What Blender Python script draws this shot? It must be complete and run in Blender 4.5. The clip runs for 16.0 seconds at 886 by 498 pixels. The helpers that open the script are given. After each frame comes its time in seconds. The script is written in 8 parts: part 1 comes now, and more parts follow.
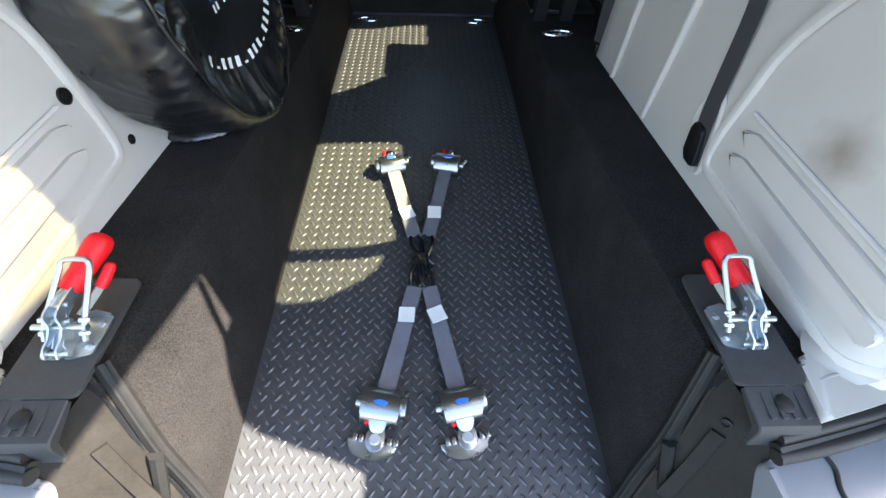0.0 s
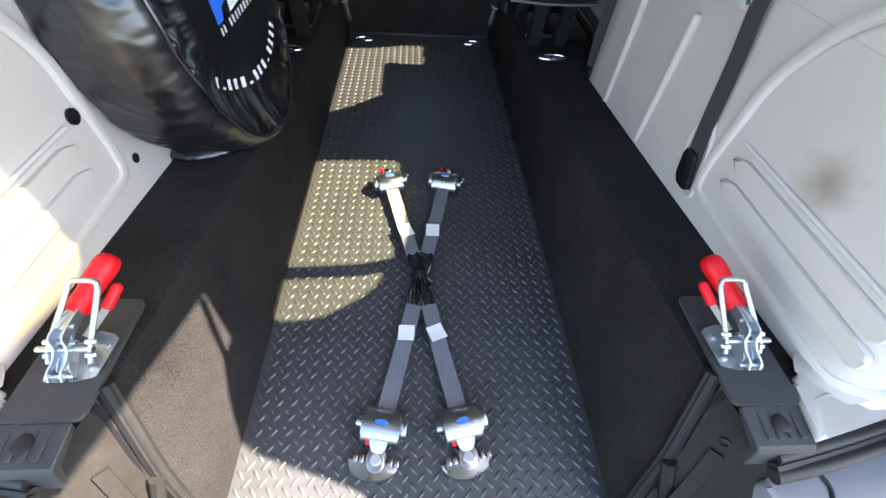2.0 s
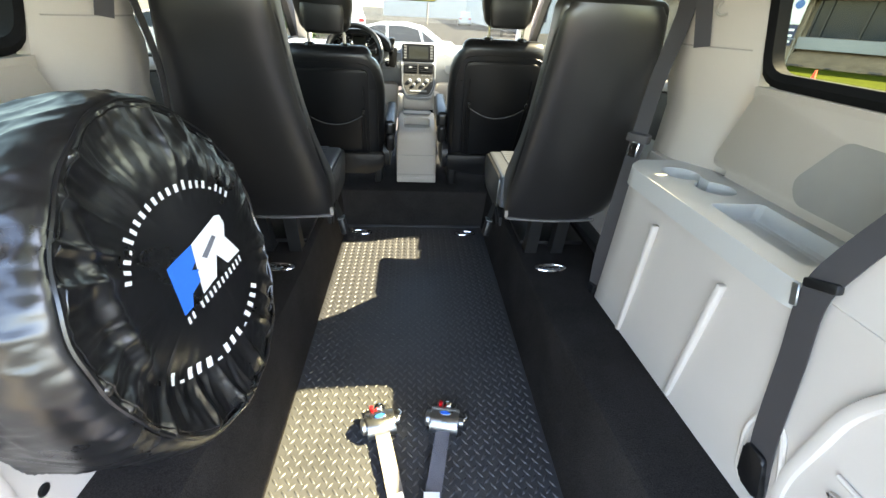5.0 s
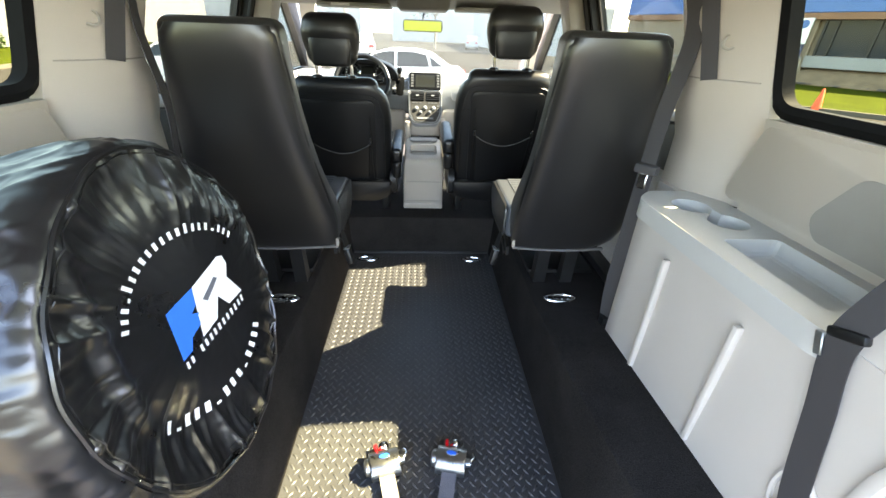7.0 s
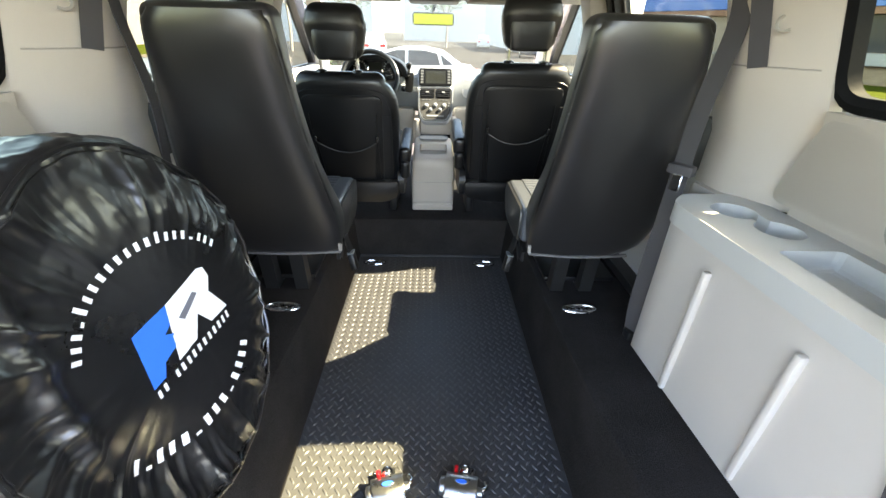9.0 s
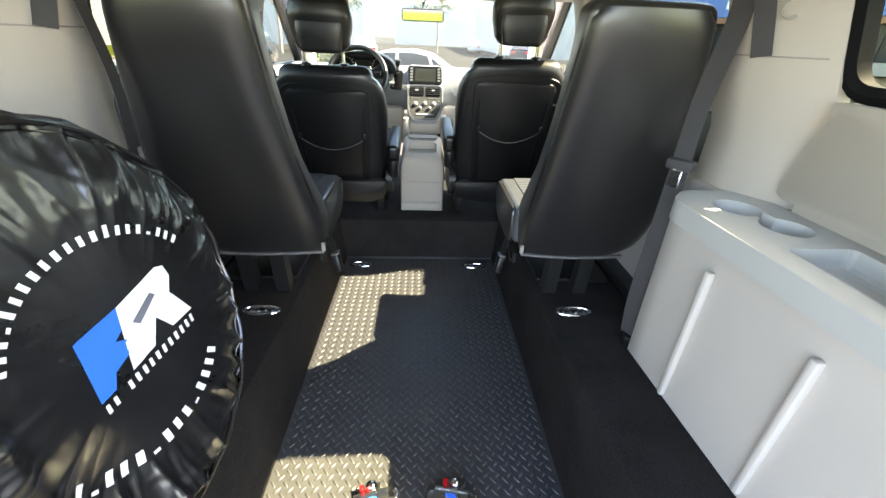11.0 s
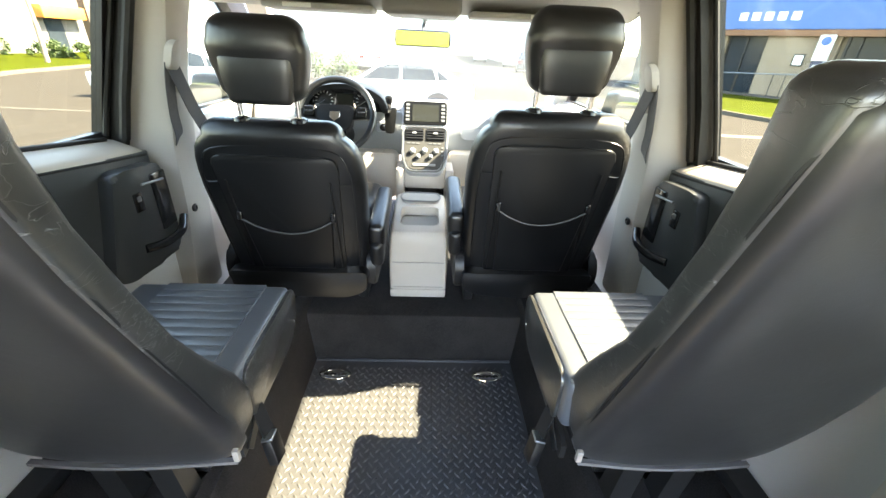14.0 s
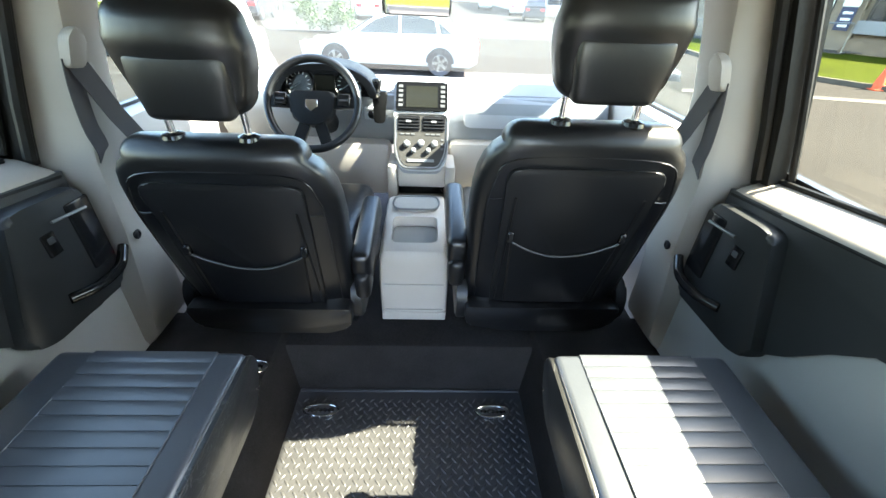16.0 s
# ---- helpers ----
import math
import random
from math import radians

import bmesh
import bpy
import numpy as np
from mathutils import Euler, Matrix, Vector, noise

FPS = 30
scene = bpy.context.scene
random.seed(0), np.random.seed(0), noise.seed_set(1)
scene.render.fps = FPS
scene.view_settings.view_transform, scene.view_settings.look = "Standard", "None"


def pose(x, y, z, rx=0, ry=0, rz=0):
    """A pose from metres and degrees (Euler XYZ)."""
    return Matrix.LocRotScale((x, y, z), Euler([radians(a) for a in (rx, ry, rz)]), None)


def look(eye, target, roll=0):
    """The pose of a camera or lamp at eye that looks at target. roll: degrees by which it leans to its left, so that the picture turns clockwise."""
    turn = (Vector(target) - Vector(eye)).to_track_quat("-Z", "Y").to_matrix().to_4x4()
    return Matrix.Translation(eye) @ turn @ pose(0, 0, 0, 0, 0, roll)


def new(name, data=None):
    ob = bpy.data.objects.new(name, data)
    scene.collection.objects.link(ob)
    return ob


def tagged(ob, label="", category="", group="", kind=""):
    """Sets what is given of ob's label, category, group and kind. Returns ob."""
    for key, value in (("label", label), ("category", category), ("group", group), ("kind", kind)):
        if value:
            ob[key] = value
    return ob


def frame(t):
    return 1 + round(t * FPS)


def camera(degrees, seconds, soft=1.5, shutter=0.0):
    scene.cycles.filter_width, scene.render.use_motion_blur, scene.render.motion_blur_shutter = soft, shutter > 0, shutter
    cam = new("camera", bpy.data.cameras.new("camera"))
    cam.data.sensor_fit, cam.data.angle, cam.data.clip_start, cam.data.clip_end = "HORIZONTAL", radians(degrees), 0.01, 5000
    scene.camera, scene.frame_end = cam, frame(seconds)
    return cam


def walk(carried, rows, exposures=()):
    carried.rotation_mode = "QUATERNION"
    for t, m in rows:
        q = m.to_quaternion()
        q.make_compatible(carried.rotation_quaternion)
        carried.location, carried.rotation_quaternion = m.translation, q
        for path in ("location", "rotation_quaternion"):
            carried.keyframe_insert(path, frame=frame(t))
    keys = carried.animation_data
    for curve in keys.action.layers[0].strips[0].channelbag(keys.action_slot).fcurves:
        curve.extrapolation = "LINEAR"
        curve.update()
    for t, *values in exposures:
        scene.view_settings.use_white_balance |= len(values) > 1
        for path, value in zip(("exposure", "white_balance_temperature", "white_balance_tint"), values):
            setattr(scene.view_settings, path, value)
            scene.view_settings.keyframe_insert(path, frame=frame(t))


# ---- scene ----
cam = camera(96.2, 16.0)
PATH = [
    (0, (0.015, 0.36, 1.007), (0.096, 1.596, -0.563), 2.7),
    (0.5, (-0.002, 0.373, 1.013), (0.096, 1.592, -0.569), 3.3),
    (1, (-0.012, 0.376, 1.019), (0.109, 1.6, -0.558), 4.2),
    (1.5, (-0.014, 0.369, 1.021), (0.122, 1.615, -0.537), 4.7),
    (2, (-0.014, 0.364, 1.027), (0.119, 1.649, -0.5), 4.7),
    (2.5, (-0.003, 0.372, 1.024), (0.116, 1.72, -0.449), 4.2),
    (3, (0.025, 0.418, 1.051), (0.126, 1.868, -0.322), 3.4),
    (3.5, (0.013, 0.547, 1.094), (0.126, 2.088, -0.176), 3.2),
    (4, (-0.018, 0.646, 1.155), (0.129, 2.265, -0.009), 3.5),
    (4.5, (-0.035, 0.681, 1.177), (0.129, 2.357, 0.097), 3.5),
    (5, (-0.02, 0.715, 1.179), (0.139, 2.421, 0.149), 3.2),
    (5.2, (-0.026, 0.727, 1.186), (0.151, 2.44, 0.17), 3.8),
    (7.5, (-0.006, 0.767, 1.21), (0.08, 2.526, 0.262), 1.7),
    (8, (-0.004, 0.794, 1.204), (0.056, 2.553, 0.254), 1.5),
    (8.5, (-0.001, 0.827, 1.197), (0.052, 2.585, 0.246), 1.6),
    (9, (-0.003, 0.863, 1.178), (0.061, 2.619, 0.224), 1.7),
    (9.5, (-0.004, 0.874, 1.175), (0.081, 2.632, 0.225), 1.7),
    (9.7, (-0.001, 0.869, 1.172), (0.088, 2.63, 0.228), 1.8),
    (11.8, (0.012, 1.017, 1.088), (0.128, 2.779, 0.153), 2.6),
    (12, (0.026, 1.057, 1.077), (0.098, 2.823, 0.140), 1.4),
    (12.5, (0.056, 1.196, 1.097), (0.095, 2.979, 0.192), 1.5),
    (13, (0.068, 1.328, 1.133), (0.096, 3.118, 0.241), 2.1),
    (13.5, (0.057, 1.492, 1.162), (0.108, 3.282, 0.274), 2.8),
    (14, (0.032, 1.618, 1.226), (0.124, 3.397, 0.316), 2.9),
    (14.5, (0.017, 1.681, 1.278), (0.139, 3.433, 0.321), 3.1),
    (15, (0.01, 1.74, 1.31), (0.12, 3.459, 0.295), 2.8),
    (15.5, (0.03, 1.852, 1.311), (0.13, 3.542, 0.246), 2.8),
    (16, (0.052, 1.948, 1.298), (0.132, 3.623, 0.209), 2.6),
]
EXPOSURES = [(0.0, 3.48, 6800, 10), (1.0, 3.58, 6950, 12), (2.5, 3.72, 7170, 15), (4.0, 4.15, 7340, 14), (5.0, 4.38, 7340, 14), (9.5, 4.5, 7340, 16), (12.0, 4.65, 7330, 15), (13.0, 5.25, 7330, 15), (13.5, 5.38, 7320, 15), (14.5, 5.28, 7200, 16), (15.5, 5.03, 6600, 14), (16.0, 4.98, 6350, 13)]
walk(cam, [(t, look(eye, target, roll)) for t, eye, target, roll in PATH], EXPOSURES)

# ---- world, sun and exposure ----
SUN_EL, SUN_AZ = 48.4, 2.5          # degrees: height, and degrees ahead of straight right
world = bpy.data.worlds.new("sky")
scene.world = world
world.use_nodes = True
wn = world.node_tree
sky = wn.nodes.new("ShaderNodeTexSky")
sky.sky_type, sky.sun_disc = "NISHITA", False
sky.sun_elevation, sky.sun_rotation = radians(SUN_EL), radians(90 - SUN_AZ)
wn.links.new(sky.outputs[0], wn.nodes["Background"].inputs[0])
wn.nodes["Background"].inputs[1].default_value = 0.122
sun = new("sun", bpy.data.lights.new("sun", "SUN"))
sun.data.energy, sun.data.angle, sun.data.color = 4.2, radians(0.53), (1.0, 0.95, 0.86)
to_sun = Vector((math.cos(radians(SUN_EL)) * math.cos(radians(SUN_AZ)), math.cos(radians(SUN_EL)) * math.sin(radians(SUN_AZ)), math.sin(radians(SUN_EL))))
sun.matrix_basis = look(to_sun * 30, (0, 0, 0))


# ---- materials ----
def node(nt, kind, **inputs):
    n = nt.nodes.new(kind)
    for k, v in inputs.items():
        n.inputs[k.replace("_", " ")].default_value = v
    return n


def mat(name, color, rough=0.5, metal=0.0, grain=300.0, bump=0.1, stain=6.0, vary=0.25, spec=0.5, coat=0.0, depth=0.002, rough_vary=0.04, wrinkle=0.0, wrinkle_scale=14.0, wrinkle_depth=0.006, sheen=0.0, per_object=0.0, emit=0.0, speck=0.45):
    m = bpy.data.materials.new(name)
    m.use_nodes = True
    nt = m.node_tree
    b = nt.nodes["Principled BSDF"]
    b.inputs["Metallic"].default_value = metal
    b.inputs["Specular IOR Level"].default_value = spec
    b.inputs["Coat Weight"].default_value = coat
    if rough > 0.27:
        b.inputs["Coat Roughness"].default_value = rough
    b.inputs["Sheen Weight"].default_value = sheen
    tc = nt.nodes.new("ShaderNodeTexCoord")
    fine = node(nt, "ShaderNodeTexNoise", Scale=grain, Detail=3.0, Roughness=0.6)
    wide = node(nt, "ShaderNodeTexNoise", Scale=stain, Detail=5.0, Roughness=0.62)
    for t in (fine, wide):
        nt.links.new(tc.outputs["Object"], t.inputs["Vector"])
    mixn = node(nt, "ShaderNodeMath")
    mixn.operation = "MULTIPLY_ADD"
    nt.links.new(fine.outputs[0], mixn.inputs[0])
    mixn.inputs[1].default_value = speck
    nt.links.new(wide.outputs[0], mixn.inputs[2])
    ramp = nt.nodes.new("ShaderNodeMapRange")
    ramp.inputs["From Min"].default_value, ramp.inputs["From Max"].default_value = 0.175 + 0.5 * speck, 0.825 + 0.5 * speck
    ramp.clamp = False
    ramp.inputs["To Min"].default_value, ramp.inputs["To Max"].default_value = 1 - vary, 1 + vary
    nt.links.new(mixn.outputs[0], ramp.inputs["Value"])
    value = ramp.outputs["Result"]
    if per_object:
        info = nt.nodes.new("ShaderNodeObjectInfo")
        r2 = nt.nodes.new("ShaderNodeMapRange")
        r2.inputs["To Min"].default_value, r2.inputs["To Max"].default_value = 1 - per_object, 1 + per_object
        nt.links.new(info.outputs["Random"], r2.inputs["Value"])
        mm = nt.nodes.new("ShaderNodeMath")
        mm.operation = "MULTIPLY"
        nt.links.new(value, mm.inputs[0])
        nt.links.new(r2.outputs["Result"], mm.inputs[1])
        value = mm.outputs[0]
    scale = nt.nodes.new("ShaderNodeVectorMath")
    scale.operation = "SCALE"
    scale.inputs[0].default_value = color
    nt.links.new(value, scale.inputs["Scale"])
    nt.links.new(scale.outputs[0], b.inputs["Base Color"])
    rr = nt.nodes.new("ShaderNodeMapRange")
    rr.inputs["From Min"].default_value, rr.inputs["From Max"].default_value = 0.3, 0.7
    rr.inputs["To Min"].default_value, rr.inputs["To Max"].default_value = max(0.02, rough - rough_vary), min(1, rough + rough_vary)
    nt.links.new(wide.outputs[0], rr.inputs["Value"])
    nt.links.new(rr.outputs["Result"], b.inputs["Roughness"])
    last = None
    if bump:
        bp = node(nt, "ShaderNodeBump", Strength=bump, Distance=depth)
        nt.links.new(fine.outputs[0], bp.inputs["Height"])
        last = bp
    if wrinkle:
        wr = node(nt, "ShaderNodeTexNoise", Scale=wrinkle_scale, Detail=4.0, Roughness=0.55, Distortion=1.2)
        nt.links.new(tc.outputs["Object"], wr.inputs["Vector"])
        b2 = node(nt, "ShaderNodeBump", Strength=wrinkle, Distance=wrinkle_depth)
        nt.links.new(wr.outputs[0], b2.inputs["Height"])
        if last:
            nt.links.new(last.outputs[0], b2.inputs["Normal"])
        last = b2
    if last:
        nt.links.new(last.outputs[0], b.inputs["Normal"])
    if emit:
        b.inputs["Emission Color"].default_value = (*color, 1)
        b.inputs["Emission Strength"].default_value = emit
    return m


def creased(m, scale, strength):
    """Adds thin, broken crease lines with highlights painted on their crests, gathered in patches, to a leather."""
    nt = m.node_tree
    b = nt.nodes["Principled BSDF"]
    tc = nt.nodes.new("ShaderNodeTexCoord")
    squeeze = nt.nodes.new("ShaderNodeMapping")
    squeeze.inputs["Scale"].default_value = (1.0, 1.0, 2.4)
    nt.links.new(tc.outputs["Object"], squeeze.inputs["Vector"])
    total = None
    for k, (mul, width) in enumerate(((1.0, 0.011), (2.3, 0.016))):
        nz = node(nt, "ShaderNodeTexNoise", Scale=scale * mul, Detail=2.5, Roughness=0.55, Distortion=0.9)
        nt.links.new(squeeze.outputs[0], nz.inputs["Vector"])
        off = nt.nodes.new("ShaderNodeMath")
        off.operation = "SUBTRACT"
        nt.links.new(nz.outputs[0], off.inputs[0])
        off.inputs[1].default_value = 0.5
        ab = nt.nodes.new("ShaderNodeMath")
        ab.operation = "ABSOLUTE"
        nt.links.new(off.outputs[0], ab.inputs[0])
        line = nt.nodes.new("ShaderNodeMapRange")
        line.interpolation_type = "SMOOTHSTEP"
        line.inputs["From Min"].default_value, line.inputs["From Max"].default_value = width, 0.0
        nt.links.new(ab.outputs[0], line.inputs["Value"])
        patch = node(nt, "ShaderNodeTexNoise", Scale=scale * (0.30 + 0.25 * k), Detail=3.0, Roughness=0.6)
        nt.links.new(tc.outputs["Object"], patch.inputs["Vector"])
        pm = nt.nodes.new("ShaderNodeMapRange")
        pm.interpolation_type = "SMOOTHSTEP"
        pm.inputs["From Min"].default_value, pm.inputs["From Max"].default_value = 0.50, 0.66
        nt.links.new(patch.outputs[0], pm.inputs["Value"])
        both = nt.nodes.new("ShaderNodeMath")
        both.operation = "MULTIPLY"
        nt.links.new(line.outputs["Result"], both.inputs[0])
        nt.links.new(pm.outputs["Result"], both.inputs[1])
        if total is None:
            total = both
        else:
            add = nt.nodes.new("ShaderNodeMath")
            add.operation = "MAXIMUM"
            nt.links.new(total.outputs[0], add.inputs[0])
            nt.links.new(both.outputs[0], add.inputs[1])
            total = add
    bp = node(nt, "ShaderNodeBump", Strength=strength, Distance=0.0022)
    nt.links.new(total.outputs[0], bp.inputs["Height"])
    if b.inputs["Normal"].links:
        nt.links.new(b.inputs["Normal"].links[0].from_socket, bp.inputs["Normal"])
    nt.links.new(bp.outputs[0], b.inputs["Normal"])
    # Brighten the base colour along the lines to paint their highlights.
    crest_light = nt.nodes.new("ShaderNodeMath")
    crest_light.operation = "MULTIPLY_ADD"
    nt.links.new(total.outputs[0], crest_light.inputs[0])
    crest_light.inputs[1].default_value, crest_light.inputs[2].default_value = 5.0 * strength, 1.0
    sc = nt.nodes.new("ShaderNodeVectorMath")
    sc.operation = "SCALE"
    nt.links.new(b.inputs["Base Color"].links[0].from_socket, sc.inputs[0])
    nt.links.new(crest_light.outputs[0], sc.inputs["Scale"])
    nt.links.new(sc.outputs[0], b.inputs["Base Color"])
    return m


def glass_mat(name, tint, dust=0.0, gloss=0.06):
    m = bpy.data.materials.new(name)
    m.use_nodes = True
    nt = m.node_tree
    nt.nodes.clear()
    out = nt.nodes.new("ShaderNodeOutputMaterial")
    tr = nt.nodes.new("ShaderNodeBsdfTransparent")
    tr.inputs[0].default_value = (*tint, 1)
    gl = nt.nodes.new("ShaderNodeBsdfGlossy")
    gl.inputs["Roughness"].default_value = 0.01
    lw = nt.nodes.new("ShaderNodeLayerWeight")
    pw = nt.nodes.new("ShaderNodeMath")
    pw.operation = "POWER"
    pw.inputs[1].default_value = 4.0
    nt.links.new(lw.outputs["Facing"], pw.inputs[0])
    fr = nt.nodes.new("ShaderNodeMapRange")
    fr.inputs["To Min"].default_value, fr.inputs["To Max"].default_value = 0.015, 0.2
    nt.links.new(pw.outputs[0], fr.inputs["Value"])
    mx = nt.nodes.new("ShaderNodeMixShader")
    nt.links.new(fr.outputs[0], mx.inputs[0])
    nt.links.new(tr.outputs[0], mx.inputs[1])
    nt.links.new(gl.outputs[0], mx.inputs[2])
    last = mx
    if dust:
        tl = nt.nodes.new("ShaderNodeBsdfTranslucent")
        tl.inputs[0].default_value = (0.8, 0.8, 0.78, 1)
        nz = nt.nodes.new("ShaderNodeTexNoise")
        nz.inputs["Scale"].default_value = 3.0
        nz.inputs["Detail"].default_value = 6.0
        r = nt.nodes.new("ShaderNodeMapRange")
        r.inputs["To Min"].default_value, r.inputs["To Max"].default_value = dust * 0.6, dust * 1.4
        nt.links.new(nz.outputs[0], r.inputs["Value"])
        m2 = nt.nodes.new("ShaderNodeMixShader")
        nt.links.new(r.outputs["Result"], m2.inputs[0])
        nt.links.new(last.outputs[0], m2.inputs[1])
        nt.links.new(tl.outputs[0], m2.inputs[2])
        last = m2
    nt.links.new(last.outputs[0], out.inputs[0])
    return m


M_PLATE = mat("black_diamond_plate_rubber", (0.050, 0.050, 0.052), 0.40, grain=500, bump=0.12, stain=5, vary=0.22, depth=0.001, rough_vary=0.03)
# Lighter than the plate: the lugs' highlights are put into their colour.
M_LUG = mat("highlit_plate_lugs", (0.062, 0.062, 0.064), 0.34, grain=500, bump=0.1, stain=9, vary=0.2, depth=0.001, rough_vary=0.05, spec=0.55)
M_CARPET = mat("black_carpet", (0.0262, 0.0240, 0.0232), 0.95, grain=330, bump=0.9, stain=5, vary=0.42, spec=0.03, depth=0.004, rough_vary=0.03, speck=1.8)
M_TRIM = mat("light_grey_trim_plastic", (0.55, 0.505, 0.462), 0.5, grain=900, bump=0.1, stain=3, vary=0.05, depth=0.0006)
M_TRIM_SMUDGED = mat("light_grey_trim_plastic_with_smudge", (0.55, 0.505, 0.462), 0.5, grain=900, bump=0.1, stain=3, vary=0.05, depth=0.0006)


def smudge(m, at, size, color):
    """A brown scuff of its own shape on a material, round a place."""
    nt = m.node_tree
    b = nt.nodes["Principled BSDF"]
    src = b.inputs["Base Color"].links[0].from_socket
    tc = nt.nodes.new("ShaderNodeTexCoord")
    d = nt.nodes.new("ShaderNodeVectorMath")
    d.operation = "DISTANCE"
    d.inputs[1].default_value = at
    nt.links.new(tc.outputs["Object"], d.inputs[0])
    nz = node(nt, "ShaderNodeTexNoise", Scale=18.0, Detail=5.0)
    nt.links.new(tc.outputs["Object"], nz.inputs["Vector"])
    add = nt.nodes.new("ShaderNodeMath")
    add.operation = "MULTIPLY_ADD"
    nt.links.new(nz.outputs[0], add.inputs[0])
    add.inputs[1].default_value = size * 1.2
    nt.links.new(d.outputs["Value"], add.inputs[2])
    r = nt.nodes.new("ShaderNodeMapRange")
    r.inputs["From Min"].default_value, r.inputs["From Max"].default_value = size * 0.6, size * 1.7
    r.inputs["To Min"].default_value, r.inputs["To Max"].default_value = 0.75, 0.0
    nt.links.new(add.outputs[0], r.inputs["Value"])
    mx = nt.nodes.new("ShaderNodeMix")
    mx.data_type = "RGBA"
    nt.links.new(r.outputs["Result"], mx.inputs["Factor"])
    nt.links.new(src, mx.inputs["A"])
    mx.inputs["B"].default_value = (*color, 1)
    nt.links.new(mx.outputs["Result"], b.inputs["Base Color"])


smudge(M_TRIM_SMUDGED, (0.66, 0.84, 0.632), 0.06, (0.24, 0.185, 0.13))
M_TRIM_DARKER = mat("greige_trim_plastic", (0.455, 0.406, 0.350), 0.5, grain=900, bump=0.1, stain=3, vary=0.06, depth=0.0006)
M_TRIM_BLUE = mat("pale_grey_smooth_trim", (0.50, 0.495, 0.475), 0.36, grain=900, bump=0.06, stain=4, vary=0.05, depth=0.0006)
# Trim plastic again, darkened to paint shade on the B pillars and sill caps.
M_TRIM_SHADED = mat("greige_trim_shaded", (0.355, 0.325, 0.288), 0.5, grain=900, bump=0.1, stain=3, vary=0.06, depth=0.0006)
M_GRILLE = mat("speaker_grille_cloth", (0.30, 0.285, 0.26), 0.8, grain=1200, bump=0.5, stain=5, vary=0.12)
M_BLACK = mat("black_moulded_plastic", (0.0075, 0.0075, 0.0083), 0.40, grain=800, bump=0.15, stain=5, vary=0.2, depth=0.0008, spec=0.4)
M_DOORBLACK = mat("black_grained_door_plastic", (0.031, 0.033, 0.0345), 0.40, grain=700, bump=0.2, stain=5, vary=0.2, depth=0.0008)
M_GLOSSBLACK = mat("gloss_black_plastic", (0.012, 0.012, 0.013), 0.15, grain=400, bump=0.02, stain=5, vary=0.2)
M_RUBBER = mat("black_rubber_seal", (0.0155, 0.0148, 0.0140), 0.5, grain=250, bump=0.2, stain=12, vary=0.4, spec=0.22)
M_GASKET = mat("matt_black_window_rubber", (0.008, 0.008, 0.0085), 0.75, grain=300, bump=0.15, stain=10, vary=0.3, spec=0.08)
M_JAMB = mat("dusty_painted_jamb_steel", (0.0225, 0.0198, 0.0170), 0.65, grain=200, bump=0.2, stain=10, vary=0.4, spec=0.08)
M_STEEL = mat("black_painted_steel", (0.012, 0.012, 0.0125), 0.42, grain=350, bump=0.12, stain=8, vary=0.25, spec=0.4)
M_BRACKET = mat("dusty_black_painted_bracket", (0.038, 0.0375, 0.037), 0.5, grain=260, bump=0.12, stain=14, vary=0.3, spec=0.2)
M_ZINC = mat("zinc_plated_steel", (0.46, 0.50, 0.52), 0.40, metal=1.0, grain=200, bump=0.05, stain=40, vary=0.16)
M_CHROME = mat("polished_chrome", (0.8, 0.8, 0.8), 0.08, metal=1.0, grain=100, bump=0.0, stain=20, vary=0.05, rough_vary=0.03)
M_ALU = mat("brushed_aluminium", (0.35, 0.357, 0.362), 0.30, metal=1.0, grain=400, bump=0.1, stain=30, vary=0.12)
M_RED = mat("red_vinyl_grip", (0.66, 0.008, 0.014), 0.42, grain=260, bump=0.5, stain=30, vary=0.15, spec=0.3)
M_BLUE = mat("blue_decal", (0.02, 0.16, 0.75), 0.4, grain=300, bump=0.05, stain=20, vary=0.06)
M_WHITE = mat("white_print", (0.82, 0.82, 0.82), 0.5, grain=300, bump=0.05, stain=20, vary=0.04)
M_STRAP = mat("grey_polyester_webbing", (0.14, 0.14, 0.16), 0.75, grain=900, bump=0.5, stain=25, vary=0.15)
M_STRAPBEIGE = mat("pale_polyester_webbing", (0.30, 0.27, 0.24), 0.75, grain=900, bump=0.5, stain=25, vary=0.15)
M_BELT = mat("grey_seat_belt_webbing", (0.050, 0.0465, 0.049), 0.65, grain=900, bump=0.4, stain=20, vary=0.1)
M_LABEL = mat("white_paper_label", (0.75, 0.75, 0.72), 0.6, grain=300, bump=0.1, stain=20, vary=0.06)
M_LEATHER = mat("black_leather", (0.0045, 0.0048, 0.0058), 0.35, grain=420, bump=0.2, stain=6, vary=0.25, wrinkle=0.09, wrinkle_scale=11, wrinkle_depth=0.008, depth=0.001, spec=0.7)
# Sky sheen on the cushions, painted as a lighter, bluer base colour.
M_VINYL_SKYLIT = mat("dark_vinyl_cushion", (0.070, 0.079, 0.095), 0.34, grain=380, bump=0.12, stain=7, vary=0.14, wrinkle=0.12, wrinkle_scale=26, wrinkle_depth=0.004, depth=0.001, spec=1.0, coat=0.5)
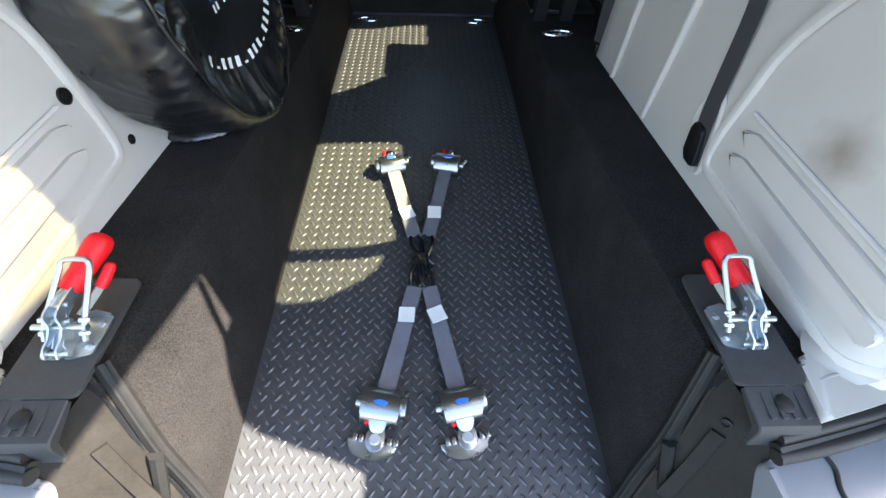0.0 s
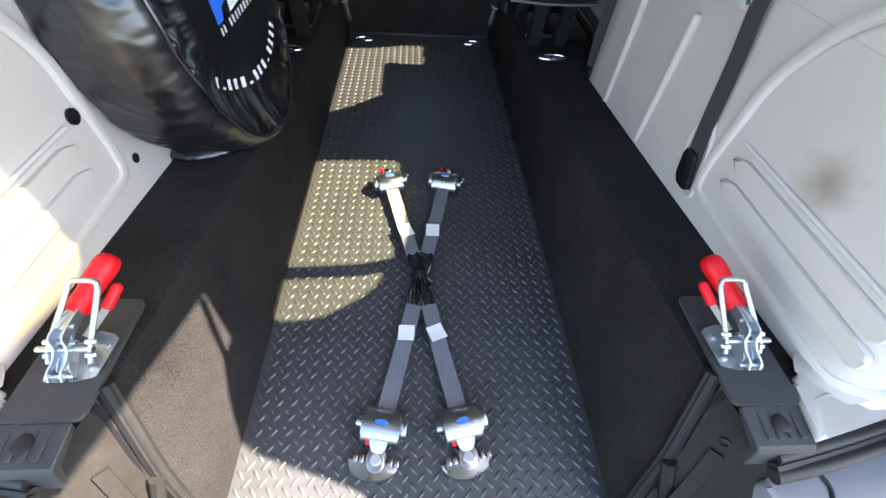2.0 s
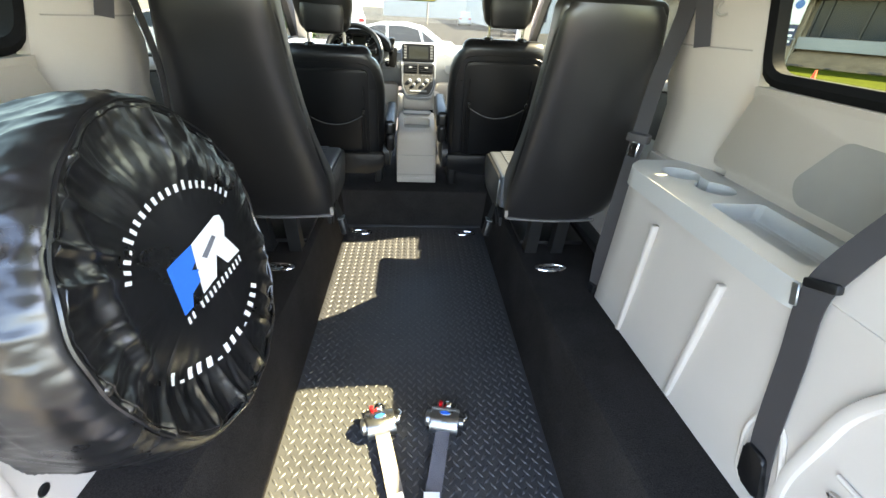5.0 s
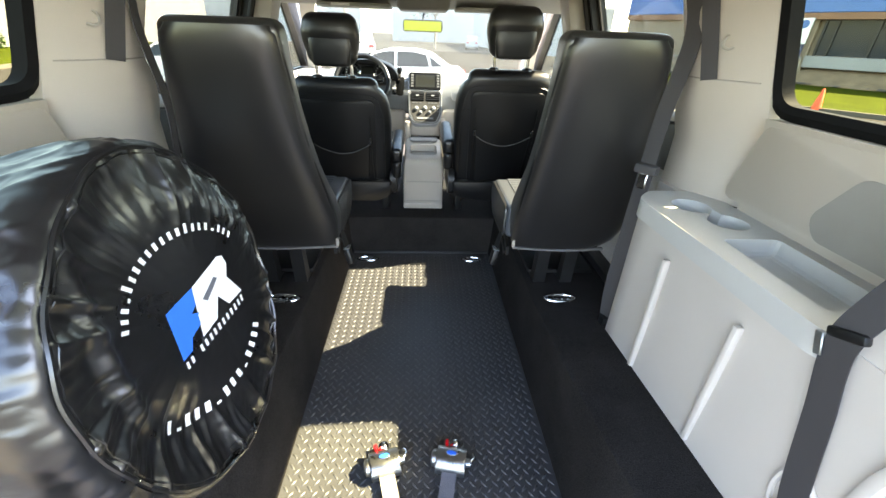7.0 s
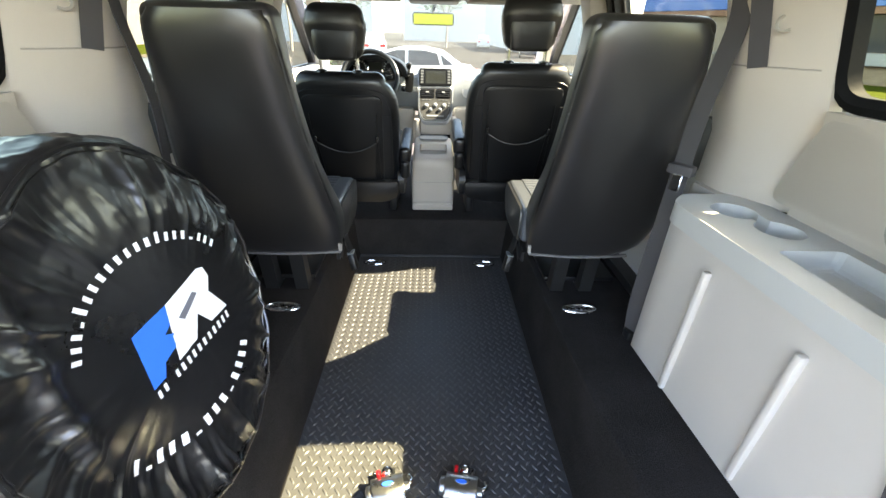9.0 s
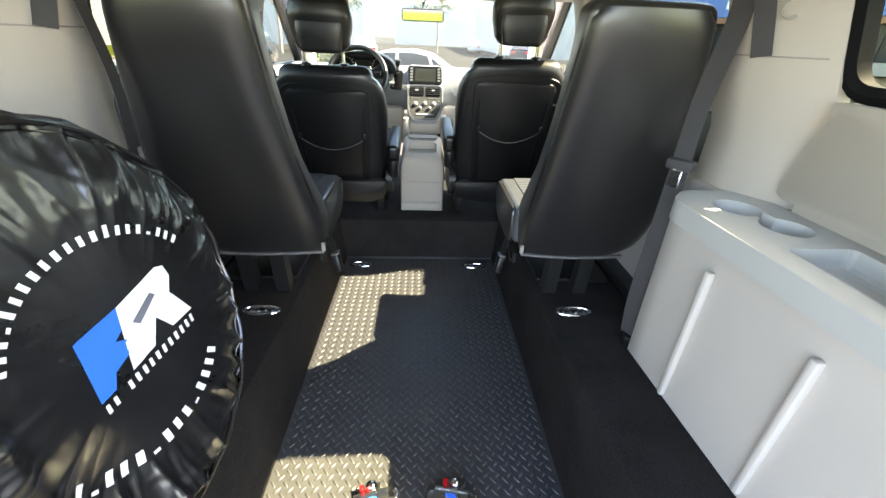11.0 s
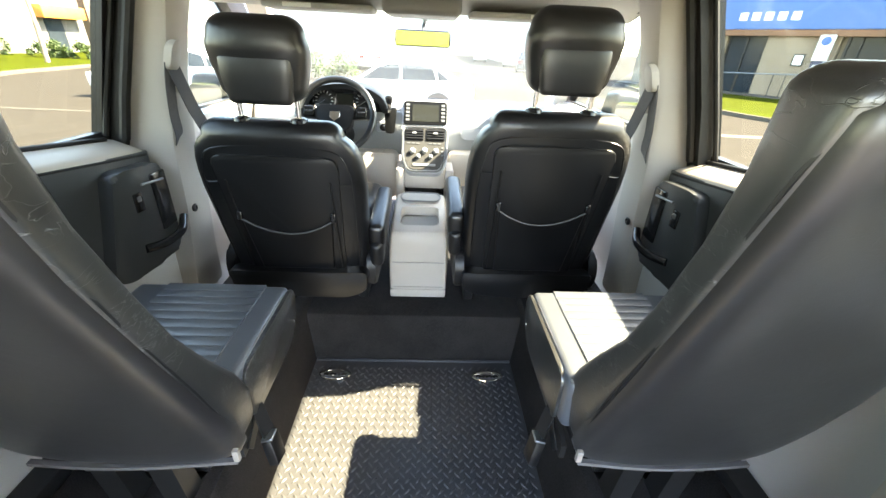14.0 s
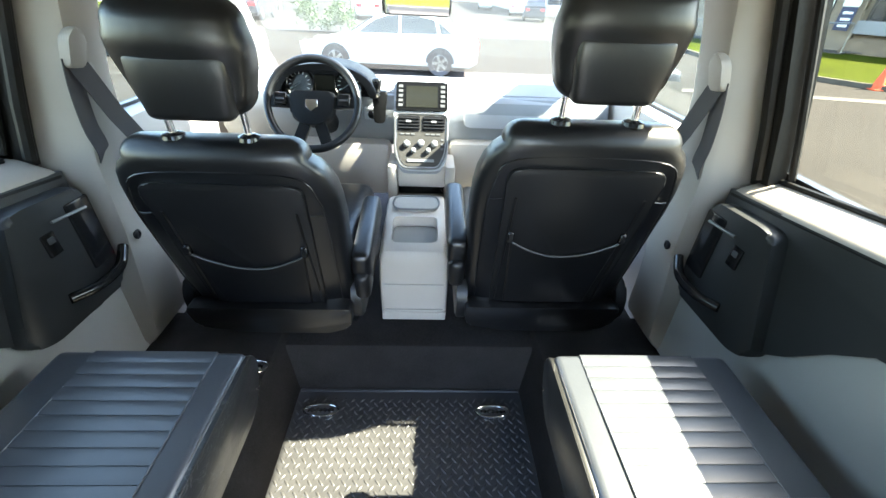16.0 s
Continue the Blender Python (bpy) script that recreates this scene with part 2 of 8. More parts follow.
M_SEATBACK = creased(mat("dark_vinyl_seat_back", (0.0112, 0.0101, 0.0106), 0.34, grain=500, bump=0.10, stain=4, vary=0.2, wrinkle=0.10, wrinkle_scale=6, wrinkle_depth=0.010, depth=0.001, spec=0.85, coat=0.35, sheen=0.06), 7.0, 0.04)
M_HEM = mat("dark_grey_hem", (0.13, 0.125, 0.125), 0.45, grain=400, bump=0.1, stain=30, vary=0.15)
M_PIPING = mat("grey_piping", (0.07, 0.07, 0.07), 0.45, grain=400, bump=0.1, stain=30, vary=0.15)
M_TYRECOVER = mat("black_glossy_vinyl_cover", (0.008, 0.0082, 0.0092), 0.30, grain=160, bump=0.03, stain=6, vary=0.3, wrinkle=0.06, wrinkle_scale=22, wrinkle_depth=0.006, spec=0.9)
M_DASH = mat("dark_grey_dashboard", (0.012, 0.0123, 0.0135), 0.5, grain=700, bump=0.25, stain=4, vary=0.15, spec=0.15)
# Sun and haze on the dash top are lifted into this pale colour.
M_DASHTOP = mat("sunlit_dashboard_top", (0.34, 0.34, 0.345), 0.5, grain=700, bump=0.25, stain=4, vary=0.1)
M_SILVER = mat("silver_bezel_paint", (0.14, 0.14, 0.14), 0.35, metal=0.4, grain=400, bump=0.03, stain=10, vary=0.08)
M_SCREEN = mat("grey_display_glass", (0.016, 0.016, 0.012), 0.2, grain=100, bump=0.0, stain=4, vary=0.08, spec=0.25)
M_HEADLINER = mat("grey_headliner_cloth", (0.36, 0.35, 0.33), 0.9, grain=900, bump=0.4, stain=4, vary=0.06)
M_HEADPLASTIC = mat("grey_overhead_plastic", (0.17, 0.165, 0.155), 0.55, grain=700, bump=0.15, stain=5, vary=0.1)
M_CARWHITE = mat("white_car_paint", (0.60, 0.60, 0.60), 0.25, grain=300, bump=0.0, stain=2, vary=0.03, coat=0.5)
# Silver paint, its base colour darkened for the shadow over the body corner.
M_BODY = mat("shaded_silver_paint", (0.17, 0.175, 0.185), 0.3, grain=300, bump=0.0, stain=2, vary=0.05, coat=0.4)
M_CARDARK = mat("dark_car_paint", (0.03, 0.035, 0.045), 0.2, grain=300, bump=0.0, stain=2, vary=0.1, coat=0.5)
M_TYRE = mat("tyre_rubber", (0.03, 0.03, 0.03), 0.8, grain=200, bump=0.3, stain=20, vary=0.2)
M_MIRROR = mat("mirror_glass", (0.85, 0.86, 0.85), 0.02, metal=1.0, grain=50, bump=0.0, stain=2, vary=0.02, rough_vary=0.01)
M_ASPHALT = mat("sun_bleached_asphalt", (0.0315, 0.0285, 0.0245), 0.95, grain=40, bump=0.35, stain=0.5, vary=0.16, depth=0.01, spec=0.06)
M_CONCRETE = mat("pale_concrete", (0.085, 0.076, 0.064), 0.9, grain=60, bump=0.25, stain=0.8, vary=0.12, depth=0.006, spec=0.1)
M_GRASS = mat("lawn_green", (0.0300, 0.0385, 0.0014), 0.95, grain=30, bump=0.6, stain=1.2, vary=0.35, depth=0.02, spec=0.03)
M_LEAF = mat("hedge_leaf_green", (0.038, 0.070, 0.010), 0.6, grain=20, bump=0.1, stain=3, vary=0.35, per_object=0.2)
M_BARK = mat("bark", (0.22, 0.18, 0.14), 0.9, grain=40, bump=0.6, stain=6, vary=0.3, depth=0.01)
M_STUCCO = mat("beige_stucco", (0.10, 0.083, 0.062), 0.85, grain=50, bump=0.3, stain=0.7, vary=0.08)
M_STUCCODARK = mat("dark_grey_stucco", (0.12, 0.12, 0.12), 0.85, grain=50, bump=0.3, stain=0.7, vary=0.1)
M_AWNING = mat("blue_awning_panel", (0.05, 0.13, 0.35), 0.5, grain=60, bump=0.1, stain=1.0, vary=0.08)
M_SIGNBLUE = mat("navy_sign_board", (0.028, 0.036, 0.085), 0.5, grain=60, bump=0.05, stain=2.0, vary=0.15)
M_ORANGE = mat("orange_fascia", (0.55, 0.20, 0.04), 0.6, grain=60, bump=0.1, stain=1.0, vary=0.1)
M_CONE = mat("orange_traffic_cone_plastic", (0.75, 0.09, 0.02), 0.5, grain=60, bump=0.05, stain=6, vary=0.1)
M_FARWALL = mat("sunlit_white_wall", (0.42, 0.415, 0.40), 0.85, grain=50, bump=0.2, stain=0.4, vary=0.12)
M_GRAVEL = mat("tan_gravel_bed", (0.19, 0.140, 0.090), 0.95, grain=20, bump=0.8, stain=2, vary=0.4, depth=0.03, spec=0.05)
M_LINE = mat("worn_white_road_paint", (0.055, 0.052, 0.046), 0.9, grain=60, bump=0.2, stain=6, vary=0.15, spec=0.08)
G_SIDE = glass_mat("tinted_side_glass", (0.615, 0.615, 0.55))
G_PRIVACY = glass_mat("privacy_rear_glass", (0.42, 0.40, 0.29))
G_CLEAR = glass_mat("clear_windscreen_glass", (0.64, 0.67, 0.64), dust=0.004)
M_BUTTON = mat("pale_button_print", (0.10, 0.10, 0.10), 0.5, grain=300, bump=0.05, stain=20, vary=0.06, spec=0.1)
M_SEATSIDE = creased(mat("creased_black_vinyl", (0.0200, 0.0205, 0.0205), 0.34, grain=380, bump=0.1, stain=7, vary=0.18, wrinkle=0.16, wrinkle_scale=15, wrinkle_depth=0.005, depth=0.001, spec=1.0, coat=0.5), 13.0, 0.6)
M_STACK = mat("grey_stack_plastic", (0.34, 0.345, 0.35), 0.4, grain=700, bump=0.1, stain=6, vary=0.1, spec=0.2)
G_QUARTER = glass_mat("tinted_quarter_glass", (0.69, 0.69, 0.58))
G_FRONT = glass_mat("green_front_door_glass", (0.62, 0.655, 0.62))
M_FACADE = mat("tan_stucco_facade", (0.25, 0.20, 0.145), 0.85, grain=50, bump=0.3, stain=0.7, vary=0.1)
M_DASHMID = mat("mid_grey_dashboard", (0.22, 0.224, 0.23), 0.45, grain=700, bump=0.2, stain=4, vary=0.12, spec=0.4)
M_SILLWALL = mat("pale_painted_low_wall", (0.26, 0.265, 0.27), 0.85, grain=60, bump=0.2, stain=0.8, vary=0.1, spec=0.1)
M_SOFFIT = mat("brown_soffit_paint", (0.20, 0.10, 0.055), 0.7, grain=60, bump=0.1, stain=1.0, vary=0.12)
M_SEAMDARK = mat("trim_joint_shadow_gap", (0.30, 0.27, 0.245), 0.7, grain=900, bump=0.1, stain=3, vary=0.06)
M_RADIO = mat("dark_radio_face", (0.0045, 0.0045, 0.0045), 0.35, grain=400, bump=0.03, stain=10, vary=0.1, spec=0.08)
M_PANEL = mat("brown_grey_control_panel", (0.045, 0.042, 0.038), 0.5, grain=600, bump=0.08, stain=8, vary=0.12, spec=0.12)
M_KNOB = mat("dull_silver_knob", (0.22, 0.22, 0.22), 0.35, grain=400, bump=0.03, stain=10, vary=0.08, spec=0.25)
G_CAR = mat("dark_car_window_glass", (0.02, 0.028, 0.036), 0.08, grain=40, bump=0.0, stain=2, vary=0.1, spec=0.12)


# ---- mesh helpers ----
def link_parent(ob, parent):
    ob.parent = parent
    if parent is not None and parent.parent is None:
        ob.matrix_parent_inverse = parent.matrix_basis.inverted()
    return ob


def to_mesh(name, bm, material, angle=38):
    bmesh.ops.recalc_face_normals(bm, faces=bm.faces)
    me = bpy.data.meshes.new(name)
    bm.to_mesh(me)
    bm.free()
    me.materials.append(material)
    me.shade_smooth()
    me.set_sharp_from_angle(angle=radians(angle))
    return me


def part(name, bm, material, parent=None, label="", angle=38):
    ob = new(name, to_mesh(name, bm, material, angle))
    if parent is not None:
        link_parent(ob, parent)
    if label:
        tagged(ob, label)
    return ob


def structure(name, bm, material, label, category="", angle=38):
    return tagged(part(name, bm, material, None, "", angle), label, category or name.split("_")[0], kind="structure")


def thing(name, at, label, category, group=""):
    ob = new(name)
    ob.empty_display_size = 0.05
    ob.matrix_basis = Matrix.Translation(at)
    return tagged(ob, label, category, group)


def B():
    return bmesh.new()


def box(bm, x0, x1, y0, y1, z0, z1, bevel=0.0, segs=2, m=None):
    r = bmesh.ops.create_cube(bm, size=1.0)
    vs = r["verts"]
    for v in vs:
        v.co = Vector(((x0 + x1) / 2 + v.co.x * (x1 - x0), (y0 + y1) / 2 + v.co.y * (y1 - y0), (z0 + z1) / 2 + v.co.z * (z1 - z0)))
    if m is not None:
        for v in vs:
            v.co = m @ v.co
    if bevel:
        es = list({e for v in vs for e in v.link_edges})
        bmesh.ops.bevel(bm, geom=es, offset=bevel, segments=segs, affect="EDGES", profile=0.5)
    return bm


def prism(bm, outline, f, a, b, bevel=0.0, segs=2):
    """Extrude a closed outline of (u, v); f(u, v, w) gives the place, w from a to b."""
    n = len(outline)
    lo = [bm.verts.new(f(u, v, a)) for u, v in outline]
    hi = [bm.verts.new(f(u, v, b)) for u, v in outline]
    faces = [bm.faces.new(lo), bm.faces.new(hi[::-1])]
    for i in range(n):
        faces.append(bm.faces.new((lo[i], hi[i], hi[(i + 1) % n], lo[(i + 1) % n])))
    if bevel:
        es = list({e for fc in faces[:2] for e in fc.edges})
        bmesh.ops.bevel(bm, geom=es, offset=bevel, segments=segs, affect="EDGES", profile=0.5)
    return bm


def curve_pts(pts, n=8, closed=False):
    """A smooth line through the points."""
    P = [Vector(p) for p in pts]
    out = []
    k = len(P)
    rng = range(k) if closed else range(k - 1)
    for i in rng:
        p0 = P[(i - 1) % k] if closed or i > 0 else P[0] * 2 - P[1]
        p1, p2 = P[i], P[(i + 1) % k]
        p3 = P[(i + 2) % k] if closed or i + 2 < k else P[-1] * 2 - P[-2]
        for j in range(n):
            t = j / n
            out.append(0.5 * (2 * p1 + (p2 - p0) * t + (2 * p0 - 5 * p1 + 4 * p2 - p3) * t * t + (3 * p1 - p0 - 3 * p2 + p3) * t ** 3))
    if not closed:
        out.append(P[-1])
    return out


def sweep(bm, path, section, closed=False, up=Vector((0, 0, 1)), cap=True):
    """Sweep a section of (side, up) offsets along a path of points."""
    P = [Vector(p) for p in path]
    k = len(P)
    rings, dirs = [], []
    for i in range(k):
        d = P[(i + 1) % k] - P[(i - 1) % k] if closed else P[min(i + 1, k - 1)] - P[max(i - 1, 0)]
        dirs.append(d.normalized())
    steep = any(abs(d.dot(up)) > 0.9 for d in dirs)
    u = up
    if steep and abs(dirs[0].dot(up)) > 0.9:
        u = Vector((0, 1, 0)) if abs(dirs[0].y) < 0.8 else Vector((1, 0, 0))
    side = dirs[0].cross(u).normalized()
    for p, d in zip(P, dirs):
        if steep:
            side = (side - d * side.dot(d)).normalized()
        else:
            side = d.cross(up).normalized()
        top = side.cross(d).normalized()
        rings.append([bm.verts.new(p + side * a + top * b) for a, b in section])
    m = len(section)
    for i in range(k if closed else k - 1):
        r0, r1 = rings[i], rings[(i + 1) % k]
        for j in range(m):
            bm.faces.new((r0[j], r0[(j + 1) % m], r1[(j + 1) % m], r1[j]))
    if cap and not closed:
        bm.faces.new(rings[0][::-1])
        bm.faces.new(rings[-1])
    return bm


def circle(r, n=10, squash=1.0):
    return [(r * math.cos(2 * math.pi * i / n), r * squash * math.sin(2 * math.pi * i / n)) for i in range(n)]


def tube(bm, path, r, n=10, closed=False, up=Vector((0, 0, 1))):
    return sweep(bm, path, circle(r, n), closed, up)


def strip(bm, path, width, thick, up=Vector((0, 0, 1))):
    w, t = width / 2, thick / 2
    return sweep(bm, path, [(-w, -t), (w, -t), (w, t), (-w, t)], False, up)


def pillow(bm, secs, n=32, e=3.5, f=None):
    """A closed body from level cross-sections (cx, cy, z, half width, half depth), each a rounded rectangle."""
    rings = []
    for cx, cy, z, hw, hd in secs:
        ring = []
        for i in range(n):
            a = 2 * math.pi * (i + 0.5) / n
            c, s = math.cos(a), math.sin(a)
            p = Vector((cx + hw * math.copysign(abs(c) ** (2 / e), c), cy + hd * math.copysign(abs(s) ** (2 / e), s), z))
            ring.append(bm.verts.new(f(p) if f else p))
        rings.append(ring)
    for r0, r1 in zip(rings, rings[1:]):
        for j in range(n):
            bm.faces.new((r0[j], r0[(j + 1) % n], r1[(j + 1) % n], r1[j]))
    bm.faces.new(rings[0][::-1])
    bm.faces.new(rings[-1])
    return bm


def rounded(secs, k=4, r=0.03):
    """Add shrinking sections below and above, to round a pillow's ends."""
    out = []
    cx, cy, z, hw, hd = secs[0]
    for i in range(k):
        a = math.pi / 2 * i / k
        q = r * (1 - math.sin(a))
        out.append((cx, cy, z - r * math.cos(a), hw - q, hd - min(q, hd * 0.85)))
    out += secs
    cx, cy, z, hw, hd = secs[-1]
    for i in range(k - 1, -1, -1):
        a = math.pi / 2 * i / k
        q = r * (1 - math.sin(a))
        out.append((cx, cy, z + r * math.cos(a), hw - q, hd - min(q, hd * 0.85)))
    return out


def lathe(bm, profile, m=None, n=24):
    """Turn a profile of (radius, height) round the z axis, then place it by m."""
    rings = []
    for r, h in profile:
        rings.append([bm.verts.new((m @ Vector((r * math.cos(2 * math.pi * i / n), r * math.sin(2 * math.pi * i / n), h))) if m else Vector((r * math.cos(2 * math.pi * i / n), r * math.sin(2 * math.pi * i / n), h))) for i in range(n)])
    for r0, r1 in zip(rings, rings[1:]):
        for j in range(n):
            bm.faces.new((r0[j], r0[(j + 1) % n], r1[(j + 1) % n], r1[j]))
    bm.faces.new(rings[0][::-1])
    bm.faces.new(rings[-1])
    return bm


def round_poly(pts, r, k=5):
    """A closed outline of (u, v) with its corners rounded."""
    out = []
    n = len(pts)
    for i in range(n):
        p, a, b = Vector(pts[i]), Vector(pts[i - 1]), Vector(pts[(i + 1) % n])
        rr = min(r, (a - p).length * 0.45, (b - p).length * 0.45)
        s, e = p + (a - p).normalized() * rr, p + (b - p).normalized() * rr
        for j in range(k + 1):
            t = j / k
            q = s.lerp(p, t).lerp(p.lerp(e, t), t)
            out.append((q.x, q.y))
    return out


# ---- the van: floor, ledges, walls ----
Y0, Y1 = 0.06, 2.94        # lowered floor, rear to front
FLOOR_Z = 0.285            # ledges above the lowered floor
FRONT_Z = 0.241            # front floor above the lowered floor


def ledge_z(y):
    return 0.285 + max(0.0, 2.04 - y) * 0.078


def ledge_x(y):
    return 0.445 + max(0.0, 1.6 - y) * 0.045


bm = B()
box(bm, -0.42, 0.42, Y0, Y1, -0.02, 0.0)
floor = structure("floor", bm, M_PLATE, "black rubber diamond plate covering the lowered wheelchair floor", "floor")


def lugs():
    verts, faces = [], []
    step = 0.035
    cols, rows = 2 * int(0.82 / step) + 1, 2 * int((Y1 - Y0 - 0.02) / step)
    L, W, Hh = 0.0148, 0.0038, 0.0048
    for i in range(cols):
        for j in range(rows):
            if (i + j) % 2:
                continue
            cx, cy = -0.405 + i * step / 2, Y0 + 0.016 + j * step / 2
            a = math.radians(50) if i % 2 else math.radians(-50)
            c, s = math.cos(a), math.sin(a)
            k = len(verts)
            for u, v, h in ((-L, 0, 0), (-L * 0.4, -W, 0), (L * 0.4, -W, 0), (L, 0, 0), (L * 0.4, W, 0), (-L * 0.4, W, 0), (-L * 0.5, 0, Hh), (L * 0.5, 0, Hh)):
                verts.append((cx + u * c - v * s, cy + u * s + v * c, h))
            faces += [(k, k + 1, k + 6), (k + 1, k + 2, k + 7, k + 6), (k + 2, k + 3, k + 7), (k + 3, k + 4, k + 7), (k + 4, k + 5, k + 6, k + 7), (k + 5, k, k + 6)]
    me = bpy.data.meshes.new("raised_lugs")
    me.from_pydata(verts, [], faces)
    me.materials.append(M_LUG)
    me.shade_smooth()
    ob = new("raised_lugs", me)
    ob.parent = floor
    tagged(ob, "raised diamond lugs of the black plate", kind="stuff")


lugs()

for s, side in ((-1, "left"), (1, "right")):
    ys = [0.44, 0.62, 0.9, 1.2, 1.6, 2.04, 2.5, 3.05]
    bm = B()
    rings = []
    for y in ys:
        z, x = ledge_z(y), ledge_x(y)
        yb = min(y, Y1)
        # rounded nose where the carpet turns down into the channel
        rings.append([bm.verts.new((s * a, y if y > 0.5 else 0.44 + 0.155 * max(0.0, b) / z, b)) for a, b in ((0.97, -0.03), (0.42, -0.03), (0.42, 0.0), (x - 0.006, z - 0.03), (x + 0.002, z - 0.009), (x + 0.02, z), (0.97, z))])
    for r0, r1 in zip(rings, rings[1:]):
        for j in range(7):
            bm.faces.new((r0[j], r0[(j + 1) % 7], r1[(j + 1) % 7], r1[j]))
    bm.faces.new(rings[0])
    bm.faces.new(rings[-1][::-1])
    structure("ledge_" + side, bm, M_CARPET, "black carpeted ledge beside the lowered floor", "floor ledge")

bm = B()
prism(bm, [(Y1, -0.03), (Y1, FRONT_Z - 0.02), (Y1 + 0.006, FRONT_Z - 0.006), (Y1 + 0.02, FRONT_Z), (4.3, FRONT_Z), (4.3, -0.03)], lambda u, v, w: Vector((w, u, v)), -0.46, 0.46)
structure("floor_front", bm, M_CARPET, "black carpeted front floor ending in a step riser", "floor")
bm = B()
for s in (-1, 1):
    box(bm, min(s * 0.455, s * 0.97), max(s * 0.455, s * 0.97), 3.05, 4.3, 0.1, FRONT_Z)
structure("floor_footwell", bm, M_CARPET, "black carpeted footwell floor at the front", "floor")
# rubber lip along the foot of the riser
bm = B()
box(bm, -0.415, 0.415, Y1 - 0.012, Y1 - 0.001, 0.0, 0.012, 0.003, 1)
structure("trim_riser", bm, M_PLATE, "black rubber edge strip at the riser foot", "trim")


def xo(z):
    """Outer face of the body side at a height."""
    return 0.97 if z < 0.95 else 0.97 - (z - 0.95) * 0.33


def side_slab(bm, s, outline, inset, thick):
    """A slab that follows the body side: outline of (y, z)."""
    return prism(bm, outline, lambda u, v, w: Vector((s * (xo(v) - w), u, v)), inset, inset + thick)


def grid_slab(bm, s, y0, y1, zs, x_of, thick):
    """A thin wall panel between two y, through heights zs, at x_of(z)."""
    ring = [(z, x_of(z)) for z in zs]
    sec = [(x, z) for z, x in ring] + [(x + thick, z) for z, x in ring[::-1]]
    return prism(bm, sec, lambda u, v, w: Vector((s * u, w, v)), y0, y1)


WIN_Q = (0.99, 1.775, 1.035, 1.41)      # quarter window: y, y, z, z
WIN_S = (2.055, 2.862, 0.935, 1.41)      # sliding door window
walls = {}
for s, side in ((-1, "left"), (1, "right")):
    # outer steel shell with its window openings
    bm = B()
    side_slab(bm, s, [(0.42, -0.1), (4.4, -0.1), (4.4, 0.9505), (0.42, 0.9505)], 0.0, 0.03)
    q, w = WIN_Q, WIN_S
    side_slab(bm, s, [(0.49, 0.951), (2.20, 0.951), (2.20, q[2]), (0.56, q[2])], 0.0, 0.03)
    side_slab(bm, s, [(0.56, q[2]), (q[0] + 0.28, q[2]), (q[0] + 0.14, q[2] + 0.06), (q[0] + 0.06, q[2] + 0.12), (q[0] + 0.0, q[2] + 0.22), (q[0], q[3]), (0.73, q[3]), (0.64, 1.20)], 0.0, 0.03)
    side_slab(bm, s, [(w[0], q[2]), (2.20, q[2]), (2.18, q[2] + 0.09), (w[0] + 0.02, q[3])], 0.0, 0.03)
    side_slab(bm, s, [(q[1], q[2]), (w[0], q[2]), (w[0], q[3]), (q[1], q[3])], 0.0, 0.03)
    side_slab(bm, s, [(w[1], 0.951), (3.06, 0.951), (3.02, 1.365), (w[1], 1.365)], 0.0, 0.03)
    side_slab(bm, s, [(0.73, q[3]), (3.45, q[3]), (3.45, 1.46), (0.83, 1.46)], 0.0, 0.03)
    side_slab(bm, s, [(w[1], 1.365), (3.45, 1.365), (3.45, w[3]), (w[1], w[3])], 0.0, 0.03)
    side_slab(bm, s, [(4.28, 0.951), (4.40, 0.951), (3.52, 1.44), (3.40, 1.40)], 0.0, 0.05)
    wo = 2.878 if s < 0 else 2.856
    wf = wo + (0.030 if s < 0 else 0.014)
    walls[side] = structure("wall_" + side, bm, M_BLACK, "inner steel body side of the van with window openings", "van side")

    wall = walls[side]
    # panes
    for nm, poly in (("quarter_pane", [(q[0] - 0.01, q[2] - 0.01), (q[1] + 0.01, q[2] - 0.01), (q[1] + 0.01, q[3] + 0.01), (q[0] - 0.01, q[3] + 0.01)]),
                     ("sliding_door_pane", [(w[0] - 0.01, w[2] + 0.017), (w[1] + 0.01, w[2] + 0.017), (w[1] + 0.01, w[3] + 0.01), (w[0] - 0.01, w[3] + 0.01)]),
                     ("front_door_pane", [(3.07, 0.952), (4.27, 0.952), (3.43, 1.38), (3.03, 1.38)])):
        bm = B()
        side_slab(bm, s, poly, 0.012, 0.004)
        part(nm, bm, {"quarter_pane": G_QUARTER, "sliding_door_pane": G_SIDE}.get(nm, G_FRONT), wall, "tinted window glass" if nm != "front_door_pane" else "clear door glass")

    # rubber frame round the quarter window
    bm = B()
    fr = round_poly([(q[0] + 0.26, q[2] + 0.032), (q[1] - 0.012, q[2] + 0.032), (q[1] - 0.012, q[3]), (q[0], q[3]), (q[0], q[2] + 0.22), (q[0] + 0.10, q[2] + 0.09)], 0.06)
    sweep(bm, [Vector((s * (xo(z) - 0.040), y, z)) for y, z in fr], [(-0.016, -0.022), (0.016, -0.022), (0.017, 0.010), (0.0, 0.018), (-0.017, 0.010)], True, Vector((s * -1.0, 0, 0)))
    part("window_frame", bm, M_GASKET, wall, "black rubber window surround")
    # sliding door window frame, wide and black toward the front
    bm = B()
    side_slab(bm, s, [(wf - 0.030, 0.905), (wo + 0.062, 0.905), (wo + 0.068, 1.10), (wo + 0.085, w[3]), (wf - 0.005, w[3]), (wf - 0.022, 1.10)], 0.031, 0.042)
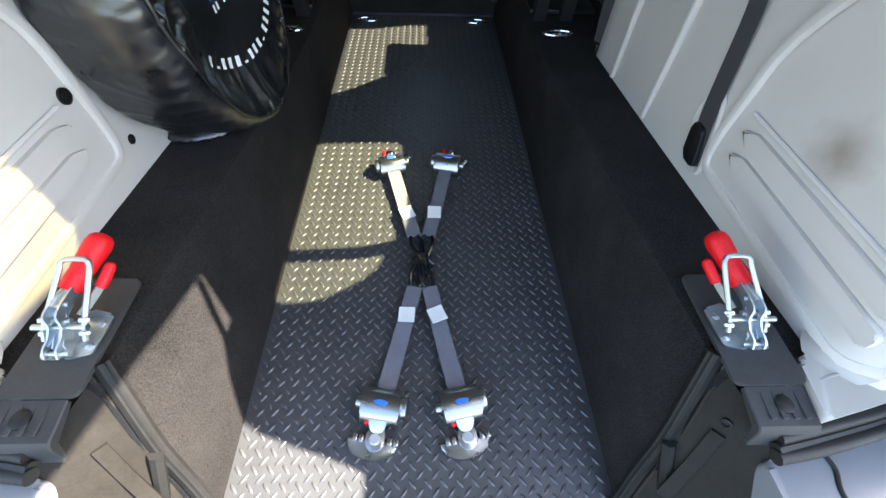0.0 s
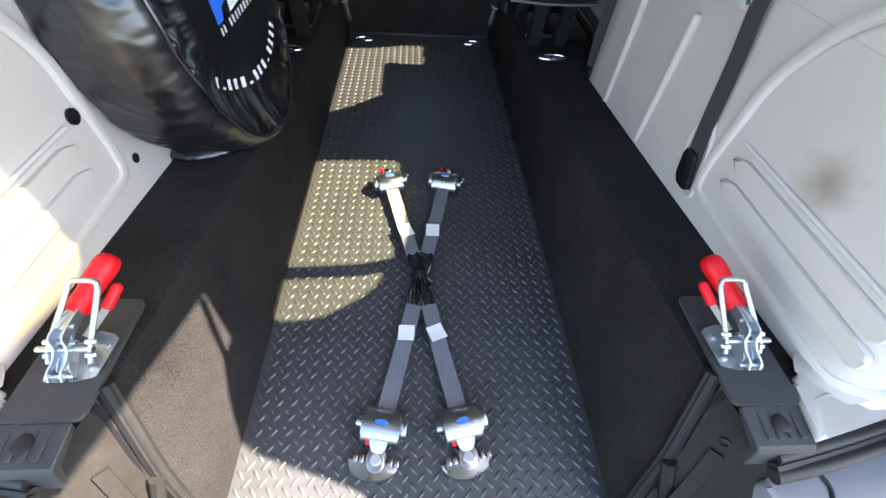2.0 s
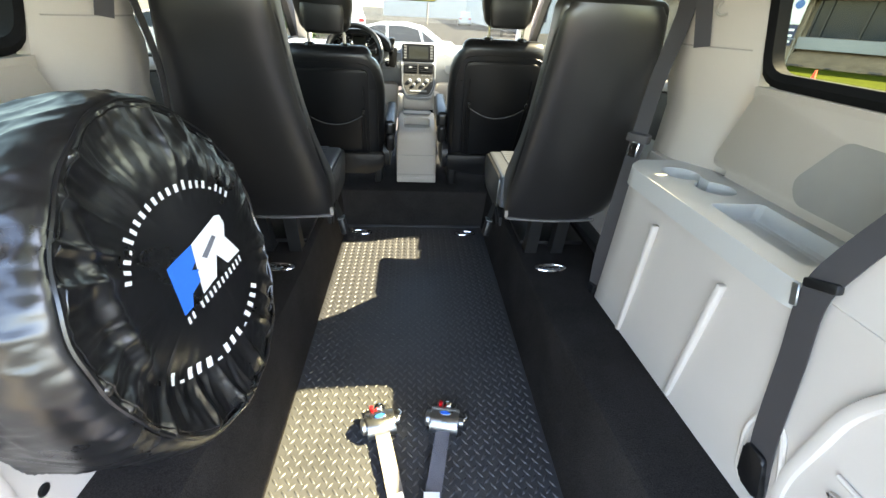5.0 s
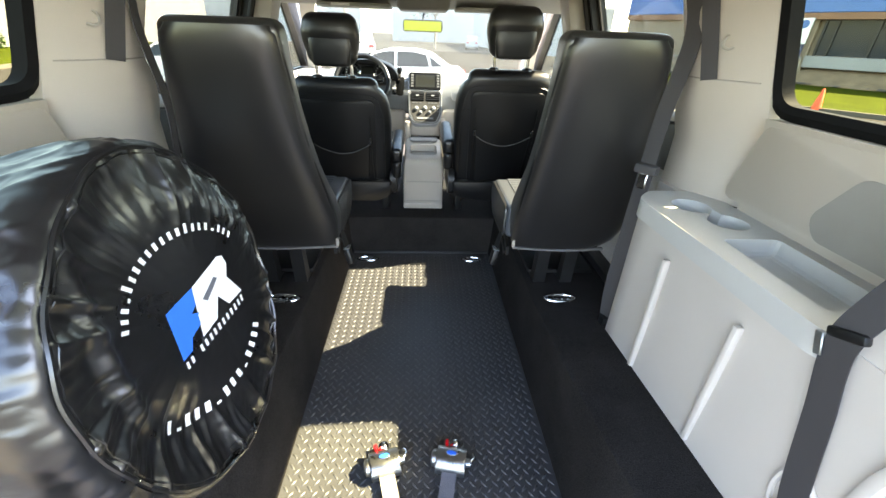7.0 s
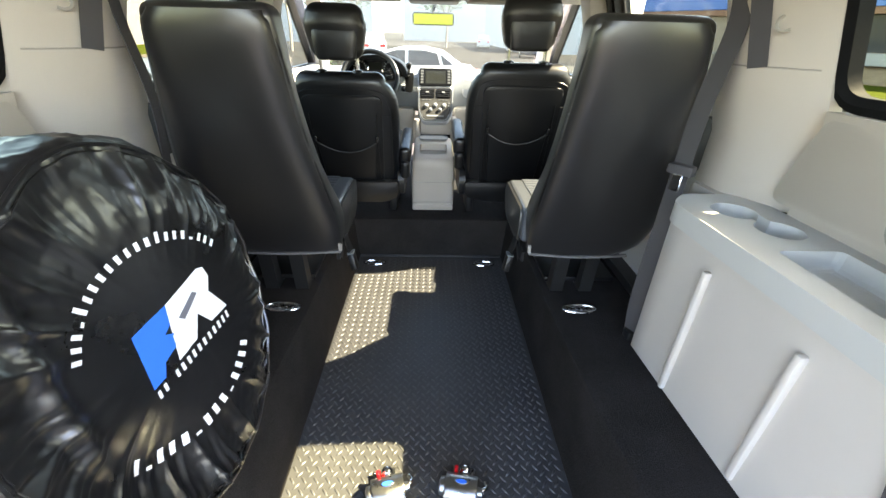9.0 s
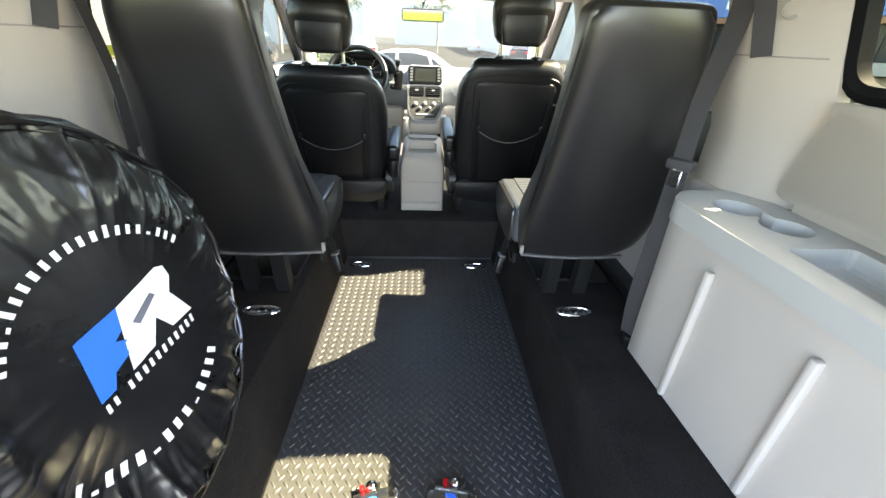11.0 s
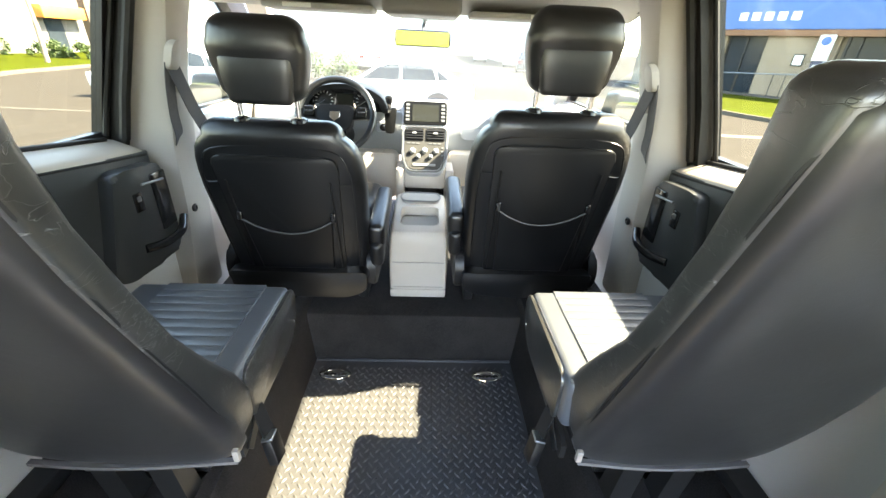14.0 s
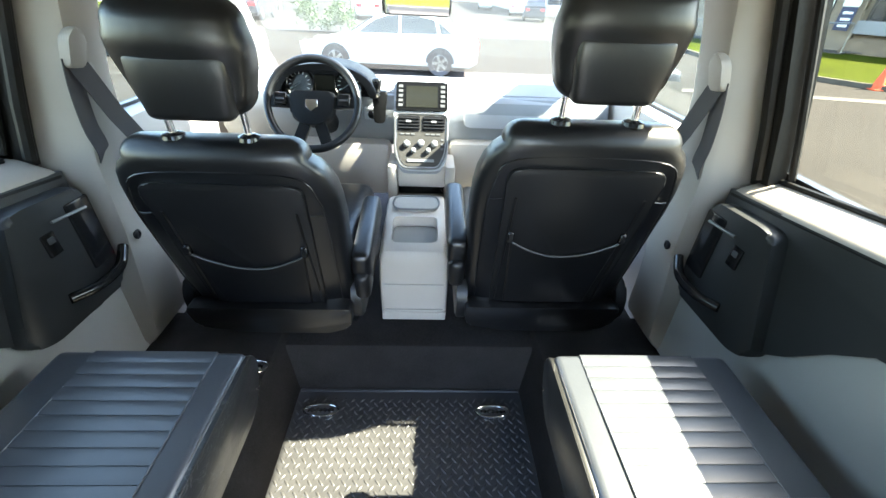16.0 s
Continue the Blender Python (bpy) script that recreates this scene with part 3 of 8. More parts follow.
    part("door_frame", bm, M_RUBBER, wall, "black sliding door frame")
    bm = B()
    tube(bm, [Vector((s * (xo(z) - 0.085), 2.872 + (z - 0.95) * 0.03, z)) for z in (0.93, 1.05, 1.2, 1.38)], 0.014, 8)
    part("door_seal", bm, M_RUBBER, wall)
    bm = B()
    tube(bm, [Vector((s * (xo(z) - 0.035), wf - 0.042 + (z - 0.95) * 0.06, z)) for z in (0.94, 1.05, 1.2, 1.38)], 0.008, 8)
    tube(bm, [Vector((s * 0.924, y, 0.956 - 0.115 * (y - 2.64))) for y in (w[0], 2.4, w[1] - 0.02)], 0.008, 8)
    part("glass_seal", bm, M_RUBBER, wall)
    # rear edge of the opening
    bm = B()
    side_slab(bm, s, [(w[0] - 0.08, 0.951), (w[0] + 0.12, 0.951), (w[0] + 0.02, w[3]), (w[0] - 0.08, w[3])], 0.031, 0.03)
    part("door_frame", bm, M_BLACK, wall)

    # sliding door inner panel: grey below, black insert with a wavy lower edge, grey sill
    bm = B()
    grid_slab(bm, s, 2.0, 2.90, [0.2, 0.3, 0.5, 0.7, 0.855], lambda z: 0.86 - 0.01 * math.sin(z * 3), 0.08)
    part("door_lower_panel", bm, M_TRIM_BLUE, wall, "pale grey sliding door lower panel")
    wave = [(2.0, 0.980), (2.0, 0.815), (2.2, 0.815), (2.34, 0.81), (2.41, 0.795), (2.47, 0.73), (2.53, 0.655), (2.58, 0.61), (2.65, 0.565), (2.72, 0.545), (2.80, 0.535), (2.885, 0.55), (2.885, 0.895)]
    bm = B()
    prism(bm, wave, lambda u, v, k: Vector((s * k, u, v)), 0.838, 0.862, 0.006)
    part("door_insert", bm, M_DOORBLACK, wall, "black door insert with wavy lower edge")
    bm = B()
    prism(bm, [(0.838, 0.914), (0.841, 0.921), (0.854, 0.930), (0.92, 0.953), (0.945, 0.955), (0.945, 0.90)], lambda u, v, k: Vector((s * u, k, v - 0.115 * (k - 2.64))), 2.0, 2.873, 0.004)
    part("window_sill", bm, M_TRIM_DARKER, wall, "greige window sill")
    bm = B()
    tube(bm, [(s * 0.840, y, 0.912 - 0.115 * (y - 2.64)) for y in (2.0, 2.5, 2.873)], 0.004, 6)
    part("sill_bead", bm, M_RUBBER, wall)
    # handle pod
    bm = B()
    pod = round_poly([(2.57, 0.60), (2.62, 0.575), (2.868, 0.575), (2.868, 0.868), (2.70, 0.882), (2.665, 0.875)], 0.03)
    prism(bm, pod, lambda u, v, k: Vector((s * (k + 0.10 * max(0.0, 2.70 - u)), u, v)), 0.796, 0.845, 0.013, 3)
    part("handle_pod", bm, M_DOORBLACK, wall, "black moulded door handle pod")
    bm = B()
    tube(bm, curve_pts([(s * 0.80, 2.70, 0.645), (s * 0.775, 2.76, 0.64), (s * 0.765, 2.83, 0.65), (s * 0.785, 2.89, 0.675)], 5), 0.013, 10)
    part("pull_handle", bm, M_GLOSSBLACK, wall)
    bm = B()
    tube(bm, [(s * 0.788, 2.745, 0.830), (s * 0.790, 2.845, 0.819)], 0.0038, 8)
    part("release_lever", bm, M_SILVER, wall, "chrome release lever")
    bm = B()
    box(bm, min(s * 0.7915, s * 0.805), max(s * 0.7915, s * 0.805), 2.795, 2.868, 0.665, 0.845, 0.006)
    part("handle_recess", bm, M_GLOSSBLACK, wall)
    bm = B()
    box(bm, min(s * 0.794, s * 0.805), max(s * 0.794, s * 0.805), 2.71, 2.745, 0.755, 0.81, 0.003)
    part("lock_switch", bm, M_GLOSSBLACK, wall)
    bm = B()
    box(bm, min(s * 0.791, s * 0.80), max(s * 0.791, s * 0.80), 2.72, 2.736, 0.785, 0.80, 0.002)
    part("switch_key", bm, M_SILVER, wall, "small silver switch key")

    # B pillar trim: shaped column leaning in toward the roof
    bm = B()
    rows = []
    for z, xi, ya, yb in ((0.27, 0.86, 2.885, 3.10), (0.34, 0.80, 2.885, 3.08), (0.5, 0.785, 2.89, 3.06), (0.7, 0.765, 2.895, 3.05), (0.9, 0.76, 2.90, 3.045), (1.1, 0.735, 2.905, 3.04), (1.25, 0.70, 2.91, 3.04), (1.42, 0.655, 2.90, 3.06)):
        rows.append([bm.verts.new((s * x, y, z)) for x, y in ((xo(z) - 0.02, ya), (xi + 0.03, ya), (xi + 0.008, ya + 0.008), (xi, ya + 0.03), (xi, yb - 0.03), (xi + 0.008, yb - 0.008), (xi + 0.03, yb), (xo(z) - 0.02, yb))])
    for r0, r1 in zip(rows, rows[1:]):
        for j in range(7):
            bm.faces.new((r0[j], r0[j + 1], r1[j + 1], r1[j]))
    part("pillar_trim", bm, M_TRIM_SHADED, wall, "greige B-pillar trim")
    bm = B()
    lathe(bm, [(0.014, 0.0), (0.014, 0.004), (0.009, 0.006), (0.007, 0.002)], Matrix.Translation((s * 0.767, 2.93, 0.69)) @ Matrix.Rotation(radians(-90 * s), 4, "Y"), 14)
    part("trim_bolt", bm, M_BLACK, wall, "black trim bolt")
    bm = B()
    box(bm, min(s * 0.728, s * 0.745), max(s * 0.728, s * 0.745), 2.935, 2.975, 1.06, 1.30, 0.008)
    part("belt_guide_slot", bm, M_TRIM_SHADED, wall)

    # foot of the C pillar, down to the ledge
    bm = B()
    prism(bm, round_poly([(1.869, 0.288), (1.985, 0.287), (1.998, 0.40), (1.998, 0.806), (1.869, 0.806)], 0.012), lambda u, v, k: Vector((s * k, u, v)), 0.784, 0.92, 0.006, 2)
    part("pillar_foot", bm, M_TRIM_DARKER, wall, "greige lower C-pillar trim")
    # coat hook on the C pillar
    bm = B()
    tube(bm, curve_pts([(s * 0.768, 1.845, 1.235), (s * 0.750, 1.843, 1.225), (s * 0.742, 1.835, 1.208), (s * 0.748, 1.822, 1.200), (s * 0.758, 1.813, 1.204)], 4), 0.0035, 8)
    part("coat_hook", bm, M_TRIM_SHADED, wall, "small greige coat hook")
    # C pillar and quarter upper trim
    bm = B()
    rows = []
    low = 0.045 if s < 0 else 0.012
    for z, dy in ((0.80, low), (0.95, low), (1.01, low * 0.9), (1.07, low * 0.5 - 0.008), (1.118, -0.030), (1.128, -0.038), (1.2, -0.040), (1.42, -0.030)):
        k = max(0.0, z - 0.95) * 0.33
        rows.append([bm.verts.new((s * (x - k), y + dy * max(0.0, min(1.0, (y - 1.88) / 0.07)), z)) for y, x in ((2.06, 0.955), (2.05, 0.84), (2.02, 0.815), (1.95, 0.805), (1.90, 0.81), (1.85, 0.845), (1.80, 0.874), (1.765, 0.910), (1.765, 0.94))])
    for r0, r1 in zip(rows, rows[1:]):
        for j in range(8):
            bm.faces.new((r0[j], r0[j + 1], r1[j + 1], r1[j]))
    part("c_pillar_trim", bm, M_TRIM_DARKER, wall, "greige C-pillar trim")
    bm = B()
    sweep(bm, [Vector((s * (x - 0.0578), y, 1.128)) for y, x in ((2.012, 0.838), (1.982, 0.813), (1.912, 0.803), (1.889, 0.808), (1.85, 0.843), (1.80, 0.872), (1.78, 0.893))], circle(0.002, 6))
    part("trim_seam", bm, M_SEAMDARK, wall)
    bm = B()
    grid_slab(bm, s, 0.62, 1.746, [0.70, 0.8, 0.95, 1.050], lambda z: 0.875 - max(0, z - 0.95) * 0.2, 0.05)
    part("quarter_upper_trim", bm, M_TRIM_DARKER, wall, "greige quarter trim below the window")
    # raised speaker panel
    bm = B()
    panel = round_poly([(0.80, 0.83), (1.80, 0.83), (1.735, 1.045), (0.80, 1.045)], 0.03)
    prism(bm, panel, lambda u, v, k: Vector((s * k, u, v)), 0.858, 0.876, 0.006)
    part("quarter_panel", bm, M_TRIM_DARKER, wall)
    bm = B()
    prism(bm, round_poly([(0.95, 0.835), (1.50, 0.835), (1.53, 0.88), (1.46, 0.99), (0.95, 0.99)], 0.02), lambda u, v, k: Vector((s * k, u, v)), 0.8565, 0.862, 0.001, 1)
    part("speaker_grille", bm, M_GRILLE, wall, "grey speaker grille cloth")
    # D pillar trim and rear rail, raked
    bm = B()
    side_slab(bm, s, [(0.42, 0.62), (0.99, 0.62), (0.99, 0.95), (0.47, 0.95)], 0.03, 0.06)
    side_slab(bm, s, [(0.47, 0.951), (0.99, 0.951), (0.99, 1.45), (0.80, 1.45), (0.76, 1.42), (0.70, 1.35), (0.655, 1.29), (0.61, 1.19), (0.58, 1.12), (0.525, 1.03)], 0.03, 0.06)
    part("d_pillar_trim", bm, M_TRIM, wall, "light grey D-pillar trim")
    # header trim over the windows
    bm = B()
    prism(bm, [(0.775, 1.385), (0.805, 1.398), (0.80, 1.45), (0.70, 1.45)], lambda u, v, k: Vector((s * u, k, v)), 0.80, 3.4, 0.01)
    part("header_trim", bm, M_TRIM, wall, "light grey header trim")

    # front door inner panel
    bm = B()
    grid_slab(bm, s, 3.06, 4.28, [0.2, 0.5, 0.8, 0.94], lambda z: 0.86, 0.09)
    part("front_door_panel", bm, M_TRIM, wall, "light grey front door panel")
    # A pillar trim
    bm = B()
    strip(bm, [Vector((s * 0.86, 4.30, 0.95)), Vector((s * 0.78, 3.95, 1.18)), Vector((s * 0.70, 3.62, 1.34)), Vector((s * 0.64, 3.42, 1.40))], 0.09, 0.05, Vector((0, 1, 0)))
    part("a_pillar_trim", bm, M_TRIM, wall, "light grey A-pillar trim")

# ---- lower quarter trims ----
def lower_face(s, y):
    return 0.655 - 0.006 * math.sin((y - 0.5) * 2.2) + 11.0 * max(0.0, 0.62 - y) ** 2


for s, side in ((-1, "left"), (1, "right")):
    bm = B()
    ys = [0.548, 0.558, 0.57, 0.585, 0.60, 0.62, 0.7, 0.85, 1.0, 1.12, 1.25, 1.4, 1.6, 1.78, 1.84, 1.865]
    for y0, y1 in zip(ys, ys[1:]):
        a = [Vector((s * lower_face(s, y0), y0, ledge_z(y0) - 0.01)), Vector((s * lower_face(s, y1), y1, ledge_z(y1) - 0.01)), Vector((s * (lower_face(s, y1) + 0.012), y1, 0.80)), Vector((s * (lower_face(s, y0) + 0.012), y0, 0.80))]
        if y0 >= 1.84:
            for q_ in (a[1], a[2]):
                q_.x = s * (lower_face(s, y1) + 0.02)
        bm.faces.new([bm.verts.new(p) for p in a])
    bmesh.ops.remove_doubles(bm, verts=bm.verts, dist=1e-5)
    r = bmesh.ops.extrude_face_region(bm, geom=list(bm.faces))
    for v in [g for g in r["geom"] if isinstance(g, bmesh.types.BMVert)]:
        v.co.x += s * 0.03
    lt = structure("trim_quarter_" + side, bm, M_TRIM if s < 0 else M_TRIM_SMUDGED, "light grey moulded lower quarter trim beside the ledge", "trim panel")
    # end cap at the front
    bm = B()
    box(bm, min(s * 0.67, s * 0.86), max(s * 0.67, s * 0.86), 1.845, 1.868, 0.27, 0.80, 0.006)
    part("end_panel", bm, M_TRIM, lt)
    # grey cap that closes the rear end down to the sill
    bm = B()
    prism(bm, round_poly([(0.600, 0.506), (0.71, 0.530), (0.96, 0.59), (0.96, 0.69), (0.70, 0.69), (0.675, 0.665), (0.664, 0.634), (0.648, 0.616), (0.612, 0.602)], 0.014), lambda u, v, k: Vector((s * u, v, k)), 0.365, 0.412, 0.008, 3)
    # Same plastic as the trim; its shade is in the darker base colour.
    part("sill_cap", bm, M_TRIM_SHADED, lt, "light grey rear sill cap")
    bm = B()
    tube(bm, curve_pts([(s * 0.626, 0.566, 0.4095), (s * 0.657, 0.574, 0.4110), (s * 0.686, 0.576, 0.4095)], 4), 0.003, 6)
    part("cap_crease", bm, M_SEAMDARK, lt)
    bm = B()
    rows = []
    for y in (0.556, 0.57, 0.585, 0.60, 0.615, 0.632, 0.65):
        x = lower_face(s, y)
        k = 0.030 if y < 0.62 else 0.030 * (0.662 - y) / 0.042
        rows.append([bm.verts.new((s * (x + 0.003 - k * (1 - math.sin(a_))), y, 0.411 + k * (1 - math.cos(a_)))) for a_ in [i * math.pi / 12 for i in range(7)]])
    for r0, r1 in zip(rows, rows[1:]):
        for j in range(6):
            bm.faces.new((r0[j], r1[j], r1[j + 1], r0[j + 1]))
    part("foot_fillet", bm, M_TRIM_SHADED, lt, "", 80)
    # two upright ribs
    for yt, yb in ((1.645, 1.655), (1.37, 1.38)):
        bm = B()
        box(bm, min(s * 0.640, s * 0.66), max(s * 0.640, s * 0.66), yt - 0.0085, yt + 0.0085, 0.345 if yt < 1.5 else 0.32, 0.70, 0.006)
        part("rib", bm, M_TRIM, lt)
    # storage shelf with cup holders along the top
    bm = B()
    prism(bm, round_poly([(1.235, 0.644), (1.82, 0.630), (1.885, 0.69), (1.885, 0.875), (1.205, 0.875), (1.205, 0.66)], 0.03), lambda u, v, k: Vector((s * v, u, k)), 0.755, 0.807, 0.018, 4)
    cutters = []
    shelf = part("shelf", bm, M_TRIM_BLUE, lt, "pale grey moulded armrest shelf")
    for yy, xx, rr in ((1.765, 0.755, 0.052), (1.655, 0.785, 0.050)):
        bm = B()
        lathe(bm, [(rr, 0.03), (rr, -0.03), (rr * 0.85, -0.05)], Matrix.Translation((s * xx, yy, 0.79)), 24)
        c = new("cut", to_mesh("cut", bm, M_TRIM_BLUE))
        cutters.append(c)
    bm = B()
    box(bm, min(s * 0.70, s * 0.84), max(s * 0.70, s * 0.84), 1.28, 1.555, 0.762, 0.85, 0.012)
    cutters.append(new("cut", to_mesh("cut", bm, M_TRIM_BLUE)))
    bm = B()
    box(bm, min(s * 0.765, s * 0.80), max(s * 0.765, s * 0.80), 1.68, 1.74, 0.765, 0.85, 0.004)
    cutters.append(new("cut", to_mesh("cut", bm, M_TRIM_BLUE)))
    for c in cutters:
        md = shelf.modifiers.new("cut", "BOOLEAN")
        md.object, md.operation, md.solver = c, "DIFFERENCE", "EXACT"
    bpy.context.view_layer.update()
    dg = bpy.context.evaluated_depsgraph_get()
    me = bpy.data.meshes.new_from_object(shelf.evaluated_get(dg))
    shelf.modifiers.clear()
    shelf.data = me
    me.set_sharp_from_angle(angle=radians(35))
    for pg in me.polygons:
        if pg.area > 0.0015:
            pg.use_smooth = False
    for c in cutters:
        bpy.data.objects.remove(c)
    for yy, xx, rr in ((1.765, 0.755, 0.052), (1.655, 0.785, 0.050)):
        bm = B()
        lathe(bm, [(rr * 0.9, 0.690), (rr + 0.004, 0.756), (rr, 0.756), (rr * 0.84, 0.695)], Matrix.Translation((s * xx, yy, 0.0)), 24)
        part("cup_well", bm, M_TRIM_BLUE, shelf)
    bm = B()
    x0_, x1_ = min(s * 0.70, s * 0.84), max(s * 0.70, s * 0.84)
    box(bm, x0_, x1_, 1.28, 1.555, 0.688, 0.692)
    for a_ in ((x0_ - 0.003, x0_, 1.277, 1.558), (x1_, x1_ + 0.003, 1.277, 1.558), (x0_, x1_, 1.277, 1.28), (x0_, x1_, 1.555, 1.558)):
        box(bm, *a_, 0.688, 0.763)
    part("bin_well", bm, M_TRIM_BLUE, shelf)
    # sloping panel behind the shelf, up to the window
    bm = B()
    prism(bm, [(0.664, 0.795), (0.672, 0.86), (0.70, 0.93), (0.80, 1.03), (0.86, 1.05), (0.88, 1.05), (0.88, 0.795)], lambda u, v, k: Vector((s * u, k, v)), 0.46, 1.207, 0.004, 1)
    part("rear_slope", bm, M_TRIM, lt, "light grey sloping quarter trim")
    # raised wheelhouse panel with a rounded border and long ribs
    edge = round_poly([(0.56, 0.425), (1.062, 0.425), (1.074, 0.50), (1.066, 0.69), (1.008, 0.805), (0.93, 0.87), (0.50, 0.90)], 0.05)
    bm = B()
    sweep(bm, [Vector((s * (lower_face(s, y) + 0.003), y + (0.018 if s < 0 else 0.0), z)) for y, z in edge], [(-0.013, -0.004), (0.013, -0.004), (0.009, 0.006), (0.0, 0.0085), (-0.009, 0.006)], True, Vector((-s, 0, 0)))
    part("panel_border", bm, M_TRIM, lt)
    for zr, ya, yb in ((0.495, 0.585, 1.012), (0.546, 0.60, 1.018)):
        bm = B()
        prism(bm, round_poly([(ya, zr - 0.018), (yb - 0.035, zr - 0.018), (yb, zr - 0.004), (yb, zr + 0.004), (yb - 0.035, zr + 0.018), (ya, zr + 0.018)], 0.010), lambda u, v, k: Vector((s * k, u, v)), 0.6455, 0.658, 0.006, 3)
        part("long_rib", bm, M_TRIM, lt)
    bm = B()
    tube(bm, [Vector((s * (lower_face(s, y) + 0.001), y, 0.582)) for y in (0.62, 0.75, 0.90, 1.023)], 0.0045, 8)
    part("thin_rib", bm, M_TRIM, lt)
    if s > 0:
        bm = B()
        tube(bm, [Vector((0.651, y, z)) for y, z in round_poly([(1.055, 0.392), (1.140, 0.392), (1.172, 0.50), (1.160, 0.56), (1.115, 0.56), (1.072, 0.47)], 0.03)], 0.006, 8, True, Vector((-1, 0, 0)))
        part("anchor_recess", bm, M_TRIM, lt)
    if s < 0:
        for yy, zz_, rr in ((1.055, 0.585, 0.0155), (1.131, 0.434, 0.0115)):
            bm = B()
            lathe(bm, [(rr, 0.0), (rr, 0.004), (rr * 0.75, 0.005), (rr * 0.5, 0.0035), (0.002, 0.0035)], Matrix.Translation((-0.654, yy, zz_)) @ Matrix.Rotation(radians(90), 4, "Y"), 18)
            part("fastener_hole", bm, M_BLACK, lt, "round black fastener hole")

# ---- roof, windscreen ----
bm = B()
prism(bm, [(0.945, 1.425), (3.05, 1.40), (3.30, 1.372), (3.43, 1.340), (3.47, 1.338), (3.52, 1.372), (3.45, 1.45), (0.945, 1.48)], lambda u, v, k: Vector((k, u, v)), -0.83, 0.83)
structure("ceiling", bm, M_HEADLINER, "grey cloth headliner under the roof", "ceiling")
bm = B()
prism(bm, [(-0.64, 1.375), (0.64, 1.375), (0.80, 0.915), (-0.80, 0.915)], lambda u, v, k: Vector((u, 3.50 + (1.375 - v) * 1.95 + k, v)), 0.0, 0.005)
structure("windscreen", bm, G_CLEAR, "clear raked windscreen with a little dust", "windscreen")
bm = B()
prism(bm, [(-0.83, 0.96), (-0.82, 0.80), (-0.78, 0.84), (-0.73, 0.868), (-0.66, 0.885), (-0.45, 0.928), (0.45, 0.928), (0.66, 0.885), (0.73, 0.868), (0.78, 0.84), (0.82, 0.80), (0.83, 0.96)], lambda u, v, k: Vector((u, v, k)), 1.43, 1.478)
structure("trim_roof_end", bm, M_TRIM, "light grey trim along the roof's rear edge", "trim")
# raised tailgate overhead behind, with its tinted glass
bm = B()
TG = Matrix.Translation((0, 0.86, 1.50)) @ Matrix.Rotation(radians(-12), 4, "X")
for s in (-1, 1):
    half = [(0.0, 0.10), (0.57, 0.10), (0.60, 0.06), (0.578, -0.2), (0.555, -0.65), (0.50, -1.15), (0.0, -1.15), (0.0, -0.62), (0.33, -0.62), (0.375, -0.58), (0.385, -0.03), (0.375, 0.018), (0.345, 0.047), (0.30, 0.055), (0.0, 0.055)]
    prism(bm, half, lambda u, v, k: TG @ Vector((s * u, v, k)), 0.0, 0.05)
tail = structure("tailgate", bm, M_TRIM, "raised tailgate over the open rear", "tailgate")
bm = B()
box(bm, -0.39, 0.39, -0.63, 0.060, 0.02, 0.022, 0, 1, TG)
part("tailgate_pane", bm, G_PRIVACY, tail, "tinted rear window glass")
for s in (-1, 1):
    bm = B()
    tube(bm, [(s * 0.72, 0.735, 1.22), (s * 0.69, 0.77, 1.29), (s * 0.62, 0.85, 1.43), (s * 0.595, 0.885, 1.485)], 0.010, 8)
    part("hinge_stay", bm, M_GLOSSBLACK, tail, "black hinge stay")


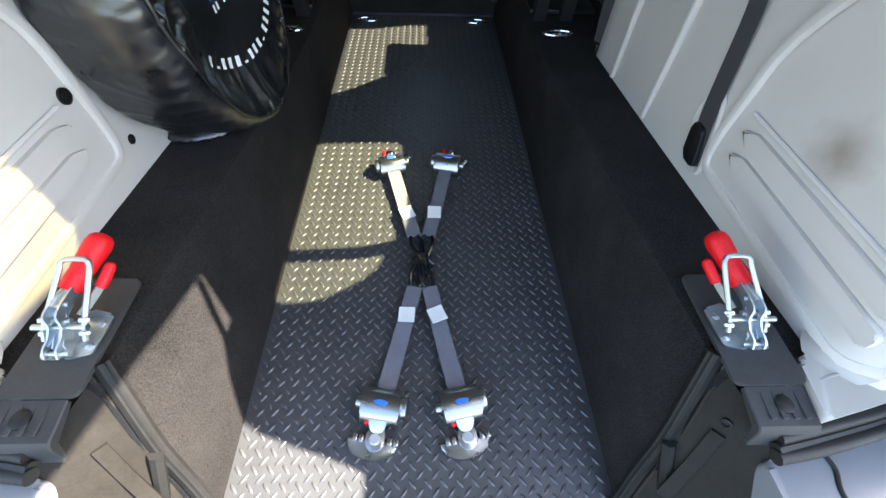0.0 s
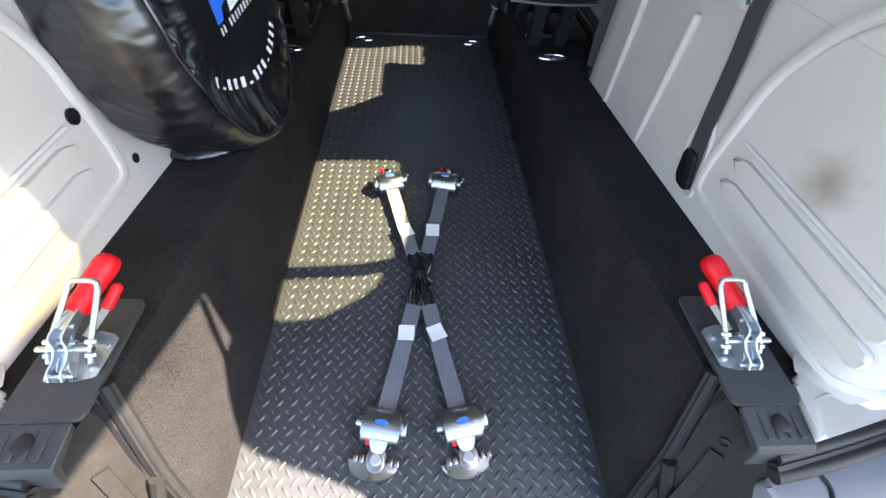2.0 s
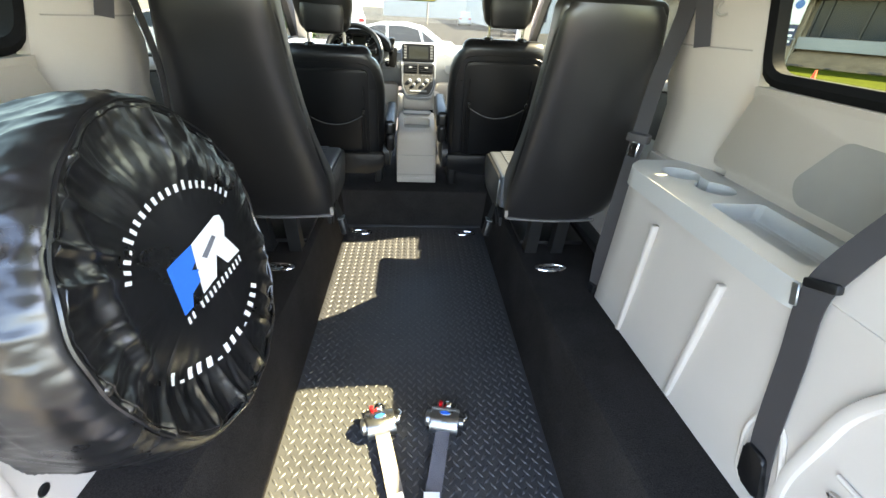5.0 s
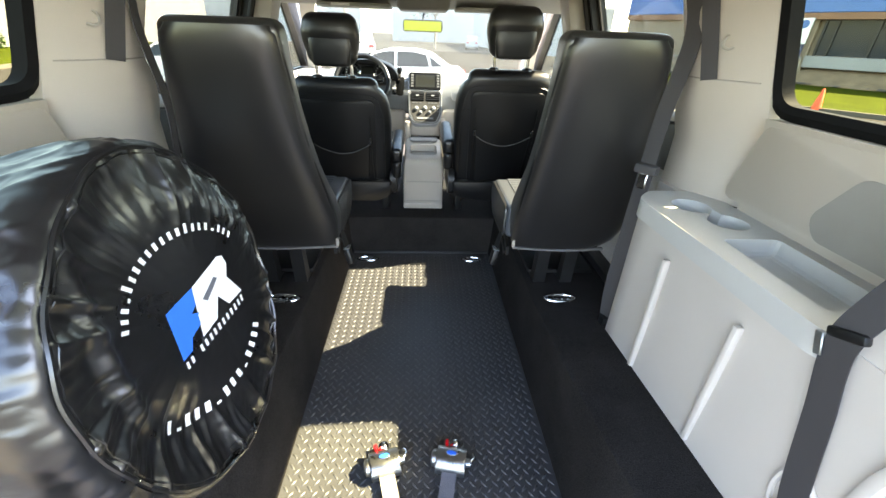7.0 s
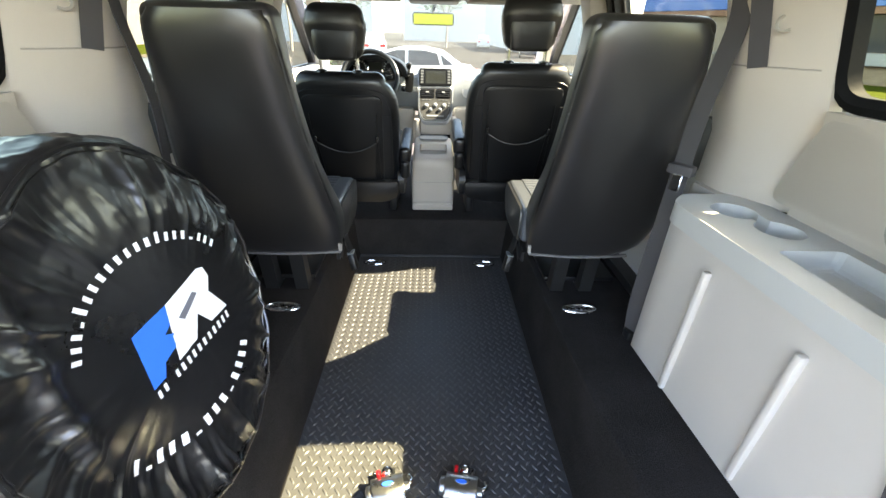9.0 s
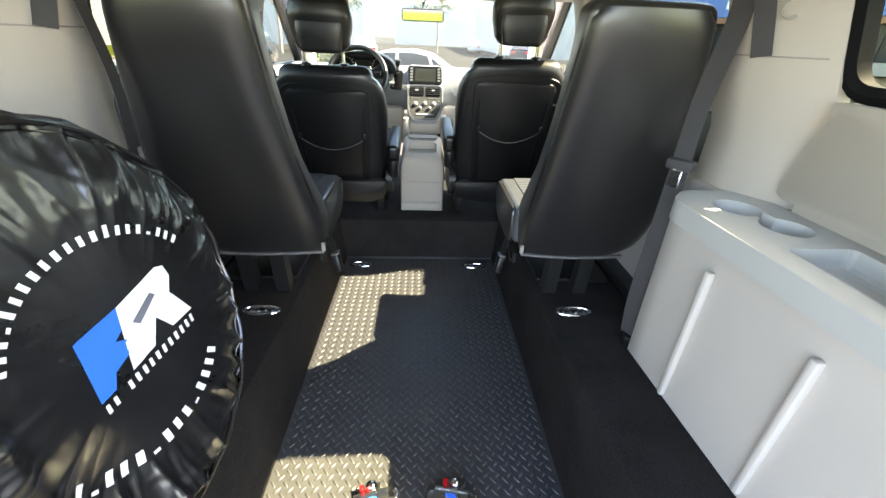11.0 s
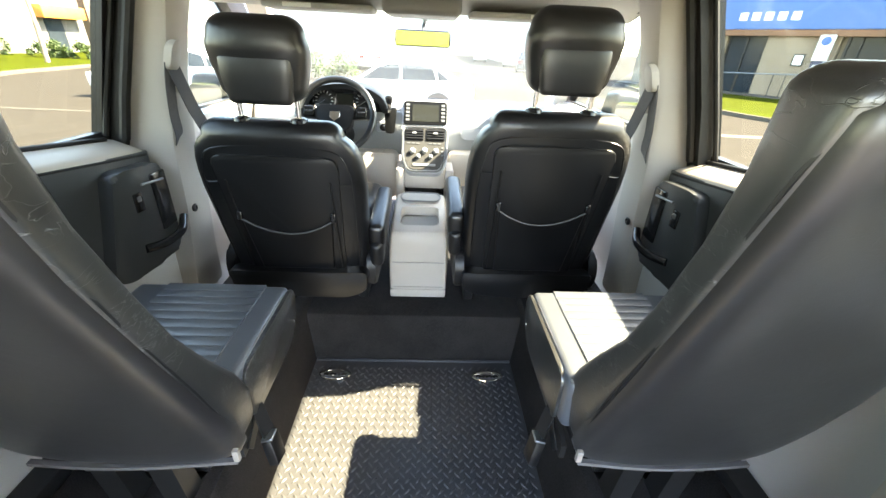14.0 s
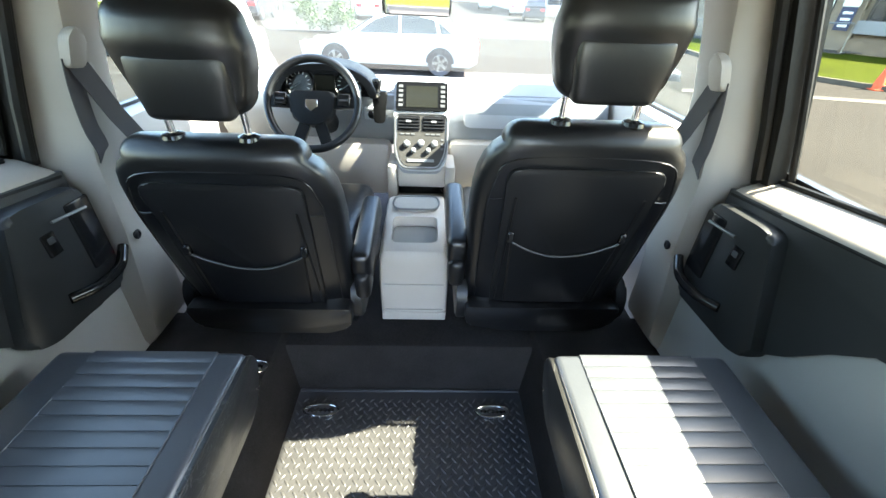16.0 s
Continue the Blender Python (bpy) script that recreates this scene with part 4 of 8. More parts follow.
# ---- rear: jamb, brackets, clamps ----
for s in (-1, 1):
    bm = B()
    a = [Vector((s * x, y, z)) for x, y, z in ((0.488, 0.618, 0.395), (0.455, 0.532, 0.24), (0.425, 0.455, 0.0), (0.60, 0.20, 0.0), (0.575, 0.38, 0.24), (0.570, 0.485, 0.335))]
    f1 = [bm.verts.new(p) for p in a]
    bm.faces.new((f1[0], f1[1], f1[4], f1[5]))
    bm.faces.new((f1[1], f1[2], f1[3], f1[4]))
    r = bmesh.ops.extrude_face_region(bm, geom=list(bm.faces))
    for v in [g for g in r["geom"] if isinstance(g, bmesh.types.BMVert)]:
        v.co += Vector((s * 0.02, 0.02, -0.005))
    jamb = structure("jamb", bm, M_JAMB, "black painted steel jamb at the rear opening", "door jamb")
    bm = B()
    line = curve_pts([(s * 0.488, 0.618, 0.405), (s * 0.472, 0.575, 0.32), (s * 0.455, 0.53, 0.225), (s * 0.437, 0.49, 0.11), (s * 0.418, 0.44, -0.02)], 5)
    sweep(bm, line, [(-0.012, -0.008), (0.012, -0.008), (0.014, 0.004), (0.008, 0.013), (-0.008, 0.013), (-0.014, 0.004)], False, Vector((-s * 0.8, -0.5, 0.3)))
    part("rubber_seal", bm, M_RUBBER, jamb, "dusty black rubber edge seal")
    bm = B()
    tube(bm, [q_ + Vector((s * 0.013, -0.012, 0.002)) for q_ in line], 0.0055, 6)
    part("seal_lip", bm, M_GLOSSBLACK, jamb)
    bm = B()
    tube(bm, [q_ + Vector((-s * 0.010, -0.006, 0.006)) for q_ in line], 0.004, 6)
    part("seal_bead", bm, M_RUBBER, jamb)
    bm = B()
    sweep(bm, curve_pts([(s * 0.451, 0.519, 0.240), (s * 0.470, 0.468, 0.14), (s * 0.500, 0.395, 0.0)], 5), [(-0.011, -0.008), (0.011, -0.008), (0.012, 0.004), (0.006, 0.012), (-0.006, 0.012), (-0.012, 0.004)], False, Vector((-s * 0.8, -0.5, 0.3)))
    part("rubber_seal", bm, M_RUBBER, jamb)
    bm = B()
    strip(bm, curve_pts([(s * 0.506, 0.518, 0.302), (s * 0.484, 0.483, 0.224), (s * 0.458, 0.448, 0.142)], 4), 0.022, 0.012, Vector((-s * 0.7, -0.6, 0.2)))
    part("bead", bm, M_JAMB, jamb)
    if s > 0:
        bm = B()
        lathe(bm, [(0.009, 0.0), (0.009, 0.003), (0.006, 0.004), (0.005, 0.001)], Matrix.Translation((s * 0.512, 0.528, 0.323)) @ Vector((-s * 0.75, -0.6, 0.25)).to_track_quat("Z", "Y").to_matrix().to_4x4(), 12)
        part("plug_hole", bm, M_RUBBER, jamb)
    # twin weatherstrip along the sill, and the painted body corner under it
    for name, pts, r in (("sill_seal", ((0.545, 0.493, 0.372), (0.63, 0.508, 0.372), (0.75, 0.533, 0.374), (0.95, 0.585, 0.378)), 0.0110), ("outer_seal", ((0.538, 0.469, 0.358), (0.62, 0.481, 0.360), (0.73, 0.504, 0.362), (0.95, 0.556, 0.366)), 0.0120)):
        bm = B()
        tube(bm, curve_pts([(s * x, y, z) for x, y, z in pts], 5), r, 12)
        part(name, bm, M_RUBBER, jamb, "rounded black sill weatherstrip")
    bm = B()
    tube(bm, curve_pts([(s * 0.54, 0.479, 0.362), (s * 0.625, 0.494, 0.362), (s * 0.74, 0.518, 0.364), (s * 0.95, 0.57, 0.366)], 5), 0.0105, 8)
    part("seal_web", bm, M_RUBBER, jamb)
    bm = B()
    prism(bm, round_poly([(0.552, 0.27), (1.0, 0.27), (1.0, 0.60), (0.90, 0.56), (0.70, 0.505), (0.545, 0.470)], 0.012), lambda u, v, k: Vector((s * u, v, k)), 0.05, 0.324, 0.012, 3)
    bc = part("body_corner", bm, M_BODY, jamb, "silver painted body corner")
    bm = B()
    tube(bm, curve_pts([(s * 0.645, 0.478, 0.325), (s * 0.650, 0.455, 0.325), (s * 0.640, 0.42, 0.325), (s * 0.655, 0.36, 0.325)], 5), 0.004, 8)
    part("panel_gap", bm, M_RUBBER, bc)

    # bracket
    br = thing("bracket", (s * 0.55, 0.66, 0.405), "dusty black painted steel bracket plate on the carpeted ledge", "bracket", "latch brackets")
    bm = B()
    prism(bm, round_poly([(0.488, 0.56), (0.605, 0.56), (0.60, 0.765), (0.485, 0.765)], 0.012), lambda u, v, k: Vector((s * u, v, k)), 0.406, 0.413, 0.0015, 1)
    part("top_plate", bm, M_BRACKET, br)
    bm = B()
    prism(bm, [(0.56, 0.404), (0.503, 0.398), (0.496, 0.391), (0.488, 0.352), (0.496, 0.352), (0.506, 0.384), (0.56, 0.394)], lambda u, v, k: Vector((s * k, u, v)), 0.505, 0.602, 0.002, 1)
    part("rear_flange", bm, M_BRACKET, br)
    for gx in (0.530, 0.548, 0.566, 0.584):
        bm = B()
        box(bm, s * gx - 0.004, s * gx + 0.004, 0.512, 0.555, 0.394, 0.4035, 0.001, 1)
        part("groove", bm, M_BRACKET, br)
    bm = B()
    lathe(bm, [(0.014, 0.0), (0.014, 0.004), (0.011, 0.006)], Matrix.Translation((s * 0.557, 0.534, 0.400)), 18)
    part("round_plug", bm, M_RUBBER, br, "round black rubber plug")


def toggle_clamp(s):
    """A toggle latch: base plate, cheeks, U-bolt and two red grips."""
    cx, cy, z = s * 0.536, 0.645, 0.4145
    c = thing("toggle_clamp", (cx, cy, z), "zinc toggle latch with red vinyl grips on the bracket", "toggle clamp", "toggle clamps")
    def p(u, v, w):
        return Vector((cx + s * u, cy + v, z + w))
    bm = B()
    prism(bm, round_poly([(-0.040, -0.022), (-0.006, -0.030), (0.002, -0.024), (0.010, -0.030), (0.034, -0.028), (0.032, 0.020), (-0.020, 0.048), (-0.044, 0.044)], 0.005), lambda u, v, k: p(u, v, k), 0.0, 0.0028)
    base = part("base_plate", bm, M_ZINC, c)
    bm = B()
    strip(bm, [p(-0.040, 0.044, 0.004), p(-0.020, 0.047, 0.010), p(-0.004, 0.040, 0.010)], 0.003, 0.012)
    part("upturned_edge", bm, M_ZINC, base)
    for u, v in ((-0.030, -0.008), (-0.030, 0.030), (0.022, -0.020)):
        bm = B()
        lathe(bm, [(0.007, 0.0), (0.007, 0.002), (0.004, 0.004)], Matrix.Translation(p(u, v, 0.0025)), 6)
        part("screw_head", bm, M_ZINC, base)
    # upright channel of the base
    bm = B()
    prism(bm, [(-0.024, 0.002), (0.030, 0.002), (0.026, 0.020), (0.014, 0.036), (0.004, 0.040), (-0.004, 0.030), (-0.016, 0.022)], lambda a, b, k: p(k, a, b), -0.010, -0.0075)
    part("inner_cheek", bm, M_ZINC, c)
    bm = B()
    prism(bm, [(-0.024, 0.002), (0.030, 0.002), (0.026, 0.020), (0.014, 0.034), (-0.004, 0.026), (-0.018, 0.018)], lambda a, b, k: p(k, a, b), 0.0075, 0.010)
    part("inner_cheek", bm, M_ZINC, c)
    bm = B()
    prism(bm, [(-0.018, 0.004), (0.020, 0.004), (0.012, 0.022), (-0.008, 0.018)], lambda a, b, k: p(k, a, b), -0.008, 0.008, 0.002, 1)
    part("link", bm, M_ZINC, c)
    # S-shaped straps of the handle, from the rear pivot up to the grip
    for u, du in ((-0.005, -0.004), (0.014, -0.012)):
        path = [p(u, -0.026, 0.008), p(u, -0.020, 0.016), p(u - 0.004, -0.004, 0.024), p(u - 0.006, 0.008, 0.036), p(u, 0.018, 0.046), p(u + du * 0.3, 0.034, 0.052), p(u + du, 0.060, 0.054)]
        bm = B()
        sweep(bm, curve_pts(path, 5), [(-0.0015, -0.0105), (0.0015, -0.0105), (0.0015, 0.0105), (-0.0015, 0.0105)], False, Vector((0, -0.5, 0.85)))
        part("handle_strap", bm, M_ZINC, c)
    for a0, a1 in ((-0.010, 0.0), (0.0, 0.010)):
        bm = B()
        web = curve_pts([p(0.0045 + a0, -0.022, 0.006), p(0.0045 + a0, -0.014, 0.013), p(0.001 + a0, 0.000, 0.021), p(0.000 + a0, 0.014, 0.033), p(0.004 + a0, 0.026, 0.043), p(0.002 + a0, 0.044, 0.048)], 5)
        strip(bm, [q_ + Vector((s * 0.005, 0, 0)) for q_ in web], 0.0112, 0.0025, Vector((0, -0.6, 0.8)))
        part("handle_web", bm, M_ZINC, c)
    bm = B()
    tube(bm, [p(0.008, 0.030, 0.050), p(0.004, 0.056, 0.053), p(-0.003, 0.086, 0.054)], 0.0105, 10)
    part("handle_arm", bm, M_ZINC, c)
    for a, b, u0, u1 in ((-0.024, 0.011, -0.016, 0.024), (0.016, 0.040, -0.016, 0.024), (0.036, 0.053, -0.012, 0.018)):
        bm = B()
        tube(bm, [p(u0, a, b), p(u1, a, b)], 0.0042, 10)
        part("rivet", bm, M_ZINC, c)
    # cross bar, U-bolt leaning forward, nuts
    bm = B()
    tube(bm, [p(-0.040, 0.008, 0.034), p(0.040, 0.008, 0.034)], 0.0048, 10)
    part("cross_bar", bm, M_ZINC, c)
    bm = B()
    tube(bm, curve_pts([p(-0.034, -0.006, 0.018), p(-0.036, 0.012, 0.038), p(-0.046, 0.070, 0.088), p(-0.046, 0.080, 0.097), p(-0.040, 0.085, 0.101), p(-0.012, 0.085, 0.101), p(-0.004, 0.080, 0.097), p(-0.001, 0.070, 0.088), p(0.022, 0.012, 0.038), p(0.026, -0.006, 0.018)], 5), 0.0041, 8)
    part("u_bolt", bm, M_ZINC, c, "bright steel U-bolt")
    for u in (-0.036, 0.023):
        for k in (-0.010, 0.010):
            bm = B()
            lathe(bm, [(0.0065, -0.0035), (0.0075, -0.0025), (0.0075, 0.0025), (0.0065, 0.0035)], Matrix.Translation(p(u, 0.009 + k * 0.75, 0.035 + k * 0.68)) @ Matrix.Rotation(radians(-48), 4, "X"), 6)
            part("nut", bm, M_ZINC, c)
    # red dipped grips
    def dipped(name, a0, a1, prof, label, n):
        bm = B()
        d = (a1 - a0).normalized()
        mm_ = Matrix.Translation(a0) @ d.to_track_quat("Z", "Y").to_matrix().to_4x4()
        ln = (a1 - a0).length
        lathe(bm, [(r, ln * h) for r, h in prof], mm_, n)
        part(name, bm, M_RED, c, label)
    dipped("grip", p(0.004, 0.062, 0.050), p(-0.027, 0.150, 0.083), [(0.010, 0.0), (0.0175, 0.02), (0.0170, 0.08), (0.0163, 0.14), (0.0172, 0.17), (0.0165, 0.34), (0.0178, 0.5), (0.0192, 0.68), (0.0195, 0.82), (0.0172, 0.92), (0.0120, 0.98), (0.004, 1.0)], "red dipped vinyl grip", 20)
    dipped("release_grip", p(-0.030, 0.074, 0.040), p(-0.044, 0.110, 0.060), [(0.006, 0.0), (0.0085, 0.06), (0.0085, 0.8), (0.0065, 0.94), (0.002, 1.0)], "small red release lever grip", 14)
    bm = B()
    strip(bm, [p(-0.016, 0.030, 0.030), p(-0.024, 0.055, 0.036), p(-0.032, 0.080, 0.043)], 0.012, 0.003, Vector((-s, 0, 0.3)))
    part("release_arm", bm, M_ZINC, c)
    return c


toggle_clamp(-1)
toggle_clamp(1)

# ---- tie-down straps on the floor ----
KNOT = Vector((0.0, 1.085, 0.02))


def retractor(at, yaw, rear, strap_mat, label):
    """A wheelchair tie-down: drum housing, webbing and track fitting."""
    t = thing("tie_down_retractor", at, label, "tie-down strap", "tie-down straps")
    R = Matrix.Translation(at) @ Matrix.Rotation(yaw * (0.8 if rear else 1.0), 4, "Z")
    w = 0.045
    bm = B()
    prism(bm, round_poly([(-0.042, 0.004), (0.034, 0.004), (0.042, 0.03), (0.026, 0.062), (-0.016, 0.066), (-0.042, 0.046)], 0.024), lambda u, v, k: R @ Vector((k, u, v)), -w, w, 0.004, 2)
    part("housing", bm, M_ALU, t)
    bm = B()
    prism(bm, [(0.019 * math.cos(a), 0.008 * math.sin(a)) for a in [i * math.pi / 10 for i in range(20)]], lambda u, v, k: R @ Vector((u, v + (-0.004), 0.0635 + k)), -0.001, 0.0025)
    part("badge_rim", bm, M_CHROME, t)
    bm = B()
    prism(bm, [(0.0155 * math.cos(a), 0.0058 * math.sin(a)) for a in [i * math.pi / 10 for i in range(20)]], lambda u, v, k: R @ Vector((u, v + (-0.004), 0.0665 + k)), -0.001, 0.0015)
    part("badge", bm, M_BLUE, t, "blue oval badge")
    bm = B()
    lathe(bm, [(0.024, 0.0), (0.026, 0.004), (0.024, 0.014), (0.014, 0.018)], R @ Matrix.Translation((w, 0, 0.034)) @ Matrix.Rotation(radians(90), 4, "Y"), 18)
    part("end_cap", bm, M_ALU, t)
    bm = B()
    lathe(bm, [(0.012, 0.0), (0.014, 0.004), (0.012, 0.016)], R @ Matrix.Translation((-w, 0, 0.034)) @ Matrix.Rotation(radians(-90), 4, "Y"), 14)
    part("knob", bm, M_ALU, t)
    if rear:
        # bent tongue: a round-headed plate on the drum and a round-ended plate over the track fitting
        def stadium(v0, v1, hw):
            ring = [(hw * math.cos(a_), v1 - hw + hw * math.sin(a_)) for a_ in [math.pi * i / 10 for i in range(11)]]
            return ring + [(hw * math.cos(a_), v0 + hw + hw * math.sin(a_)) for a_ in [math.pi * (1 + i / 10) for i in range(11)]]
        bm = B()
        prism(bm, stadium(-0.064, -0.010, 0.021), lambda u, v, k: R @ Vector((u, v, 0.030 + 0.55 * max(0.0, v + 0.060) + k)), 0.0, 0.004, 0.001, 1)
        part("tongue_plate", bm, M_ALU, t, "bent steel tongue")
        bm = B()
        lathe(bm, [(0.005, 0.0), (0.005, 0.003), (0.003, 0.0035), (0.003, 0.001)], R @ Matrix.Translation((0.0, -0.022, 0.054)), 10)
        part("rivet", bm, M_BLACK, t)
        bm = B()
        prism(bm, stadium(-0.100, -0.044, 0.022), lambda u, v, k: R @ Vector((u, v, 0.024 + k + (-0.02 - v) * -0.06)), 0.0, 0.005, 0.0015, 2)
        part("tongue_plate", bm, M_ALU, t)
        bm = B()
        lathe(bm, [(0.013, 0.0), (0.014, 0.004), (0.011, 0.008)], R @ Matrix.Translation((0.0, -0.074, 0.026)), 16)
        part("stud", bm, M_STACK, t)
        bm = B()
        cres = [(0.060 * math.cos(a_), -0.074 + 0.042 * math.sin(a_)) for a_ in [-math.pi * i / 20 for i in range(21)]]
        prism(bm, cres, lambda u, v, k: R @ Vector((u - 0.006, v, k)), 0.003, 0.020, 0.005, 3)
        part("track_fitting", bm, M_ALU, t)
        for u in (-0.046, -0.032, 0.034, 0.048):
            bm = B()
            box(bm, u - 0.006, u + 0.006, -0.084, -0.066, 0.012, 0.027, 0.004, 2, R)
            part("fitting_tooth", bm, M_ALU, t)
        bm = B()
        lathe(bm, [(0.006, 0.0), (0.006, 0.012), (0.003, 0.014)], R @ Matrix.Translation((-0.026, -0.042, 0.026)), 10)
        part("release_button", bm, M_RED, t, "red release button")
    else:
        # seen from behind: a chrome ball, a red lever and a cranked side handle
        bm = B()
        pillow(bm, [(0.0, 0.0, 0.019 * math.sin(a_), max(0.001, 0.019 * math.cos(a_)), max(0.001, 0.019 * math.cos(a_))) for a_ in [math.pi * (k / 8 - 0.5) for k in range(9)]], 16, 2.0, lambda q_: R @ (q_ + Vector((-0.006, -0.058, 0.030))))
        part("release_ball", bm, M_CHROME, t, "bright chrome ball")
        bm = B()
        prism(bm, round_poly([(0.014, -0.052), (0.026, -0.052), (0.024, -0.036), (0.016, -0.036)], 0.003), lambda u, v, k: R @ Vector((u, v, k)), 0.030, 0.062, 0.003, 2)
        part("release_lever", bm, M_RED, t, "red release lever")
        bm = B()
        tube(bm, curve_pts([R @ Vector(p_) for p_ in ((-0.046, 0.0, 0.034), (-0.062, -0.006, 0.036), (-0.072, -0.018, 0.032), (-0.066, -0.034, 0.030))], 4), 0.007, 10)
        part("crank_handle", bm, M_CHROME, t, "cranked chrome side handle")
        bm = B()
        box(bm, -0.030, 0.030, -0.075, -0.030, 0.002, 0.016, 0.004, 2, R)
        part("track_fitting", bm, M_ALU, t)

    # webbing runs to the knot
    st = R @ Vector((0, 0.03, 0.03))
    d = (KNOT - st)
    d.z = 0
    d.normalize()
    end = KNOT - d * 0.10
    end.z = 0.03
    mid = st.lerp(end, 0.5)
    mid.z = 0.026
    bm = B()
    strip(bm, curve_pts([st, st.lerp(end, 0.25) + Vector((0, 0, -0.002)), mid, end], 5), 0.045, 0.003)
    part("webbing", bm, strap_mat, t, "flat woven webbing")
    bm = B()
    sewn = [st.lerp(end, k) + Vector((0, 0, 0.003)) for k in (0.70, 0.85, 1.0)]
    strip(bm, sewn, 0.043, 0.004)
    part("sewn_loop", bm, M_STRAP, t, "stitched dark webbing end")
    bm = B()
    strip(bm, [st.lerp(end, k) + Vector((0, 0, 0.006 + dz_)) + Vector((-d.y, d.x, 0)) * sk for k, sk, dz_ in ((0.62, -0.004, 0.004), (0.70, 0.0, 0.0), (0.77, 0.004, 0.001))], 0.044, 0.0016)
    part("label", bm, M_LABEL, t, "white sewn label")
    bm = B()
    side = Vector((-d.y, d.x, 0))
    tube(bm, curve_pts([end + side * 0.012 + Vector((0, 0, 0.0)), end + d * 0.04 + side * 0.02 + Vector((0, 0, 0.008)), KNOT + side * 0.008 + Vector((0, 0, 0.01)), end + d * 0.04 - side * 0.016, end - side * 0.012], 5), 0.006, 8)
    part("hook_loop", bm, M_GLOSSBLACK, t, "black coated hook loop")
    return t


yaw_of = lambda p, q: math.atan2(-(q - p).x, (q - p).y)
for (x, y), rear, sm, lab in (((-0.092, 0.655), True, M_STRAP, "silver tie-down retractor with grey webbing on the floor"), ((0.094, 0.655), True, M_STRAP, "silver tie-down retractor with grey webbing on the floor"),
                              ((-0.114, 1.525), False, M_STRAPBEIGE, "silver tie-down retractor with pale webbing on the floor"), ((0.092, 1.53), False, M_STRAP, "silver tie-down retractor with dark webbing on the floor")):
    p0 = Vector((x, y, 0.003))
    retractor(p0, yaw_of(p0, KNOT), rear, sm, lab)
random.seed(4)
kn = thing("strap_knot", KNOT, "black cord knot tying four straps together", "cord")
for i in range(7):
    a = i * 0.9
    bm = B()
    tube(bm, curve_pts([KNOT + Vector((0.035 * math.cos(a), 0.05 * math.sin(a), -0.008)), KNOT + Vector((0.012 * math.sin(a * 2), 0.02, 0.02)), KNOT + Vector((0.012, 0.01 * math.cos(a), 0.012)), KNOT + Vector((0.03 * math.cos(a + 2.4), 0.055 * math.sin(a + 2.4), -0.006))], 5), 0.0055, 7)
    part("cord", bm, M_GLOSSBLACK, kn)


def track_pocket(at, yaw=0.0, group="floor track pockets"):
    """An oval floor anchor with scalloped slot."""
    t = thing("track_pocket", at, "oval chrome tie-down anchor set in the black floor", "floor anchor", group)
    R = Matrix.Translation(at) @ Matrix.Rotation(yaw, 4, "Z")
    n = 28
    rim = [(0.062 * math.cos(2 * math.pi * i / n), 0.024 * math.sin(2 * math.pi * i / n)) for i in range(n)]
    bm = B()
    prism(bm, rim, lambda u, v, k: R @ Vector((u, v, k)), 0.0, 0.006, 0.003, 2)
    part("dish", bm, M_ALU, t)
    bm = B()
    sweep(bm, [R @ Vector((u, v, 0.006)) for u, v in rim], circle(0.004, 8), True)
    part("rim", bm, M_CHROME, t)
    bm = B()
    sc = []
    for i in range(25):
        u = -0.046 + 0.092 * i / 24
        sc.append((u, 0.0055 + 0.0035 * math.cos(i * math.pi / 2)))
    prism(bm, sc + [(u, -0.0055 - 0.0035 * math.cos(i * math.pi / 2)) for i, (u, v) in list(enumerate(sc))[::-1]], lambda u, v, k: R @ Vector((u, v, k)), 0.0062, 0.0075)
    part("scalloped_slot", bm, M_GLOSSBLACK, t)
    for k in range(4):
        bm = B()
        lathe(bm, [(0.0075, 0.0), (0.0075, 0.003), (0.005, 0.0035)], R @ Matrix.Translation((-0.036 + 0.024 * k, 0.0, 0.0065)), 12)
        part("slot_hole", bm, M_CHROME, t)
    return t


track_pocket(Vector((-0.32, 2.845, 0.003)))
track_pocket(Vector((0.305, 2.842, 0.003)))
track_pocket(Vector((-0.535, 2.042, ledge_z(2.042) + 0.001)))
track_pocket(Vector((0.551, 2.042, ledge_z(2.042) + 0.001)))
track_pocket(Vector((-0.50, 2.80, ledge_z(2.8) + 0.001)))
track_pocket(Vector((0.50, 2.80, ledge_z(2.8) + 0.001)))

# ---- spare wheel in its cover ----
WC = Vector((-0.45, 1.43, 0.69))


